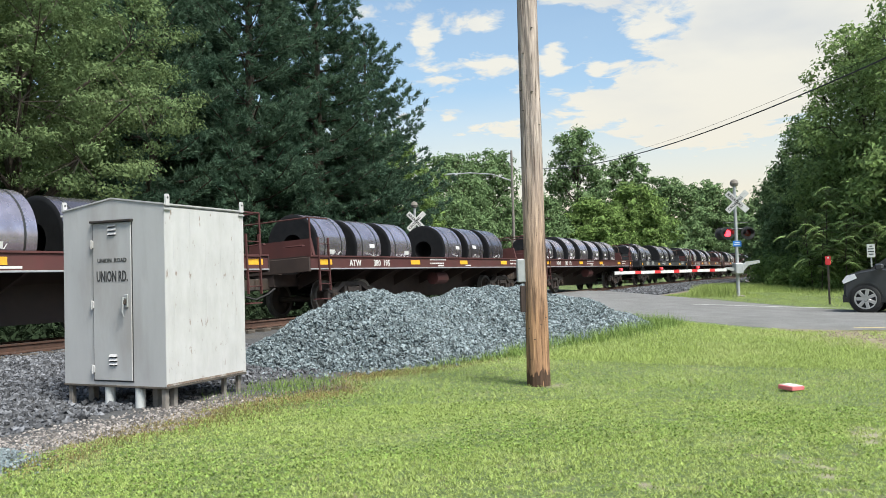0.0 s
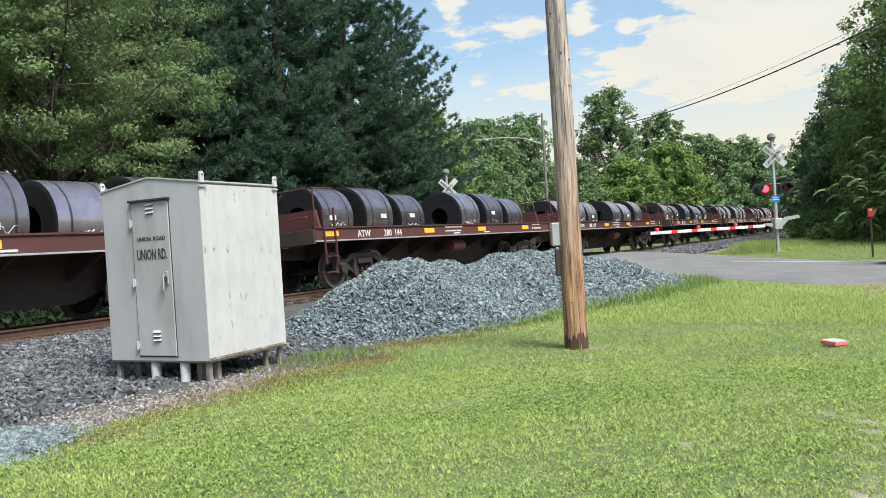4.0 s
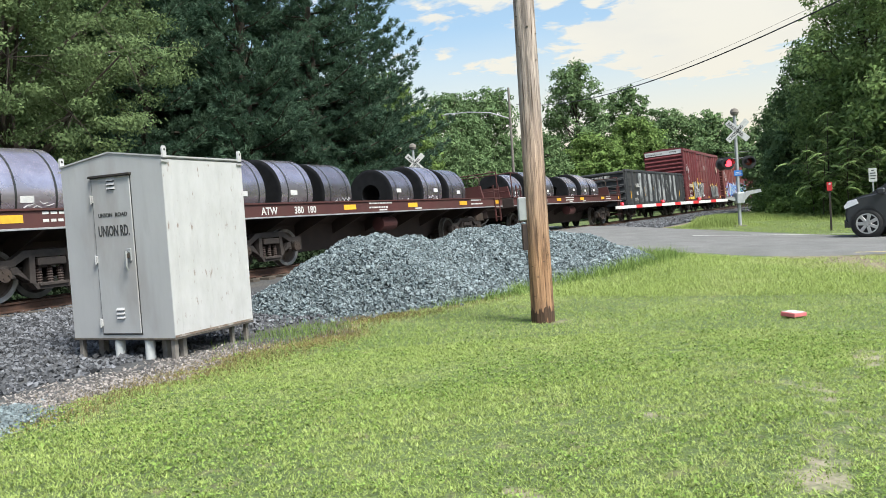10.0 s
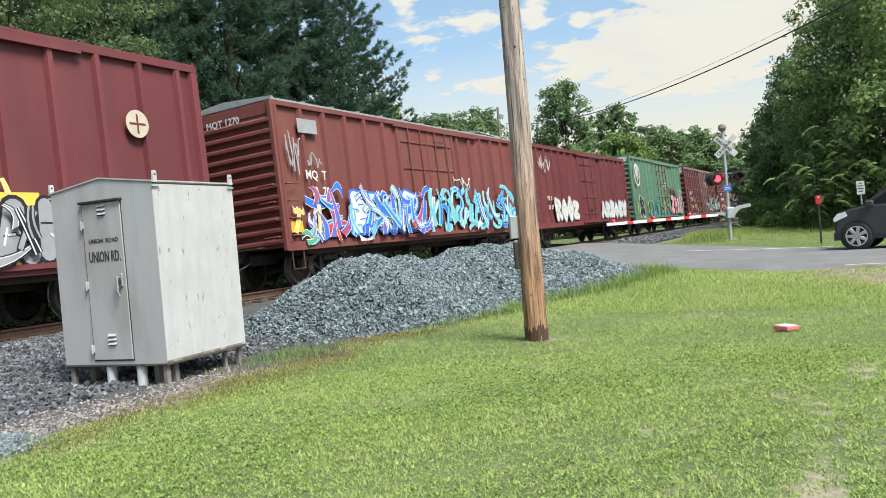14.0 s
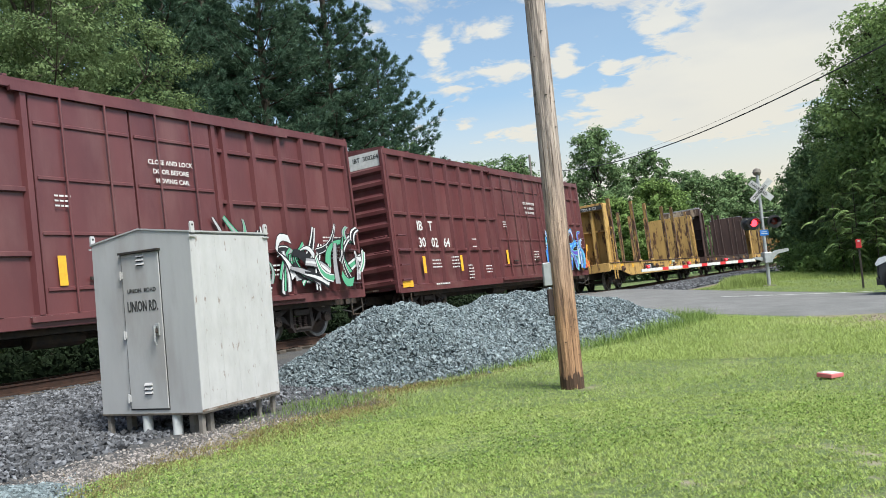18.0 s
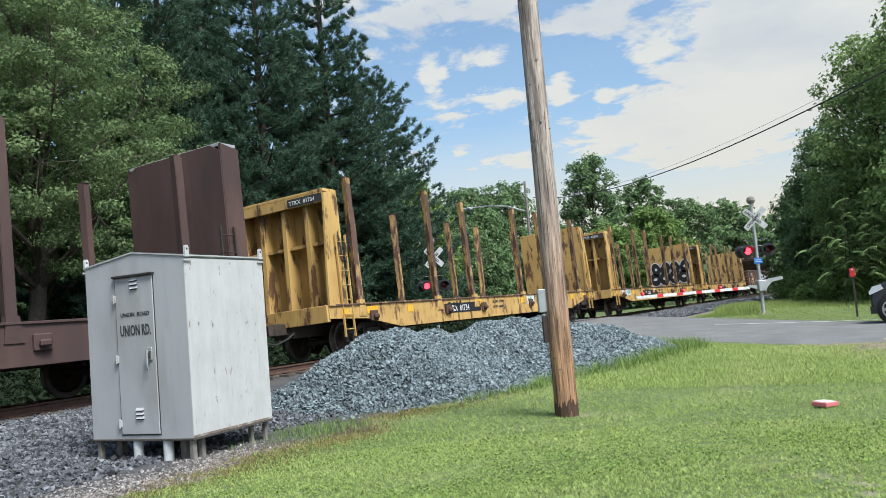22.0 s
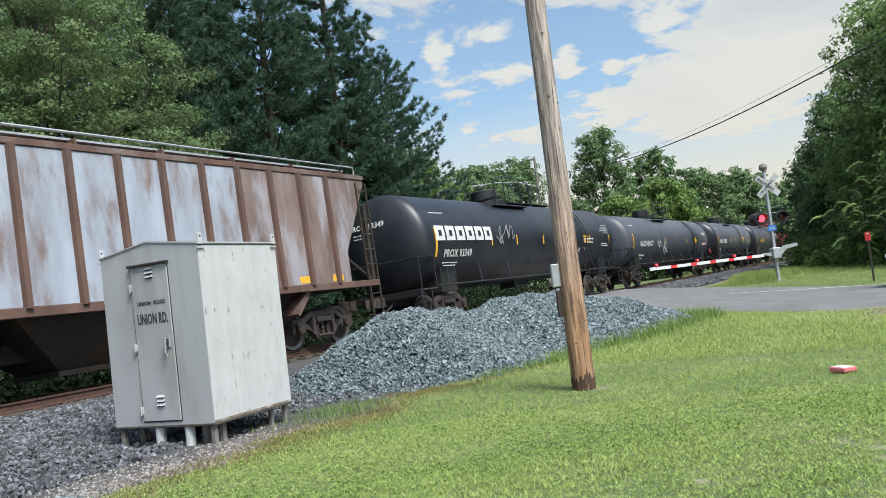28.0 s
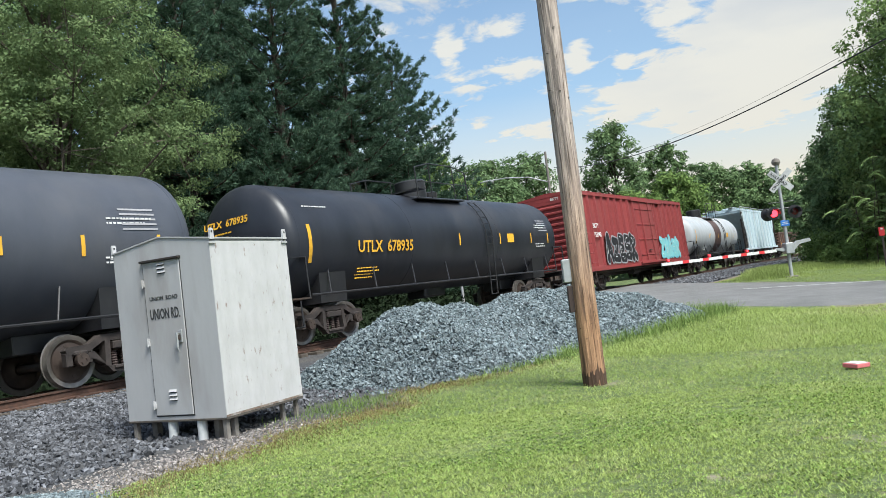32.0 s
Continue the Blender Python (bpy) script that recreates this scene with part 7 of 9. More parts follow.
        tag_scrawl(c, wx + 0.3, wx + 0.8, 0.98, 1.22, y - 0.012, "green", seed + 300)
        tag_scrawl(c, -hl + 6.0, -hl + 6.9, 0.95, 1.24, y - 0.010, "black", seed + 301)
        tag_scrawl(c, hl - 4.6, hl - 3.6, 0.95, 1.24, y - 0.010, "black", seed + 302)
        bars(c, -hl + 13.0, 1.18, y - 0.004, 3, 1.0, 0.05, M_DKTEXT, seed + 303)
        sill_marks(c, [-hl + 1.6, -hl + 7.8, hl - 2.0], 1.05, y, M_WHITE if seed % 2 else M_YEL, 0.5, 0.18)
    lettering(mark, 0.26, M_WHITE if not dark else GRAF["white"], c, side(-4.15 if not dark else -1.95, 0.91, y - 0.008))
    lettering(mark, 0.15, M_WHITE, c, endwall(-0.32, top - (0.76 if dark else 0.25), -hl + (0.30 if dark else 0.345)))
    if not dark:
        part("name_plate", box(B(), -hl + 0.35, -hl + 0.358, -1.38, -0.26, top - 0.29, top - 0.09), M_DKTEXT, c, "black name plate")
    sill_marks(c, [-hl + 0.5, -hl + 3.6, 1.5, hl - 3.2, hl - 1.0], 1.0, y, M_YEL, 0.3, 0.2)
    trucks(c, (-hl + 2.3, hl - 2.3))
    couplers(c, hl)
    return c, hl, y


FLATS = [(335.6, 355.8, 0, "TTJX  81722"), (358.0, 377.75, 1, "JTSX  54837"), (380.2, 400.3, 0, "TTKX  81734"), (403.0, 423.0, 0, "TTJX  82238"), (425.2, 445.6, 0, "TTJX  82230")]
for k, (a, b, dk, mk) in enumerate(FLATS):
    c, hl, y = bulkhead_flat(a, b, dk, mk, 60 + k)
    if k == 3:
        # fat black letters edged in white on the bulkhead's inner face
        for j in range(4):
            for up, wide in ((2.02, 0.36), (2.72, 0.31)):
                for name, dx, grow, colour in (("graffiti_outline", 0.0, 0.07, "white"), ("graffiti_fill", 0.008, 0.0, "black"), ("graffiti_gap", 0.016, -0.22, "white")):
                    bm = lathe(B(), [(0.0, 1.0), (0.006, 1.0)], "x", 18)
                    lean = 0.07 * (1 if up < 2.4 else -1)
                    bmesh.ops.transform(bm, matrix=pose(hl - 0.905 - dx, 1.02 - 0.68 * j + lean, up, 20 * (j % 2) - 10) @ Matrix.Diagonal((1, wide + grow, (0.46 + grow) if grow > -0.1 else 0.10, 1)), verts=bm.verts)
                    part(name, bm, GRAF[colour], c, "%s spray lettering" % colour)
    tag_scrawl(c, -hl + 0.5, -hl + 1.2, 2.2, 3.2, -1.52, "black", 70 + k)

g, hl, y = gondola(447.2, 463.6, "rusty dark gondola car with pale graffiti", M_GONDR, 2.30, 0.95, "CSXT", "70859")
graffiti(g, -hl + 7.6, -hl + 12.6, 1.05, 2.15, y - 0.105, "silver", "white", "cyan", 75, 6)
for k in range(3):
    part("yellow_patch", box(B(), -hl + 1.5 + 0.9 * k, -hl + 2.1 + 0.9 * k, y - 0.008, y - 0.002, 1.05, 1.5 + 0.2 * k), M_YELLOW, g, "worn yellow paint patch")


# ---------------------------------------------------------------- covered hoppers


def hopper(x0, x1, label, material, post_m, h, sill, n_post, marks):
    hl = (x1 - x0) / 2
    c = start_car("covered_hopper", label, "hopper car", x0, x1)
    w = 1.50
    for s in (-1, 1):
        panel = prism(B(), [(-hl + 0.08, h), (hl - 0.08, h), (hl - 0.08, h - 0.12), (hl - 1.15, h - 1.9), (hl - 1.15, sill), (-hl + 1.15, sill), (-hl + 1.15, h - 1.9), (-hl + 0.08, h - 0.12)], "y", s * w - 0.025, s * w + 0.025)
        part("side_sheet", panel, M_HOPB if marks else material, c, "streaked steel side sheet")
        part("side_sill", box(B(), -hl, hl, s * w - 0.07, s * w + 0.05, sill - 0.14, sill + 0.02, 0.01), post_m, c)
        part("top_chord", box(B(), -hl + 0.06, hl - 0.06, s * w - 0.06, s * w + 0.06, h - 0.02, h + 0.10, 0.01), post_m, c)
        part("slope_sheet", prism(B(), [(s * (hl - 0.12), h), (s * (hl - 0.14), h - 0.15), (s * (hl - 3.2), 0.75), (s * (hl - 3.3), 0.8), (s * (hl - 0.5), h)], "y", -w + 0.03, w - 0.03), post_m, c, "sloping end sheet")
        x = s * (hl - 0.02)
        ladder(c, min(x, x - s * 0.42), max(x, x - s * 0.42), 0.5, h - 0.1, -w - 0.03, 9, M_STEEL)
        fr = B()
        for y in (-w + 0.06, w - 0.06):
            box(fr, s * (hl - 0.12) - 0.06, s * (hl - 0.12) + 0.06, y - 0.05, y + 0.05, sill, h - 0.7)
            rod(fr, (s * (hl - 0.12), y, sill), (s * (hl - 1.6), y, sill + 0.9), 0.045)
        part("end_frame", fr, M_STEEL, c, "dark end posts and braces")
        part("end_platform", box(B(), min(s * hl, s * (hl - 1.5)), max(s * hl, s * (hl - 1.5)), -w + 0.1, w - 0.1, sill - 0.1, sill - 0.04), M_STEEL, c)
    post = mesh_of(prism(B(), [(-0.075, 0.0), (-0.05, -0.10), (0.05, -0.10), (0.075, 0.0)], "z", sill, h), "side_post", post_m)
    for k in range(n_post):
        x = -hl + 1.7 + (2 * hl - 3.4) * k / (n_post - 1)
        part("side_post", post, None, c, at=pose(x, -w - 0.02, 0))
        part("side_post", post, None, c, at=pose(x, w + 0.02, 0, 0, 0, 180))
    part("roof", prism(B(), [(-w - 0.02, h + 0.04), (-0.9, h + 0.26), (0.9, h + 0.26), (w + 0.02, h + 0.04)], "x", -hl + 0.32, hl - 0.32), post_m, c, "rusted roof")
    for s in (-1, 1):
        part("running_board", box(B(), -hl + 0.1, hl - 0.1, s * 0.75 - 0.22, s * 0.75 + 0.22, h + 0.34, h + 0.38), M_GALV, c, "roof walkway grating")
        for k in range(9):
            x = -hl + 0.4 + (2 * hl - 0.8) * k / 8
            part("walkway_bracket", box(B(), x - 0.02, x + 0.02, s * 0.75 - 0.2, s * 1.15, h + 0.1, h + 0.34) if s > 0 else box(B(), x - 0.02, x + 0.02, -1.15, -0.55, h + 0.1, h + 0.34), post_m, c)
        part("roof_rail", pipe(B(), [(-hl + 0.35, s * (w - 0.02), h + 0.10), (-hl + 0.35, s * (w - 0.02), h + 0.32), (hl - 0.35, s * (w - 0.02), h + 0.32), (hl - 0.35, s * (w - 0.02), h + 0.10)], 0.018), M_GALV, c)
    for k in range(5):
        x = -hl + 2.2 + (2 * hl - 4.4) * k / 4
        part("hatch", lathe(B(), [(h + 0.25, 0.30), (h + 0.42, 0.32), (h + 0.46, 0.26)], "z", 18), post_m, c, "round roof hatch", at=pose(x, 0, 0))
    for k in range(3):
        x = -hl + 4.3 + (2 * hl - 8.6) * k / 2
        hp = B()
        lo, up = 0.36, sill
        vs = [hp.verts.new(p) for p in ((x - 1.7, -1.35, up), (x + 1.7, -1.35, up), (x + 1.7, 1.35, up), (x - 1.7, 1.35, up), (x - 0.45, -0.6, lo), (x + 0.45, -0.6, lo), (x + 0.45, 0.6, lo), (x - 0.45, 0.6, lo))]
        for f in ((0, 1, 5, 4), (1, 2, 6, 5), (2, 3, 7, 6), (3, 0, 4, 7), (4, 5, 6, 7), (3, 2, 1, 0)):
            hp.faces.new([vs[i] for i in f])
        part("hopper_bay", hp, M_STEEL, c, "funnel-shaped discharge bay")
        part("outlet_gate", box(B(), x - 0.55, x + 0.55, -0.7, 0.7, 0.28, 0.38, 0.01), M_STEEL, c)
    part("centre_sill", box(B(), -hl, hl, -0.25, 0.25, 0.62, 0.95), M_STEEL, c)
    y = -w - 0.03
    if marks:
        for k in range(n_post - 1):
            xa = -hl + 1.7 + (2 * hl - 3.4) * k / (n_post - 1)
            xb = -hl + 1.7 + (2 * hl - 3.4) * (k + 1) / (n_post - 1)
            m = M_HOPB if k < 4 or k > 9 else M_HOPP
            part("side_panel", box(B(), xa + 0.07, xb - 0.07, -w - 0.033, -w - 0.027, sill + 0.03, h - 0.03), m, c, "browned panel" if m is M_HOPB else "bluish grey panel")
            if k < 3:
                part("pale_panel", box(B(), xa + 0.07, xb - 0.07, -w - 0.041, -w - 0.035, 2.45 if k < 2 else 1.9, 3.10), M_CREAM, c, "cream lettering panel")
        lettering("C   SX   T", 0.40, M_DKTEXT, c, side(-hl + 2.1, 2.65, y - 0.13))
        lettering("2510", 0.30, M_DKTEXT, c, side(-hl + 3.6, 2.1, y - 0.13))
        dia = prism(B(), [(-0.2, 0), (0, -0.26), (0.2, 0), (0, 0.26)], "y", -0.004, 0)
        part("diamond_plate", dia, M_DKTEXT, c, "small black diamond plate", at=pose(-hl + 10.37, y - 0.015, 1.85))
        sill_marks(c, [-hl + 8.2, -hl + 11.2, -hl + 13.2, -hl + 14.4], sill + 0.06, y, M_YEL, 0.42, 0.16)
    trucks(c, (-hl + 1.95, hl - 1.95))
    couplers(c, hl)
    return c, hl, y


hopper(464.9, 481.2, "rusted grey covered hopper with streaked side panels", M_HOPP, M_HOPRUST, 4.10, 1.42, 14, True)


# ---------------------------------------------------------------- tank cars
NAME_X = -0.4


def tank_car(x0, x1, label, shell_m, r, zc, band, logo, number, num_m, num_x, long_dome=True, slope_ends=0.52, dark_end=0.0):
    hl = (x1 - x0) / 2
    c = start_car("tank_car", label, "tank car", x0, x1)
    t = hl - 0.14
    prof = [(-t + 0.001, 0.02)]
    for k in range(1, 9):
        a = math.pi / 2 * k / 8
        prof.append((-t + slope_ends * (1 - math.cos(a)), r * math.sin(a)))
    prof += [(u, r) for u in np.linspace(-t + slope_ends + 0.3, t - slope_ends - 0.3, 7)]
    for k in range(8, 0, -1):
        a = math.pi / 2 * k / 8
        prof.append((t - slope_ends * (1 - math.cos(a)), r * math.sin(a)))
    prof.append((t - 0.001, 0.02))
    if dark_end:
        prof[9:9] = [(-t + dark_end, r), (-t + dark_end + 0.005, r)]
    shell = lathe(B(), prof, "x", 56)
    for f in shell.faces:
        if f.calc_center_median().x < -t + dark_end:
            f.material_index = 1
    part("tank_shell", mesh_of(shell, "tank_shell", [shell_m, M_TANK], True), None, c, "smooth cylindrical tank", at=pose(0, 0, zc))
    for u in (-t + slope_ends + 0.05, -t * 0.33, t * 0.33, t - slope_ends - 0.05):
        part("weld_seam", lathe(B(), [(u - 0.012, r), (u - 0.01, r + 0.005), (u + 0.01, r + 0.005), (u + 0.012, r)], "x", 56, True), shell_m, c, at=pose(0, 0, zc), smooth=True)
    if band:
        part("painted_band", lathe(B(), [(band[0], r + 0.001), (band[0], r + 0.004), (band[1], r + 0.004), (band[1], r + 0.001)], "x", 56, True), band[2], c, "contrasting painted band", at=pose(0, 0, zc), smooth=True)
    # saddles, stub sills and side rails
    for s in (-1, 1):
        x = s * (hl - 2.0)
        sad = prism(B(), [(-1.2, 0.92), (1.2, 0.92), (1.25, zc - r * 0.55), (0.9, zc - r * 0.80), (-0.9, zc - r * 0.80), (-1.25, zc - r * 0.55)], "x", x - 0.5, x + 0.5)
        part("saddle", sad, M_BLACK, c, "tank saddle")
        part("stub_sill", box(B(), min(s * (hl - 3.6), s * hl), max(s * (hl - 3.6), s * hl), -0.35, 0.35, 0.68, 1.02, 0.02), M_BLACK, c)
        part("end_sill", box(B(), s * hl - 0.06, s * hl + 0.05, -1.45, 1.45, 0.88, 1.08, 0.01), M_BLACK, c)
        part("end_platform", box(B(), min(s * hl, s * (hl - 0.9)), max(s * hl, s * (hl - 0.9)), -1.45, 1.45, 1.04, 1.08), M_STEEL, c)
        rl = B()
        pipe(rl, [(s * hl, -1.45, 1.05), (s * hl, -1.45, 2.0), (s * (hl - 0.85), -1.45, 2.0), (s * (hl - 0.85), -1.45, 1.05)], 0.02)
        pipe(rl, [(s * hl, 1.45, 1.05), (s * hl, 1.45, 2.0), (s * hl, -1.45, 2.0)], 0.02)
        part("end_railing", rl, M_BLACK, c, "black end railing")
        part("step", pipe(B(), [(s * (hl - 0.1), -1.45, 1.0), (s * (hl - 0.1), -1.45, 0.42), (s * (hl - 0.5), -1.45, 0.42), (s * (hl - 0.5), -1.45, 1.0)], 0.018), M_BLACK, c)
        for y in (-1.46,):
            part("side_rail", pipe(B(), [(-hl + 0.9, s * 1.46, 1.12), (hl - 0.9, s * 1.46, 1.12)], 0.028), M_BLACK, c, "long side handrail")
    for k in range(8):
        x = -hl + 1.6 + (2 * hl - 3.2) * k / 7
        part("rail_bracket", rod(B(), (x, -1.46, 1.12), (x + 0.25, -1.25, zc - r * 0.45), 0.02, 6), M_BLACK, c)
    # top platform, dome and railings
    zt = zc + r
    ox, lx = (-1.4, 4.2) if long_dome else (0.0, 1.62)
    top_at = pose(ox, 0, 0)
    pl = B()
    for s in (-1, 1):
        box(pl, -1.4, 1.4, s * 0.95 - 0.17, s * 0.95 + 0.17, zt - 0.30, zt - 0.275)
    box(pl, -1.4, -1.0, -1.2, 1.2, zt - 0.02, zt + 0.02)
    part("top_platform", pl, M_BLACK, c, "grated top platform", at=top_at)
    part("dome", lathe(B(), [(zt - 0.1, 0.50), (zt + 0.46, 0.50), (zt + 0.50, 0.46), (zt + 0.53, 0.2)], "z", 28), M_BLACK, c, "round valve housing", at=top_at, smooth=True)
    part("manway", lathe(B(), [(zt - 0.05, 0.28), (zt + 0.16, 0.30), (zt + 0.20, 0.22)], "z", 20), M_BLACK, c, at=pose(ox + 1.05, 0, 0))
    for s in (-1, 1):
        rail = B()
        y = s * 1.2
        pipe(rail, [(-1.5, y, zt - 0.28), (-1.5, y, zt + 0.62), (-0.7, y, zt + 0.78), (0.7, y, zt + 0.78), (1.5, y, zt + 0.62), (1.5, y, zt - 0.28)], 0.02)
        pipe(rail, [(-1.5, y, zt + 0.2), (1.5, y, zt + 0.2)], 0.016)
        for x in (-0.7, 0.7):
            pipe(rail, [(x, y, zt - 0.28), (x, y, zt + 0.78)], 0.018)
        part("top_railing", rail, M_BLACK, c, "thin black safety railing", at=top_at)
    if long_dome:
        part("roof_walkway", box(B(), 0.1, 4.4, -0.3, 0.3, zt + 0.06, zt + 0.10), M_BLACK, c, "long grated walkway")
        hr = B()
        for x in np.linspace(0.2, 4.3, 5):
            pipe(hr, [(x, -0.32, zt + 0.08), (x, -0.32, zt + 0.75)], 0.016)
        pipe(hr, [(0.2, -0.32, zt + 0.75), (4.3, -0.32, zt + 0.75)], 0.018)
        part("walkway_railing", hr, M_BLACK, c)
    lad = B()
    pts = [(lx + dx, -r * math.sin(a) - 0.09 * math.sin(a), zc + r * math.cos(a) + 0.09 * math.cos(a)) for dx in (0.0,) for a in np.linspace(0.75, 1.75, 8)]
    low = (lx, -1.46, 0.55)
    for dx in (0.0, 0.42):
        pipe(lad, [(p[0] + dx, p[1], p[2]) for p in pts] + [(low[0] + dx, low[1], low[2])], 0.02)
    path = pts + [(lx, -1.5, zc - r * 0.45), (lx, -1.48, 1.0), low]
    for p in path:
        pipe(lad, [p, (p[0] + 0.42, p[1], p[2])], 0.014)
    part("side_ladder", lad, M_BLACK, c, "curved black side ladder")
    # writing lies on the bulge of the shell
    def on(z):
        return -math.sqrt(max(0.01, r * r - (z - zc) ** 2)) - 0.012
    def tilt(z):
        return math.degrees(math.asin(max(-0.95, min(0.95, (z - zc) / r))))
    def put(body, size, x, z, m):
        lettering(body, size, m, c, pose(x, on(z + size * 0.35), z, 90 - tilt(z + size * 0.35)))
    if number:
        put(number, 0.33 if logo else 0.42, num_x, zc - (0.62 if logo else 0.40), num_m)
        lettering(number, 0.24, num_m, c, pose(-t + 0.03, 0.95, zc + 0.55, 90 - 12, 0, -90))
        bars(c, 0, 0, 0, 2, 0.8, 0.06, num_m, int(x0)).matrix_basis = pose(-t + 0.02, 0.8, zc + 0.38, 0, 0, -90)
    if logo:
        for k in range(6):
            a = num_x + NAME_X + 0.64 * k
            q = B()
            z0, z1 = zc - 0.12, zc + 0.34
            for za, zb in ((z0, (z0 + z1) / 2), ((z0 + z1) / 2, z1)):
                q.faces.new([q.verts.new((x, on(zz) - 0.004, zz)) for x, zz in ((a, za), (a + 0.54, za), (a + 0.54, zb), (a, zb))])
            part("name_block", q, M_WHITE, c, "white block of a painted name")
            q = B()
            z0, z1 = zc + 0.02, zc + 0.20
            q.faces.new([q.verts.new((x, on(zz) - 0.009, zz)) for x, zz in ((a + 0.18, z0), (a + 0.37, z0), (a + 0.37, z1), (a + 0.18, z1))])
            part("name_gap", q, M_TANK, c)
    for k, (x, z) in enumerate(((num_x + 0.1, zc - 0.80), (num_x + 0.1, zc - 0.95), (t - 2.2, zc + 0.35), (t - 2.3, zc - 0.35), (-t + 1.0, zc + 0.75))):
        bars(c, x, z, on(z) + 0.0, 2, 0.95, 0.05, M_WHITE if num_m is M_WHITE or k > 1 else num_m, k + int(x0))
    for x in (-t + 0.87, -t + 4.6, -2.46, -0.02, 2.72, 5.2, t - 1.2):
        if number and num_x - 0.3 < x < num_x + 0.28 * len(number) and not logo:
            continue
        z = zc - 0.15
        tall = x < -t + 2
        strip = B()
        for j in range(5 if tall else 2):
            za, zb = z - 0.45 + 0.18 * j, z - 0.45 + 0.18 * (j + 1)
            za, zb = (za, zb) if tall else (za + 0.3, zb + 0.3)
            wd = 0.12 if tall else 0.075
            q = [strip.verts.new((x + e, on(zz), zz)) for e, zz in ((0, za), (wd, za), (wd, zb), (0, zb))]
            strip.faces.new(q)
        part("reflector", strip, M_YEL, c, "tall yellow reflective strip")
    if num_m:
        q = B()
        za, zb = zc - 0.25, zc + 0.05
        q.faces.new([q.verts.new((x, on(zz), zz)) for x, zz in ((t - 4.6, za), (t - 4.1, za), (t - 4.1, zb), (t - 4.6, zb))])
        part("yellow_panel", q, M_YEL, c, "yellow notice panel")
        q = B()
        za, zb = zc + 0.15, zc + 0.62
        for j in range(5):
            a, b = za + (zb - za) * j / 5, za + (zb - za) * (j + 0.38) / 5
            q.faces.new([q.verts.new((x, on(zz), zz)) for x, zz in ((t - 1.9, a), (t - 1.15, a), (t - 1.15, b), (t - 1.9, b))])
        part("data_plate", q, GRAF["silver"], c, "white data table")
    part("outlet_skid", box(B(), -0.6, 0.6, -0.35, 0.35, zc - r - 0.22, zc - r + 0.1, 0.05), M_BLACK, c)
    trucks(c, (-hl + 2.0, hl - 2.0))
    couplers(c, hl)
    return c, hl, on, zc


c, hl, on, zc = tank_car(483.4, 501.8, "long black pressure tank car with white painted name", M_TANK, 1.54, 2.58, None, True, "PROX 93349", M_WHITE, -7.74)
tag_scrawl(c, -4.1, -2.6, 2.2, 3.0, on(2.6) - 0.02, "silver", 81)
tag_scrawl(c, 2.1, 3.2, 1.9, 2.3, on(2.0) - 0.02, "yellow", 82)
tag_scrawl(c, 3.6, 4.8, 1.9, 2.3, on(2.0) - 0.02, "silver", 83)
bars(c, 4.4, 2.45, on(2.4) - 0.004, 2, 1.3, 0.09, M_WHITE, 84)
c, hl, on, zc = tank_car(503.5, 523.2, "long grey-black tank car with pale graffiti", M_TANKG, 1.50, 2.45, (4.6, 6.4, M_TANK), False, "NATX 401027", M_WHITE, -7.7)
tag_scrawl(c, -4.0, -2.2, 1.5, 2.5, on(2.1) - 0.02, "white", 85)
for a, b, z0, z1 in ((7.3, 7.95, 2.02, 2.16), (8.05, 8.5, 2.06, 2.18)):
    q = B()
    q.faces.new([q.verts.new((x, on(z) - 0.004, z)) for x, z in ((a, z0), (b, z0), (b, z1), (a, z1))])
    part("pink_label", q, GRAF["pink"], c, "pink and white warning label")
part("placard", prism(B(), [(-0.17, 0), (0, -0.17), (0.17, 0), (0, 0.17)], "y", -0.006, 0), GRAF["red"], c, "red diamond placard", at=pose(hl - 0.45, -1.48, 1.55))
tank_car(525.4, 541.6, "grey-black tank car with a black end", M_TANKG, 1.50, 2.47, None, False, "GBRX  705880", M_WHITE, -6.7, False, dark_end=0.54)
tank_car(543.5, 559.6, "black tank car with yellow numbers", M_TANK, 1.50, 2.47, None, False, "UTLX  678935", M_YEL, -5.2, False)

c, hl, y = boxcar(562.3, 579.1, "bright red boxcar with dark graffiti low down", M_BRIGHT, M_BRIGHT, 4.45, 0.98, (7.4, 10.6), "", 0.92, "single")
graffiti(c, -hl + 2.2, -hl + 6.6, 1.05, 2.5, y - 0.05, "black", "silver", "white", 91, 5)
graffiti(c, -hl + 10.9, -hl + 14.8, 1.05, 2.3, y - 0.05, "teal", "cyan", "white", 92, 5)
lettering("BKTY  153048", 0.16, M_WHITE, c, endwall(-0.2, 4.18, -hl - 0.02))
lettering("BKTY", 0.30, M_WHITE, c, side(-hl + 1.0, 2.75, y - 0.05))
lettering("153048", 0.30, M_WHITE, c, side(-hl + 1.0, 2.35, y - 0.05))
tank_car(581.0, 596.2, "white tank car with a dark brown centre band", M_WTANK, 1.45, 2.45, (-1.0, 1.0, M_DKBR), False, "", M_WHITE, -4.3, False)
hopper(598.0, 614.2, "pale blue covered hopper", M_PALE, M_PALE, 4.35, 1.2, 9, False)
gondola(616.0, 631.5, "far dark gondola car", M_GONDR, 2.4, 0.95, "", "")


# ---------------------------------------------------------------- plants
def unit(v):
    return v / (np.linalg.norm(v, axis=-1, keepdims=True) + 1e-9)


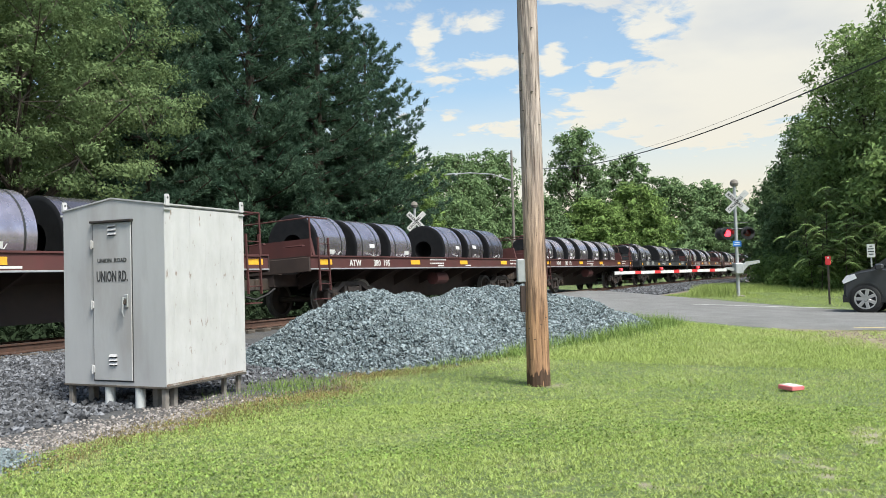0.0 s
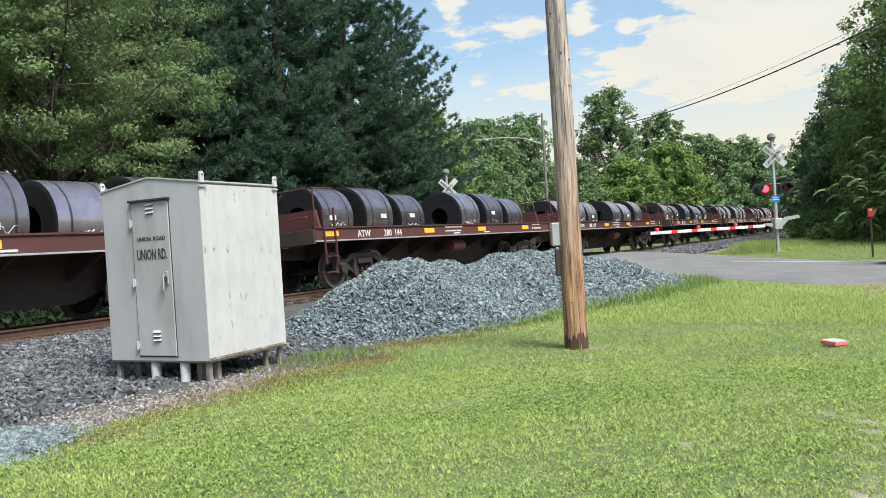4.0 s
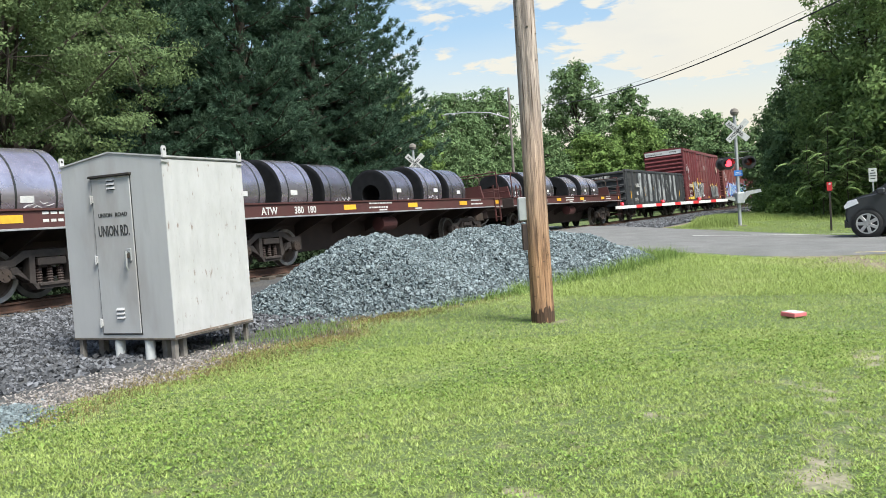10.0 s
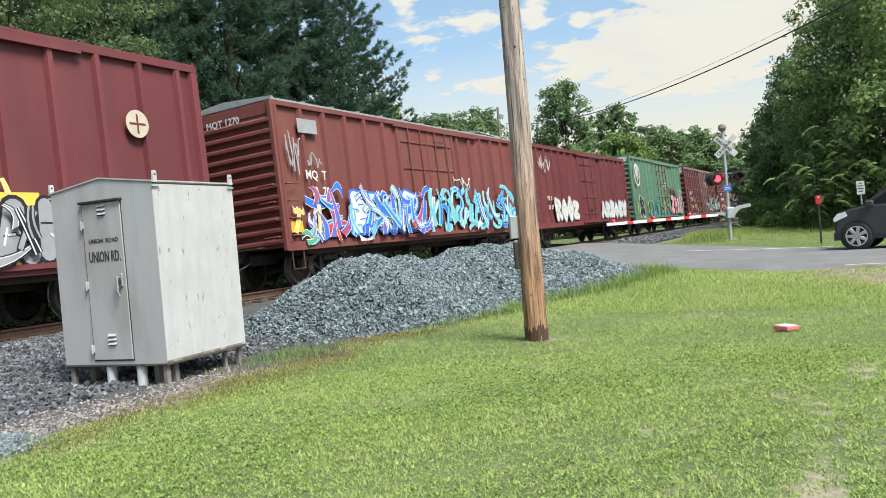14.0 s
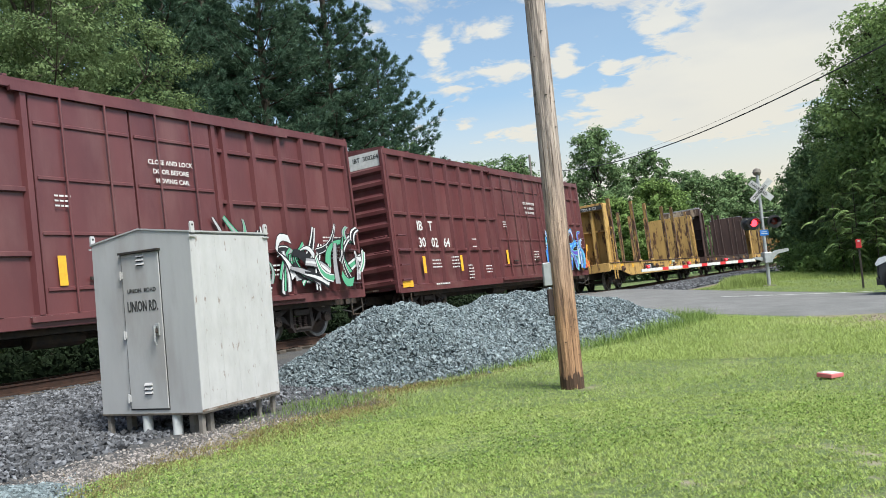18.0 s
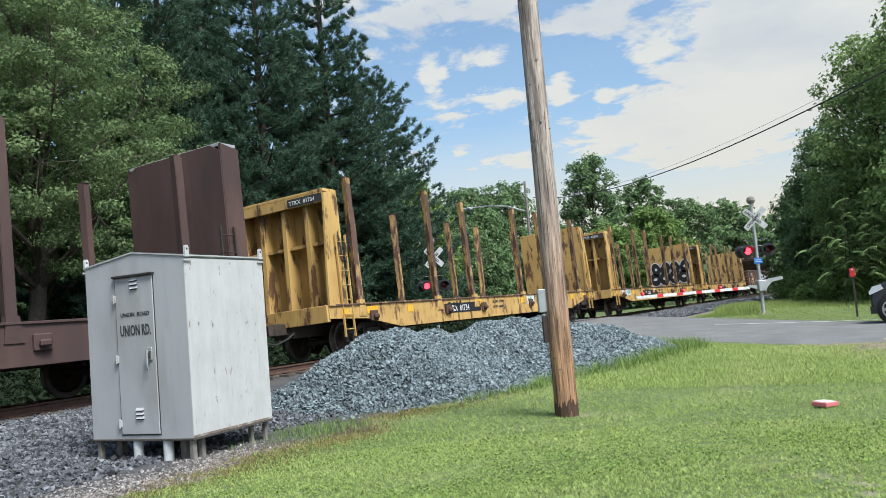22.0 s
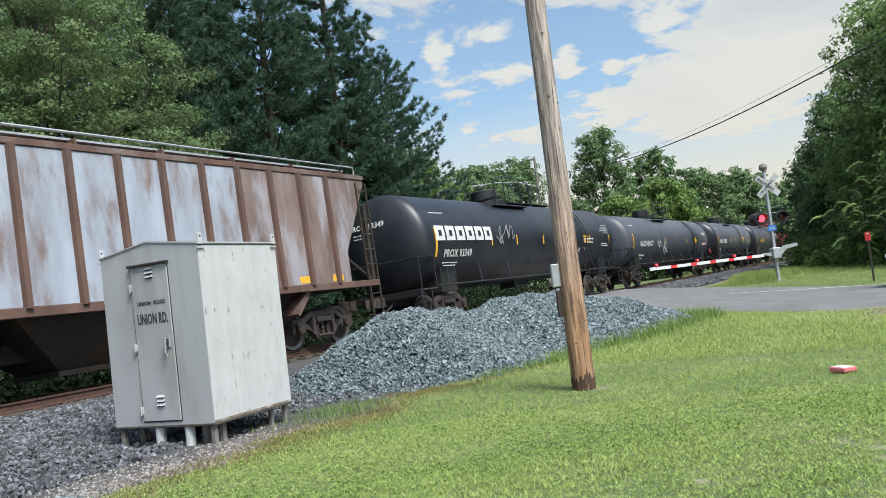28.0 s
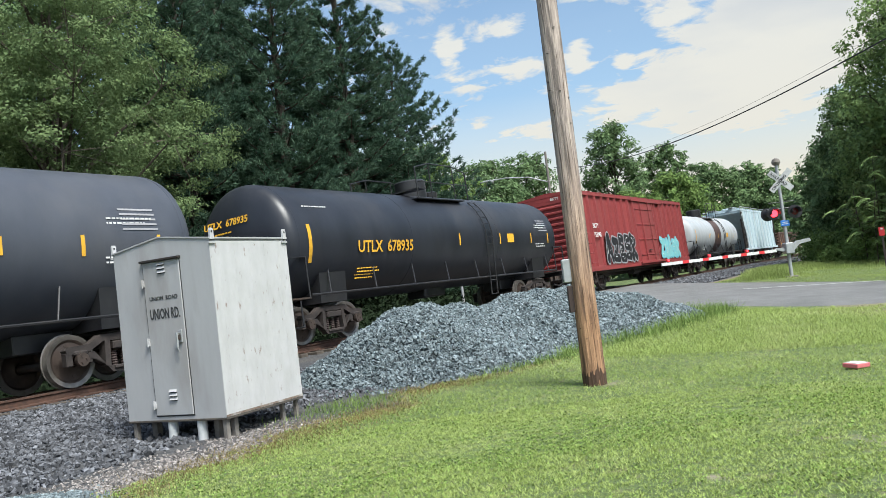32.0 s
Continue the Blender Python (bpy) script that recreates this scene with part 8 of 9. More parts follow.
def leaf_mesh(name, centres, size, material, rs, aspect=0.6, flat=0.0, facing=None):
    """Small three-cornered leaves; facing gives each one's outward direction, flat draws it towards the sky."""
    n = len(centres)
    nrm = rs.normal(size=(n, 3)) if facing is None else facing + 0.55 * rs.normal(size=(n, 3))
    nrm = unit(unit(nrm) + (0, 0, flat))
    a = unit(np.cross(nrm, rs.normal(size=(n, 3))))
    b = np.cross(nrm, a)
    s = (size * rs.uniform(0.6, 1.35, n))[:, None]
    c = np.asarray(centres)
    v = np.stack([c - a * s * 0.5 + b * s * 0.5 * aspect, c - a * s * 0.5 - b * s * 0.5 * aspect, c + a * s * 0.5], 1)
    return raw_mesh(name, v.reshape(-1, 3), np.arange(3 * n), np.full(n, 3), material)


def limb(bm, p, q, r0, r1, bend, rs, seg=6, steps=4):
    p, q = Vector(p), Vector(q)
    pts = [p.lerp(q, k / steps) + Vector(rs.normal(size=3)) * bend * (0 < k < steps) for k in range(steps + 1)]
    for k in range(steps):
        rod(bm, pts[k], pts[k + 1], r0 + (r1 - r0) * k / steps, seg, r0 + (r1 - r0) * (k + 1) / steps, False)
    return pts


def broadleaf(x, y, h, w, leaf, n_leaf, size, seed, label, base=0.22, n_lobe=13, droop=0.0, gap=0.0, clump=(0.26, 0.50), squash=0.72):
    """A forked trunk whose limbs carry billows, each set with tufts of leaves that face outwards."""
    rs = np.random.RandomState(seed)
    t = thing("tree", label, "tree", at=pose(x, y, float(ground_z(x, y)) - 0.1))
    bm = B()
    top = np.array([rs.normal() * 0.03 * w, rs.normal() * 0.03 * w, h * 0.88])
    limb(bm, (0, 0, -0.2), top, 0.017 * h + 0.03, 0.03, 0.10, rs, 9, 7)
    tufts, radii, outward = [], [], []
    n_lobe = 2 * n_lobe
    for k in range(n_lobe):
        u = (k + rs.uniform(0.2, 0.8)) / n_lobe                      # height within the crown
        r = w * rs.uniform(0.165, 0.25) * (1.08 - 0.30 * u)
        reach = max(0.0, (w * 0.5) * math.sin(math.pi * (0.22 + 0.70 * u)) ** 0.6 * rs.uniform(0.8, 1.1) - 0.8 * r)
        a = k * 2.4 + rs.uniform(-0.35, 0.35)
        z = h * base + r * 0.7 + (h * (1 - base) - 1.7 * r) * u - droop * reach
        c = np.array([math.cos(a) * reach, math.sin(a) * reach, z])
        z0 = max(h * base * 0.8, z - 0.5 * reach - 0.12 * h)
        limb(bm, (top[0] * z0 / h, top[1] * z0 / h, z0), c, 0.0055 * h, 0.02, 0.12, rs, 5, 4)
        m = int(15 + 7 * rs.uniform())
        d = unit(rs.normal(size=(m, 3)) + (0, 0, 0.25))
        for q in d:
            tufts.append(c + q * r * rs.uniform(0.55, 1.12) * (1, 1, 0.82))
            radii.append(r * rs.uniform(*clump))
            outward.append(q)
        for q in d[:7]:
            limb(bm, c, c + q * r * 0.9, 0.018, 0.006, 0.04, rs, 3, 2)
    part("trunk", bm, M_BARK, t, "dark forked trunk and limbs")
    tufts, radii, outward = np.array(tufts), np.array(radii), np.array(outward)
    pick = rs.choice(len(tufts), size=n_leaf, p=radii ** 2 / np.sum(radii ** 2))
    d = unit(rs.normal(size=(n_leaf, 3)))
    c = tufts[pick] + d * (radii[pick] * (rs.uniform(0.05, 1, n_leaf) ** 0.45) * np.where(rs.uniform(size=n_leaf) < 0.10, 1.5, 1))[:, None] * (1, 1, squash)
    if gap:
        keep = rs.uniform(size=n_leaf) > gap * (0.5 + 0.5 * np.sin(c[:, 0] * 3.1 + 2 * np.sin(c[:, 2] * 2.3)) * np.sin(c[:, 1] * 2.7))
        c, d, pick = c[keep], d[keep], pick[keep]
    part("crown", leaf_mesh("crown", c, size, leaf, rs, 0.62, 0.35, 0.7 * d + 0.6 * outward[pick]), None, t, "uneven leafy crown of many billows")
    return t


def conifer(x, y, h, w, n_leaf, size, seed, label, base=0.08, skirt=0.72):
    """White pine: whorls of boughs that sweep up at their tips, flat fans of twigs ending in tufts of long needles."""
    rs = np.random.RandomState(seed)
    t = thing("pine_tree", label, "pine tree", at=pose(x, y, float(ground_z(x, y)) - 0.1))
    bm = B()
    rod(bm, (0, 0, -0.2), (0, 0, h), 0.018 * h, 10, 0.03, False)
    at, way = [], []
    z, k = h * base, 0
    while z < h * 0.985:
        u = (z / h - base) / (1 - base)
        for j in range(6):
            a = k * 0.9 + j * 1.047 + rs.uniform(-0.35, 0.35)
            reach = max(0.5, w * 0.55 * (1 - u) ** skirt * rs.uniform(0.66, 1.15))
            out, cross = np.array([math.cos(a), math.sin(a), 0]), np.array([-math.sin(a), math.cos(a), 0])
            o, rise, sag = np.array([0, 0, z + rs.uniform(-0.25, 0.25)]), 0.10 + 0.55 * u * u, rs.uniform(0.12, 0.34)

            def along(s):
                return o + out * reach * s + (0, 0, reach * (rise * s - sag * s + (sag + 0.12) * s * s))

            pts = [along(s) for s in (0, 0.35, 0.7, 1.0)]
            for p, q, r in zip(pts, pts[1:], (1.0, 0.7, 0.4)):
                rod(bm, p, q, (0.0032 * h * (1 - u) + 0.012) * r, 4, None, False)
            n_twig = int(6 + reach * 3.3)
            for q in range(n_twig):
                s = 0.14 + 0.86 * (q + rs.uniform()) / n_twig
                sd = 1 if q % 2 else -1
                ln = reach * 0.44 * (1.10 - s) * rs.uniform(0.6, 1.2) + 0.12
                tw = unit(out * 0.75 + cross * sd * rs.uniform(0.5, 1.0) + (0, 0, rs.uniform(0.05, 0.4)))
                for g in range(max(1, int(ln / 0.30))):
                    f = (g + rs.uniform(0.4, 1)) / max(1, int(ln / 0.30))
                    at.append(along(s) + tw * ln * f)
                    way.append(unit(tw + (0, 0, rs.uniform(0.15, 0.9))))
            at.append(along(1.0))
            way.append(unit(out + (0, 0, 0.8)))
        z += h * rs.uniform(0.033, 0.049)
        k += 1
    part("trunk", bm, M_BARK, t, "straight dark trunk with whorled branches")
    at, way = np.array(at), np.array(way)
    per = max(5, round(n_leaf / len(at)))
    p, d = np.repeat(at, per, 0), unit(np.repeat(way, per, 0) * 1.0 + 0.85 * unit(rs.normal(size=(len(at) * per, 3))))
    n = len(p)
    ln = (size * rs.uniform(0.6, 1.2, n))[:, None]
    q = unit(np.cross(d, rs.normal(size=(n, 3)))) * 0.024 * size / 0.26
    p = p + rs.normal(size=(n, 3)) * 0.05
    v = np.stack([p - q, p + q, p + d * ln], 1)
    part("crown", raw_mesh("crown", v.reshape(-1, 3), np.arange(3 * n), np.full(n, 3), M_NEEDLE), None, t, "dark layered boughs of needle tufts")
    return t


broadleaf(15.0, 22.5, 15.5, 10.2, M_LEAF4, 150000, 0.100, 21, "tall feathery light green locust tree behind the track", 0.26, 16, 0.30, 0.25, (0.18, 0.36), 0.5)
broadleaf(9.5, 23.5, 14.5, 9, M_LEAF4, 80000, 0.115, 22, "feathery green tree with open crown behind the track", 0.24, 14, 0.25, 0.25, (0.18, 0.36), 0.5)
broadleaf(18.5, 27.5, 17, 9.5, M_LEAF3, 36000, 0.207, 23, "tall dark green tree behind the track", 0.22, 13, 0.1)
broadleaf(11.5, 30.0, 17, 10, M_LEAF3, 30000, 0.232, 24, "tall dark green tree in the second row", 0.22, 13, 0.1)
broadleaf(4.0, 25.0, 15, 9, M_LEAF3, 26000, 0.220, 25, "dark green tree at the wood's edge", 0.2, 12, 0.1)
conifer(22.3, 24.8, 20.5, 8.2, 125000, 0.25, 31, "tall blue-green pine with layered boughs")
conifer(26.6, 23.4, 20.0, 8.6, 130000, 0.25, 32, "tall dark green pine behind the track")
conifer(31.4, 23.4, 22.0, 8.8, 160000, 0.25, 33, "dark green pine with ragged outline")
conifer(36.4, 23.8, 15.0, 9.8, 140000, 0.25, 34, "smaller dark pine at the end of the row", 0.06, 0.6)
conifer(27.2, 27.4, 19.5, 8.0, 60000, 0.40, 37, "dark pine behind its taller neighbours")
conifer(34.0, 27.8, 17.0, 8.4, 60000, 0.40, 38, "dark pine filling the row's far end")
conifer(24.0, 29.5, 21.5, 8.6, 60000, 0.45, 35, "tall dark pine in the second row")
conifer(29.5, 30.0, 22.5, 8.2, 60000, 0.45, 36, "dark pine in the second row")
broadleaf(44.0, 27.0, 11.4, 6.5, M_LEAF, 26000, 0.232, 41, "yellow-green tree beyond the pines", 0.1, 13)
broadleaf(61.0, 31.5, 12.8, 8.6, M_LEAF3, 30000, 0.268, 42, "rounded green maple beyond the track", 0.1, 15, 0, 0.5)
broadleaf(70.0, 31.8, 13.9, 8.2, M_LEAF3, 30000, 0.293, 43, "rounded green maple beyond the track", 0.1, 15, 0, 0.5)
broadleaf(76.0, 29.0, 10.0, 9, M_LEAF3, 22000, 0.305, 44, "low dark green tree beyond the crossing", 0.06, 13)
broadleaf(88.0, 28.6, 18.6, 9.0, M_LEAF3, 34000, 0.329, 45, "tall green tree standing over its neighbours", 0.15, 15, 0, 0.7)
broadleaf(93.0, 24.2, 15.6, 7.5, M_LEAF3, 24000, 0.329, 53, "green tree beside a taller one", 0.1, 13, 0, 0.4)
broadleaf(80.0, 24.4, 9.4, 8.4, M_LEAF, 24000, 0.305, 46, "yellow-green tree beyond the crossing", 0.06, 13)
broadleaf(86.0, 21.6, 11.3, 8.8, M_LEAF, 26000, 0.317, 47, "broad yellow-green tree beyond the crossing", 0.05, 14)
broadleaf(112.0, 23.4, 15.2, 11, M_LEAF3, 22000, 0.415, 48, "far dark green tree", 0.05, 14)
broadleaf(122.0, 19.5, 14.9, 11, M_LEAF3, 22000, 0.439, 49, "far dark green tree", 0.05, 14)
broadleaf(134.0, 17.6, 12.6, 11, M_LEAF3, 16000, 0.464, 50, "far hazy green tree", 0.05, 13)
broadleaf(53.0, 28.0, 8.0, 8, M_LEAF3, 22000, 0.244, 51, "low dark tree behind the street lamp", 0.05, 12)
broadleaf(39.0, 28.5, 10.0, 7, M_LEAF3, 18000, 0.244, 52, "dark green tree behind the pines", 0.06, 12)
# near side, beyond the road
broadleaf(47.0, -0.4, 14.8, 7.8, M_LEAF2, 52000, 0.207, 61, "green roadside tree with drooping leaves", 0.04, 19, 0.1, 0.6)
broadleaf(43.5, -3.6, 16.5, 9.6, M_LEAF2, 46000, 0.220, 62, "tall green tree above the verge", 0.05, 18, 0.1, 0.5)
broadleaf(53.0, 2.0, 10.8, 7.4, M_LEAF3, 32000, 0.220, 63, "dark green tree near the signal", 0.04, 14)
broadleaf(41.0, -8.0, 16.5, 10, M_LEAF2, 30000, 0.244, 64, "tall dark green tree above the verge", 0.06, 15)
broadleaf(62.0, 4.3, 9.0, 7.0, M_LEAF3, 18000, 0.268, 65, "dark green tree along the line", 0.03, 12)
broadleaf(74.0, 6.3, 8.5, 7.0, M_LEAF3, 16000, 0.305, 66, "far dark green tree along the line", 0.03, 12)


def sumac(x, y, h, seed):
    """A thin-stemmed shrub with long drooping fronds of paired leaflets."""
    rs = np.random.RandomState(seed)
    s = thing("sumac_shrub", "light green sumac shrub with drooping feathered fronds", "shrub", "sumac shrubs", at=pose(x, y, float(ground_z(x, y))))
    bm, v = B(), []
    top = Vector((rs.normal() * 0.2, rs.normal() * 0.2, h * 0.8))
    limb(bm, (0, 0, -0.1), top, 0.03, 0.012, 0.05, rs, 6, 4)
    for k in range(30):
        a = rs.uniform(0, 6.283)
        root = np.array(top) * rs.uniform(0.3, 1.0)
        o = root + rs.normal(size=3) * (0.4, 0.4, 0.1)
        rod(bm, root, o, 0.008, 4, None, False)
        ln = rs.uniform(0.4, 0.85)
        d, q = np.array([math.cos(a), math.sin(a), 0.0]), np.array([-math.sin(a), math.cos(a), 0.0])
        prev = None
        for j in range(13):
            u = j / 12
            p = o + d * ln * u + (0, 0, ln * (0.55 * u - 0.85 * u * u))
            if prev is not None:
                rod(bm, prev, p, 0.005, 3, None, False)
            prev = p
            if j > 1:
                for sd in (-1, 1):
                    w = 0.25 * (1 - 0.5 * u)
                    tip = p + q * sd * w + d * 0.10 + (0, 0, -0.10)
                    v += [p - d * 0.05, p + d * 0.06, tip]
    part("stem", bm, M_BARK, s, "thin stem")
    v = np.array(v)
    part("fronds", raw_mesh("fronds", v, np.arange(len(v)), np.full(len(v) // 3, 3), M_LEAF2), None, s, "light green fronds")


for k, (x, y, h) in enumerate(((40.4, 0.6, 4.3), (40.9, 1.7, 3.8), (40.6, -0.6, 4.0), (41.4, 2.1, 4.4), (40.2, -2.0, 3.4), (42.4, 1.5, 6.2), (41.6, 0.3, 5.2))):
    sumac(x, y, h, 90 + k)


def bushes():
    rs = np.random.RandomState(70)
    spots = [(40 + rs.uniform(0, 6), rs.uniform(-5, 2.2), rs.uniform(1.0, 2.3)) for _ in range(26)]
    spots += [(rs.uniform(44, 60), rs.uniform(2.6, 4.8), rs.uniform(0.8, 1.9)) for _ in range(14)]
    for k, (x, y, h) in enumerate(spots):
        n = 1500
        d = rs.normal(size=(n, 3))
        d /= np.linalg.norm(d, axis=1)[:, None]
        c = d * (rs.uniform(0.35, 1, n) ** 0.5)[:, None] * (h * 0.75, h * 0.75, h * 0.55) * (1 + 0.2 * np.sin(5 * d[:, :1] + k)) + (0, 0, h * 0.45)
        b = new("bush", leaf_mesh("bush", c, 0.20, M_LEAF if k % 3 else M_LEAF2, rs, 0.5, 0.2))
        b.matrix_basis = pose(x, y, float(ground_z(x, y)))
        tagged(b, "leafy green bush at the wood's edge", "bush", "bushes beyond the road")
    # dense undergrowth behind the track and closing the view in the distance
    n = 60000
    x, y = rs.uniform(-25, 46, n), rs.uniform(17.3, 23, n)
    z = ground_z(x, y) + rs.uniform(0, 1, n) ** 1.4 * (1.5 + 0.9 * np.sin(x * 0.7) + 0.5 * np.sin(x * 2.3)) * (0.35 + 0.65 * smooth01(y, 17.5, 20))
    tagged(new("undergrowth", leaf_mesh("undergrowth", np.c_[x, y, z], 0.20, M_SHADE, rs, 0.6, 0.2)), "dense undergrowth behind the track, leaves coloured dark for shade", "undergrowth", kind="stuff")
    n = 50000
    a = rs.uniform(-0.9, 2.6, n)
    r = rs.uniform(90, 150, n) + 60 * (a < 0.09) * 0
    r = np.where(a > 0.75, rs.uniform(38, 60, n), r)
    r = np.where(a < 0.03, rs.uniform(58, 80, n), r)
    x, y = r * np.cos(a), r * np.sin(a)
    top = 5.5 + 1.5 * np.sin(a * 37) + 1.2 * np.sin(a * 91 + 1)
    top = np.where(a > 0.75, 7 + 2 * np.sin(a * 23), top)
    keep = ~((y > 7.0) & (y < 19) & (r > 60) & (a < 0.3))
    c = np.c_[x, y, rs.uniform(0, 1, n) ** 0.8 * top][keep]
    tagged(new("far_woods", leaf_mesh("far_woods", c, 0.95, M_LEAF3, rs, 0.7, 0.2)), "distant dark green woods", "woods", kind="stuff")


bushes()


def blades(name, x, y, h, width, material, rs, lean=0.5):
    n = len(x)
    a = rs.uniform(0, 6.283, n)
    d = np.c_[np.cos(a), np.sin(a), np.zeros(n)]
    side = np.c_[-np.sin(a), np.cos(a), np.zeros(n)]
    base = np.c_[x, y, ground_z(x, y) - 0.004]
    h = h[:, None]
    w = (width * rs.uniform(0.7, 1.3, n))[:, None]
    tip = base + d * h * (lean * rs.uniform(0.1, 1.2, (n, 1))) + np.c_[np.zeros((n, 2)), h[:, 0]]
    v = np.stack([base - side * w / 2, base + side * w / 2, tip], 1)
    return raw_mesh(name, v.reshape(-1, 3), np.arange(3 * n), np.full(n, 3), material)


def noise2(x, y, s, k=0.0):
    return (np.sin(x * s + 1.3 * np.sin(y * s * 0.7 + k)) + np.sin(y * s * 1.2 + 1.7 * np.sin(x * s * 0.6 + k + 2)) + np.sin((x + y) * s * 0.6 + k)) / 3


def build_grass():
    rs = np.random.RandomState(80)
    xs, ys, hs = [], [], []
    for n, r0, r1 in ((400000, 3.2, 8.5), (230000, 8.5, 14), (40000, 14, 24)):
        a = rs.uniform(radians(-22), radians(72), n)
        r = np.sqrt(rs.uniform(r0 * r0, r1 * r1, n))
        x, y = r * np.cos(a), r * np.sin(a)
        near = np.interp(y, [p[1] for p in ROAD_NEAR], [p[0] for p in ROAD_NEAR])
        thick = np.clip(0.90 + 0.15 * noise2(x, y, 1.3) + 0.30 * noise2(x, y, 9.1, 1) + 0.50 * noise2(x, y, 33, 3), 0.30, 1)
        bare = smooth01(bare_share(x, y) + 0.22 * noise2(x, y, 23, 2) + 0.15 * noise2(x, y, 61, 5), 0.3, 0.75)
        keep = (gravel_share(x, y) < rs.uniform(0.05, 0.75, n)) & (x < near - 0.15) & (pile_z(x, y) < ground_z(x, y) + 0.02) & (rs.uniform(size=n) < thick * (1 - 0.8 * bare))
        xs.append(x[keep])
        ys.append(y[keep])
        hs.append((rs.uniform(0.010, 0.026, n) * (1 + 0.35 * noise2(x, y, 2.7, 2) + 0.40 * noise2(x, y, 33, 3)))[keep] * (1 + 0.3 * (r0 > 8)))
    n = 90000
    x, y = rs.uniform(11.5, 18.5, n), rs.uniform(-2.5, 4.6, n)
    near = np.interp(y, [p[1] for p in ROAD_NEAR], [p[0] for p in ROAD_NEAR])
    keep = (gravel_share(x, y) < rs.uniform(0.05, 0.75, n)) & (x < near - 0.15) & (pile_z(x, y) < ground_z(x, y) + 0.02) & (rs.uniform(size=n) > smooth01(bare_share(x, y) + 0.2 * noise2(x, y, 9, 2), 0.15, 0.6))
    xs.append(x[keep])
    ys.append(y[keep])
    hs.append(rs.uniform(0.03, 0.07, n)[keep])
    x, y, h = np.concatenate(xs), np.concatenate(ys), np.concatenate(hs)
    tagged(new("lawn_grass", blades("lawn_grass", x, y, h, 0.0090, M_GRASS, rs, 1.7)), "short mown bright green lawn grass with bare patches", "grass", kind="stuff")
    # clover and broad-leaved weeds among the blades
    n = 170000
    a = rs.uniform(radians(-22), radians(72), n)
    r = np.sqrt(rs.uniform(3.2 ** 2, 11.0 ** 2, n))
    x, y = r * np.cos(a), r * np.sin(a)
    keep = (gravel_share(x, y) < 0.35) & (noise2(x, y, 2.1, 4) + 0.8 * noise2(x, y, 7.7, 1) + rs.normal(size=n) * 0.45 > 0.22) & (bare_share(x, y) < 0.35) & (rs.uniform(size=n) > smooth01(r, 6.5, 11.0)) & (pile_z(x, y) < ground_z(x, y))
    x, y = x[keep], y[keep]
    c = np.c_[x, y, ground_z(x, y) + rs.uniform(0.012, 0.034, len(x))]
    tagged(new("clover", leaf_mesh("clover", c, 0.017, M_CLOVER, rs, 0.9, 1.1)), "low green clover among the lawn grass", "clover", kind="stuff")
    # dry straw-coloured band where the lawn thins out into the gravel
    n = 170000
    x, y = rs.uniform(2.5, 12.0, n), rs.uniform(4.2, 8.0, n)
    d = np.interp(x, LAWN_X, LAWN_Y) - y
    keep = rs.uniform(size=n) < np.exp(-((d - 0.22 - 0.25 * noise2(x, y, 1.9, 2)) / 0.40) ** 2) * np.clip(0.62 + 0.7 * noise2(x, y, 2.9, 6), 0.05, 1) * (1 - 0.8 * smooth01(x, 9.2, 10.2))
    x, y = x[keep], y[keep]
    tagged(new("dry_grass", blades("dry_grass", x, y, rs.uniform(0.02, 0.06, len(x)), 0.006, M_DRY, rs, 1.2)), "dry brownish grass along the gravel's edge", "grass", kind="stuff")
    # taller weeds round the foot of the stone pile and the cabinet
    n = 52000
    x, y = rs.uniform(8.0, 19.5, n), rs.uniform(2.6, 7.5, n)
    d = pile_z(x, y) - ground_z(x, y)
    edge = np.exp(-((d + 0.14) / 0.13) ** 2)
    right = smooth01(x, 9.5, 11.3)
    keep = (rs.uniform(size=n) < edge * (0.06 + 0.94 * right)) & (y < 7.0 - 0.12 * (x - 8))
    x, y = x[keep], y[keep]
    h = rs.uniform(0.04, 0.10, len(x)) + 0.06 * smooth01(x, 9.6, 11.0) * rs.uniform(0.2, 1, len(x)) + 0.16 * smooth01(x, 11.0, 14.0) * rs.uniform(0.2, 1, len(x))
    tagged(new("tall_weeds", blades("tall_weeds", x, y, h, 0.010, M_WEED, rs, 1.0)), "tall green weeds at the foot of the stone pile", "weeds", kind="stuff")
    n = 1600
    x, y = rs.normal(7.9, 0.5, n), rs.normal(6.3, 0.32, n)
    h = rs.uniform(0.02, 0.10, n)
    tagged(new("tall_weeds", blades("cabinet_weeds", x, y, h, 0.009, M_WEED, rs, 0.7)), "thin weeds beside the cabinet", "weeds", kind="stuff")
    n = 100000
    x, y = rs.uniform(23, 48, n), rs.uniform(-6, 8, n)
    far = np.interp(y, [p[1] for p in ROAD_FAR], [p[0] for p in ROAD_FAR])
    keep = (x > far + 0.25) & (y < 7.6)
    x, y = x[keep], y[keep]
    h = rs.uniform(0.02, 0.05, len(x)) + 0.45 * (rs.uniform(size=len(x)) < 0.9) * smooth01(np.hypot(x - 34.5, y - 5.2), 1.8, 0.4) + 0.3 * smooth01(x, 38, 42)
    tagged(new("verge_grass", blades("verge_grass", x, y, h, 0.014, M_GRASS, rs, 0.6)), "green verge grass beyond the road", "grass", kind="stuff")


build_grass()


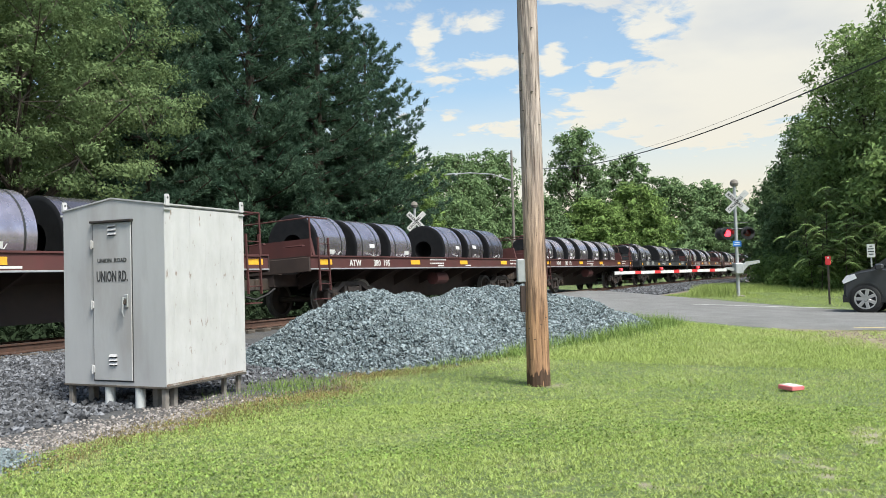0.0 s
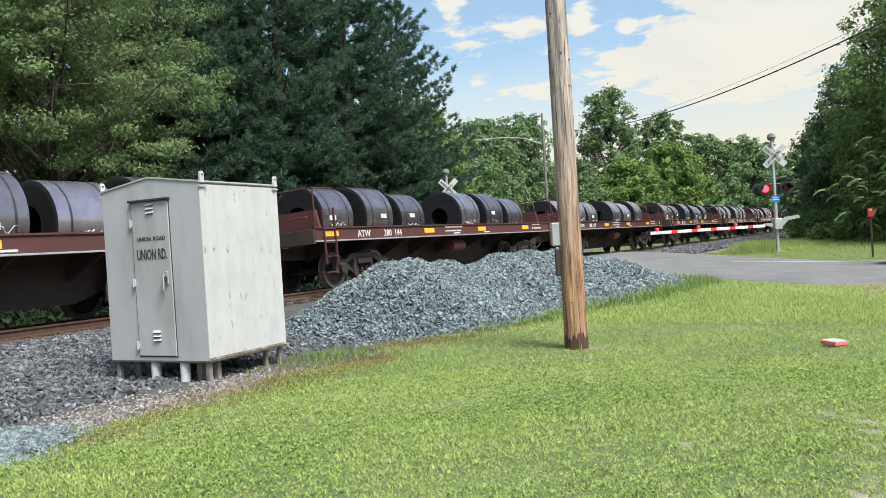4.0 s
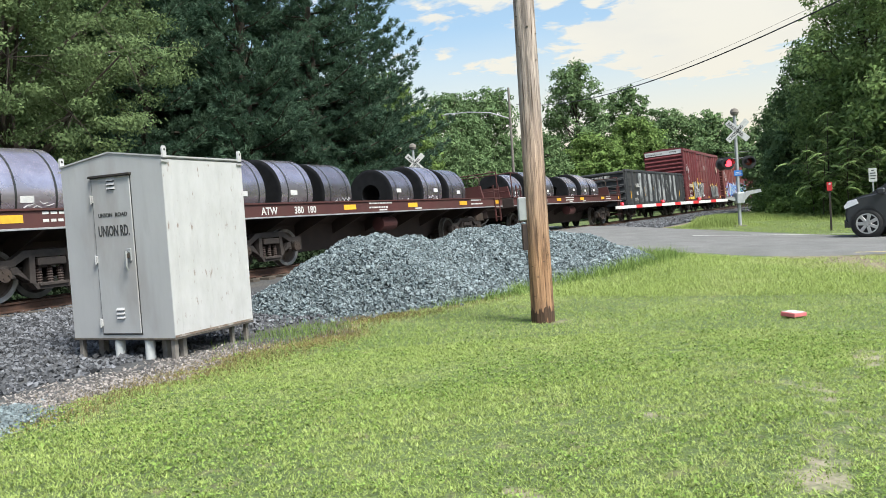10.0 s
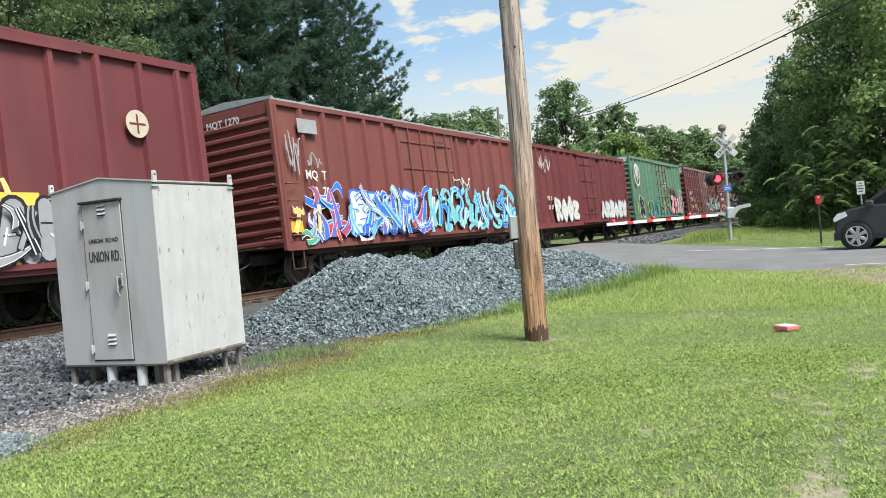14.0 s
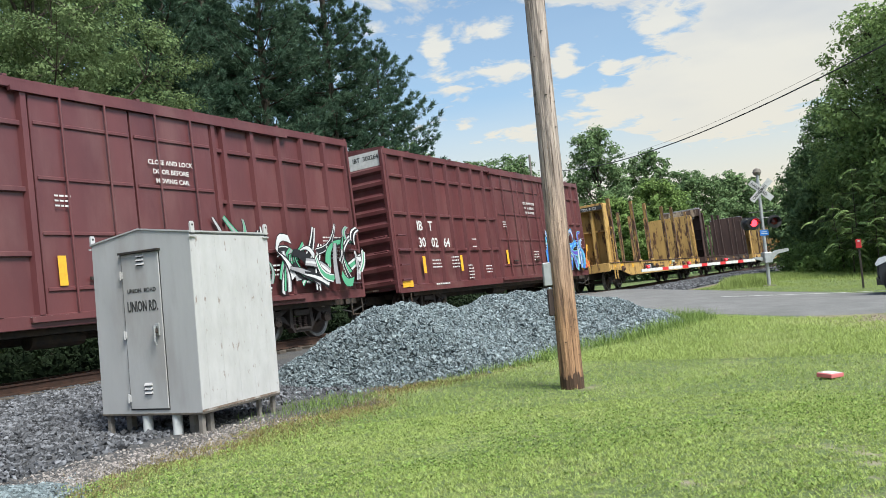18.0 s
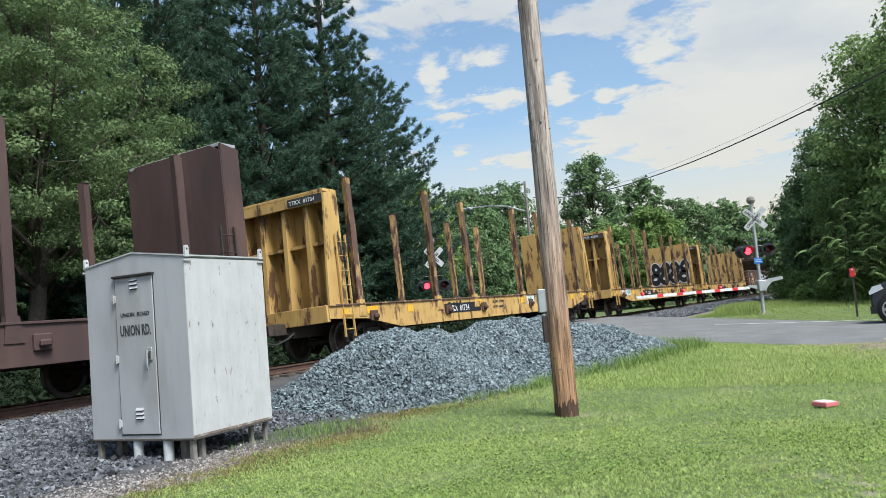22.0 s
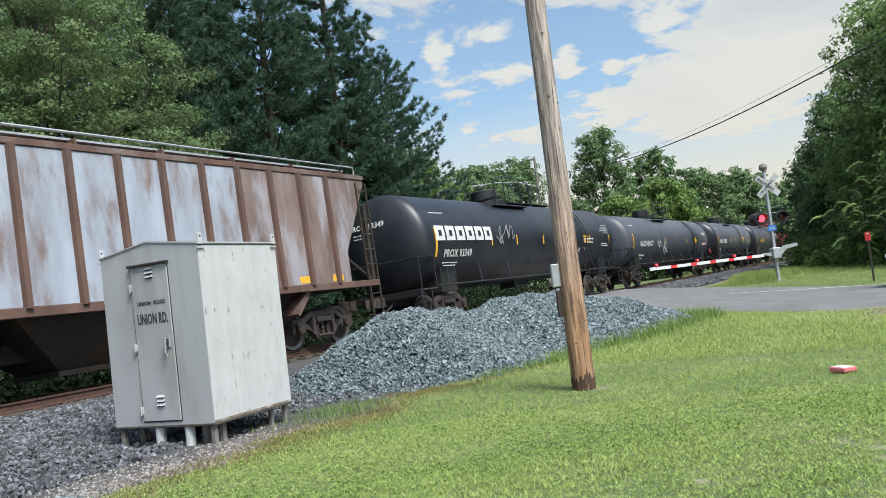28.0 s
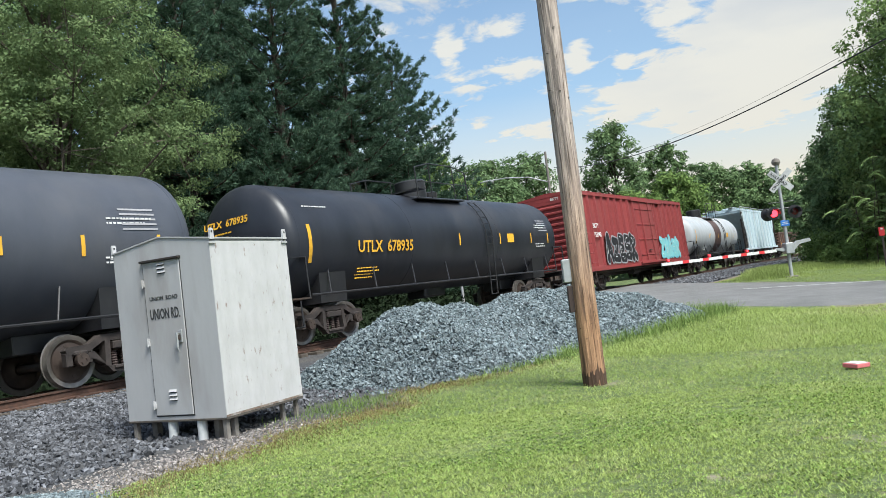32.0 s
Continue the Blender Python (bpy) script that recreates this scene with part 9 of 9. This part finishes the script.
# ---------------------------------------------------------------- motion
def motions():
    """The train rolls towards -x at an even speed; its wheels turn while they are within sight."""
    for car, x in CARS:
        walk(car, [(t, pose(x - SPEED * t, YC, ZR, LEAN)) for t in (0.0, 16.0, 32.0)])
        sets = [o for o in car.children if o.name.startswith("wheelset")]
        first, last = max(0.0, (x - 62) / SPEED), min(32.0, (x + 12) / SPEED)
        f0, f1 = int(first * FPS), int(last * FPS)
        for w in sets:
            px = w.matrix_basis.translation.x
            angle = lambda f: math.degrees(-SPEED * f / FPS / WHEEL_R)
            frames = sorted({0, f0, *range(f0, max(f0, f1) + 1), 32 * FPS})
            walk(w, [(f / FPS, pose(px, 0, WHEEL_R) @ Matrix.Rotation(radians(angle(min(max(f, f0), max(f0, f1)))), 4, "Y")) for f in frames])
    for coil, x, r in LOADS:
        walk(coil, [(t, pose(x - SPEED * t, YC, ZR, LEAN)) for t in (0.0, 16.0, 32.0)])


motions()
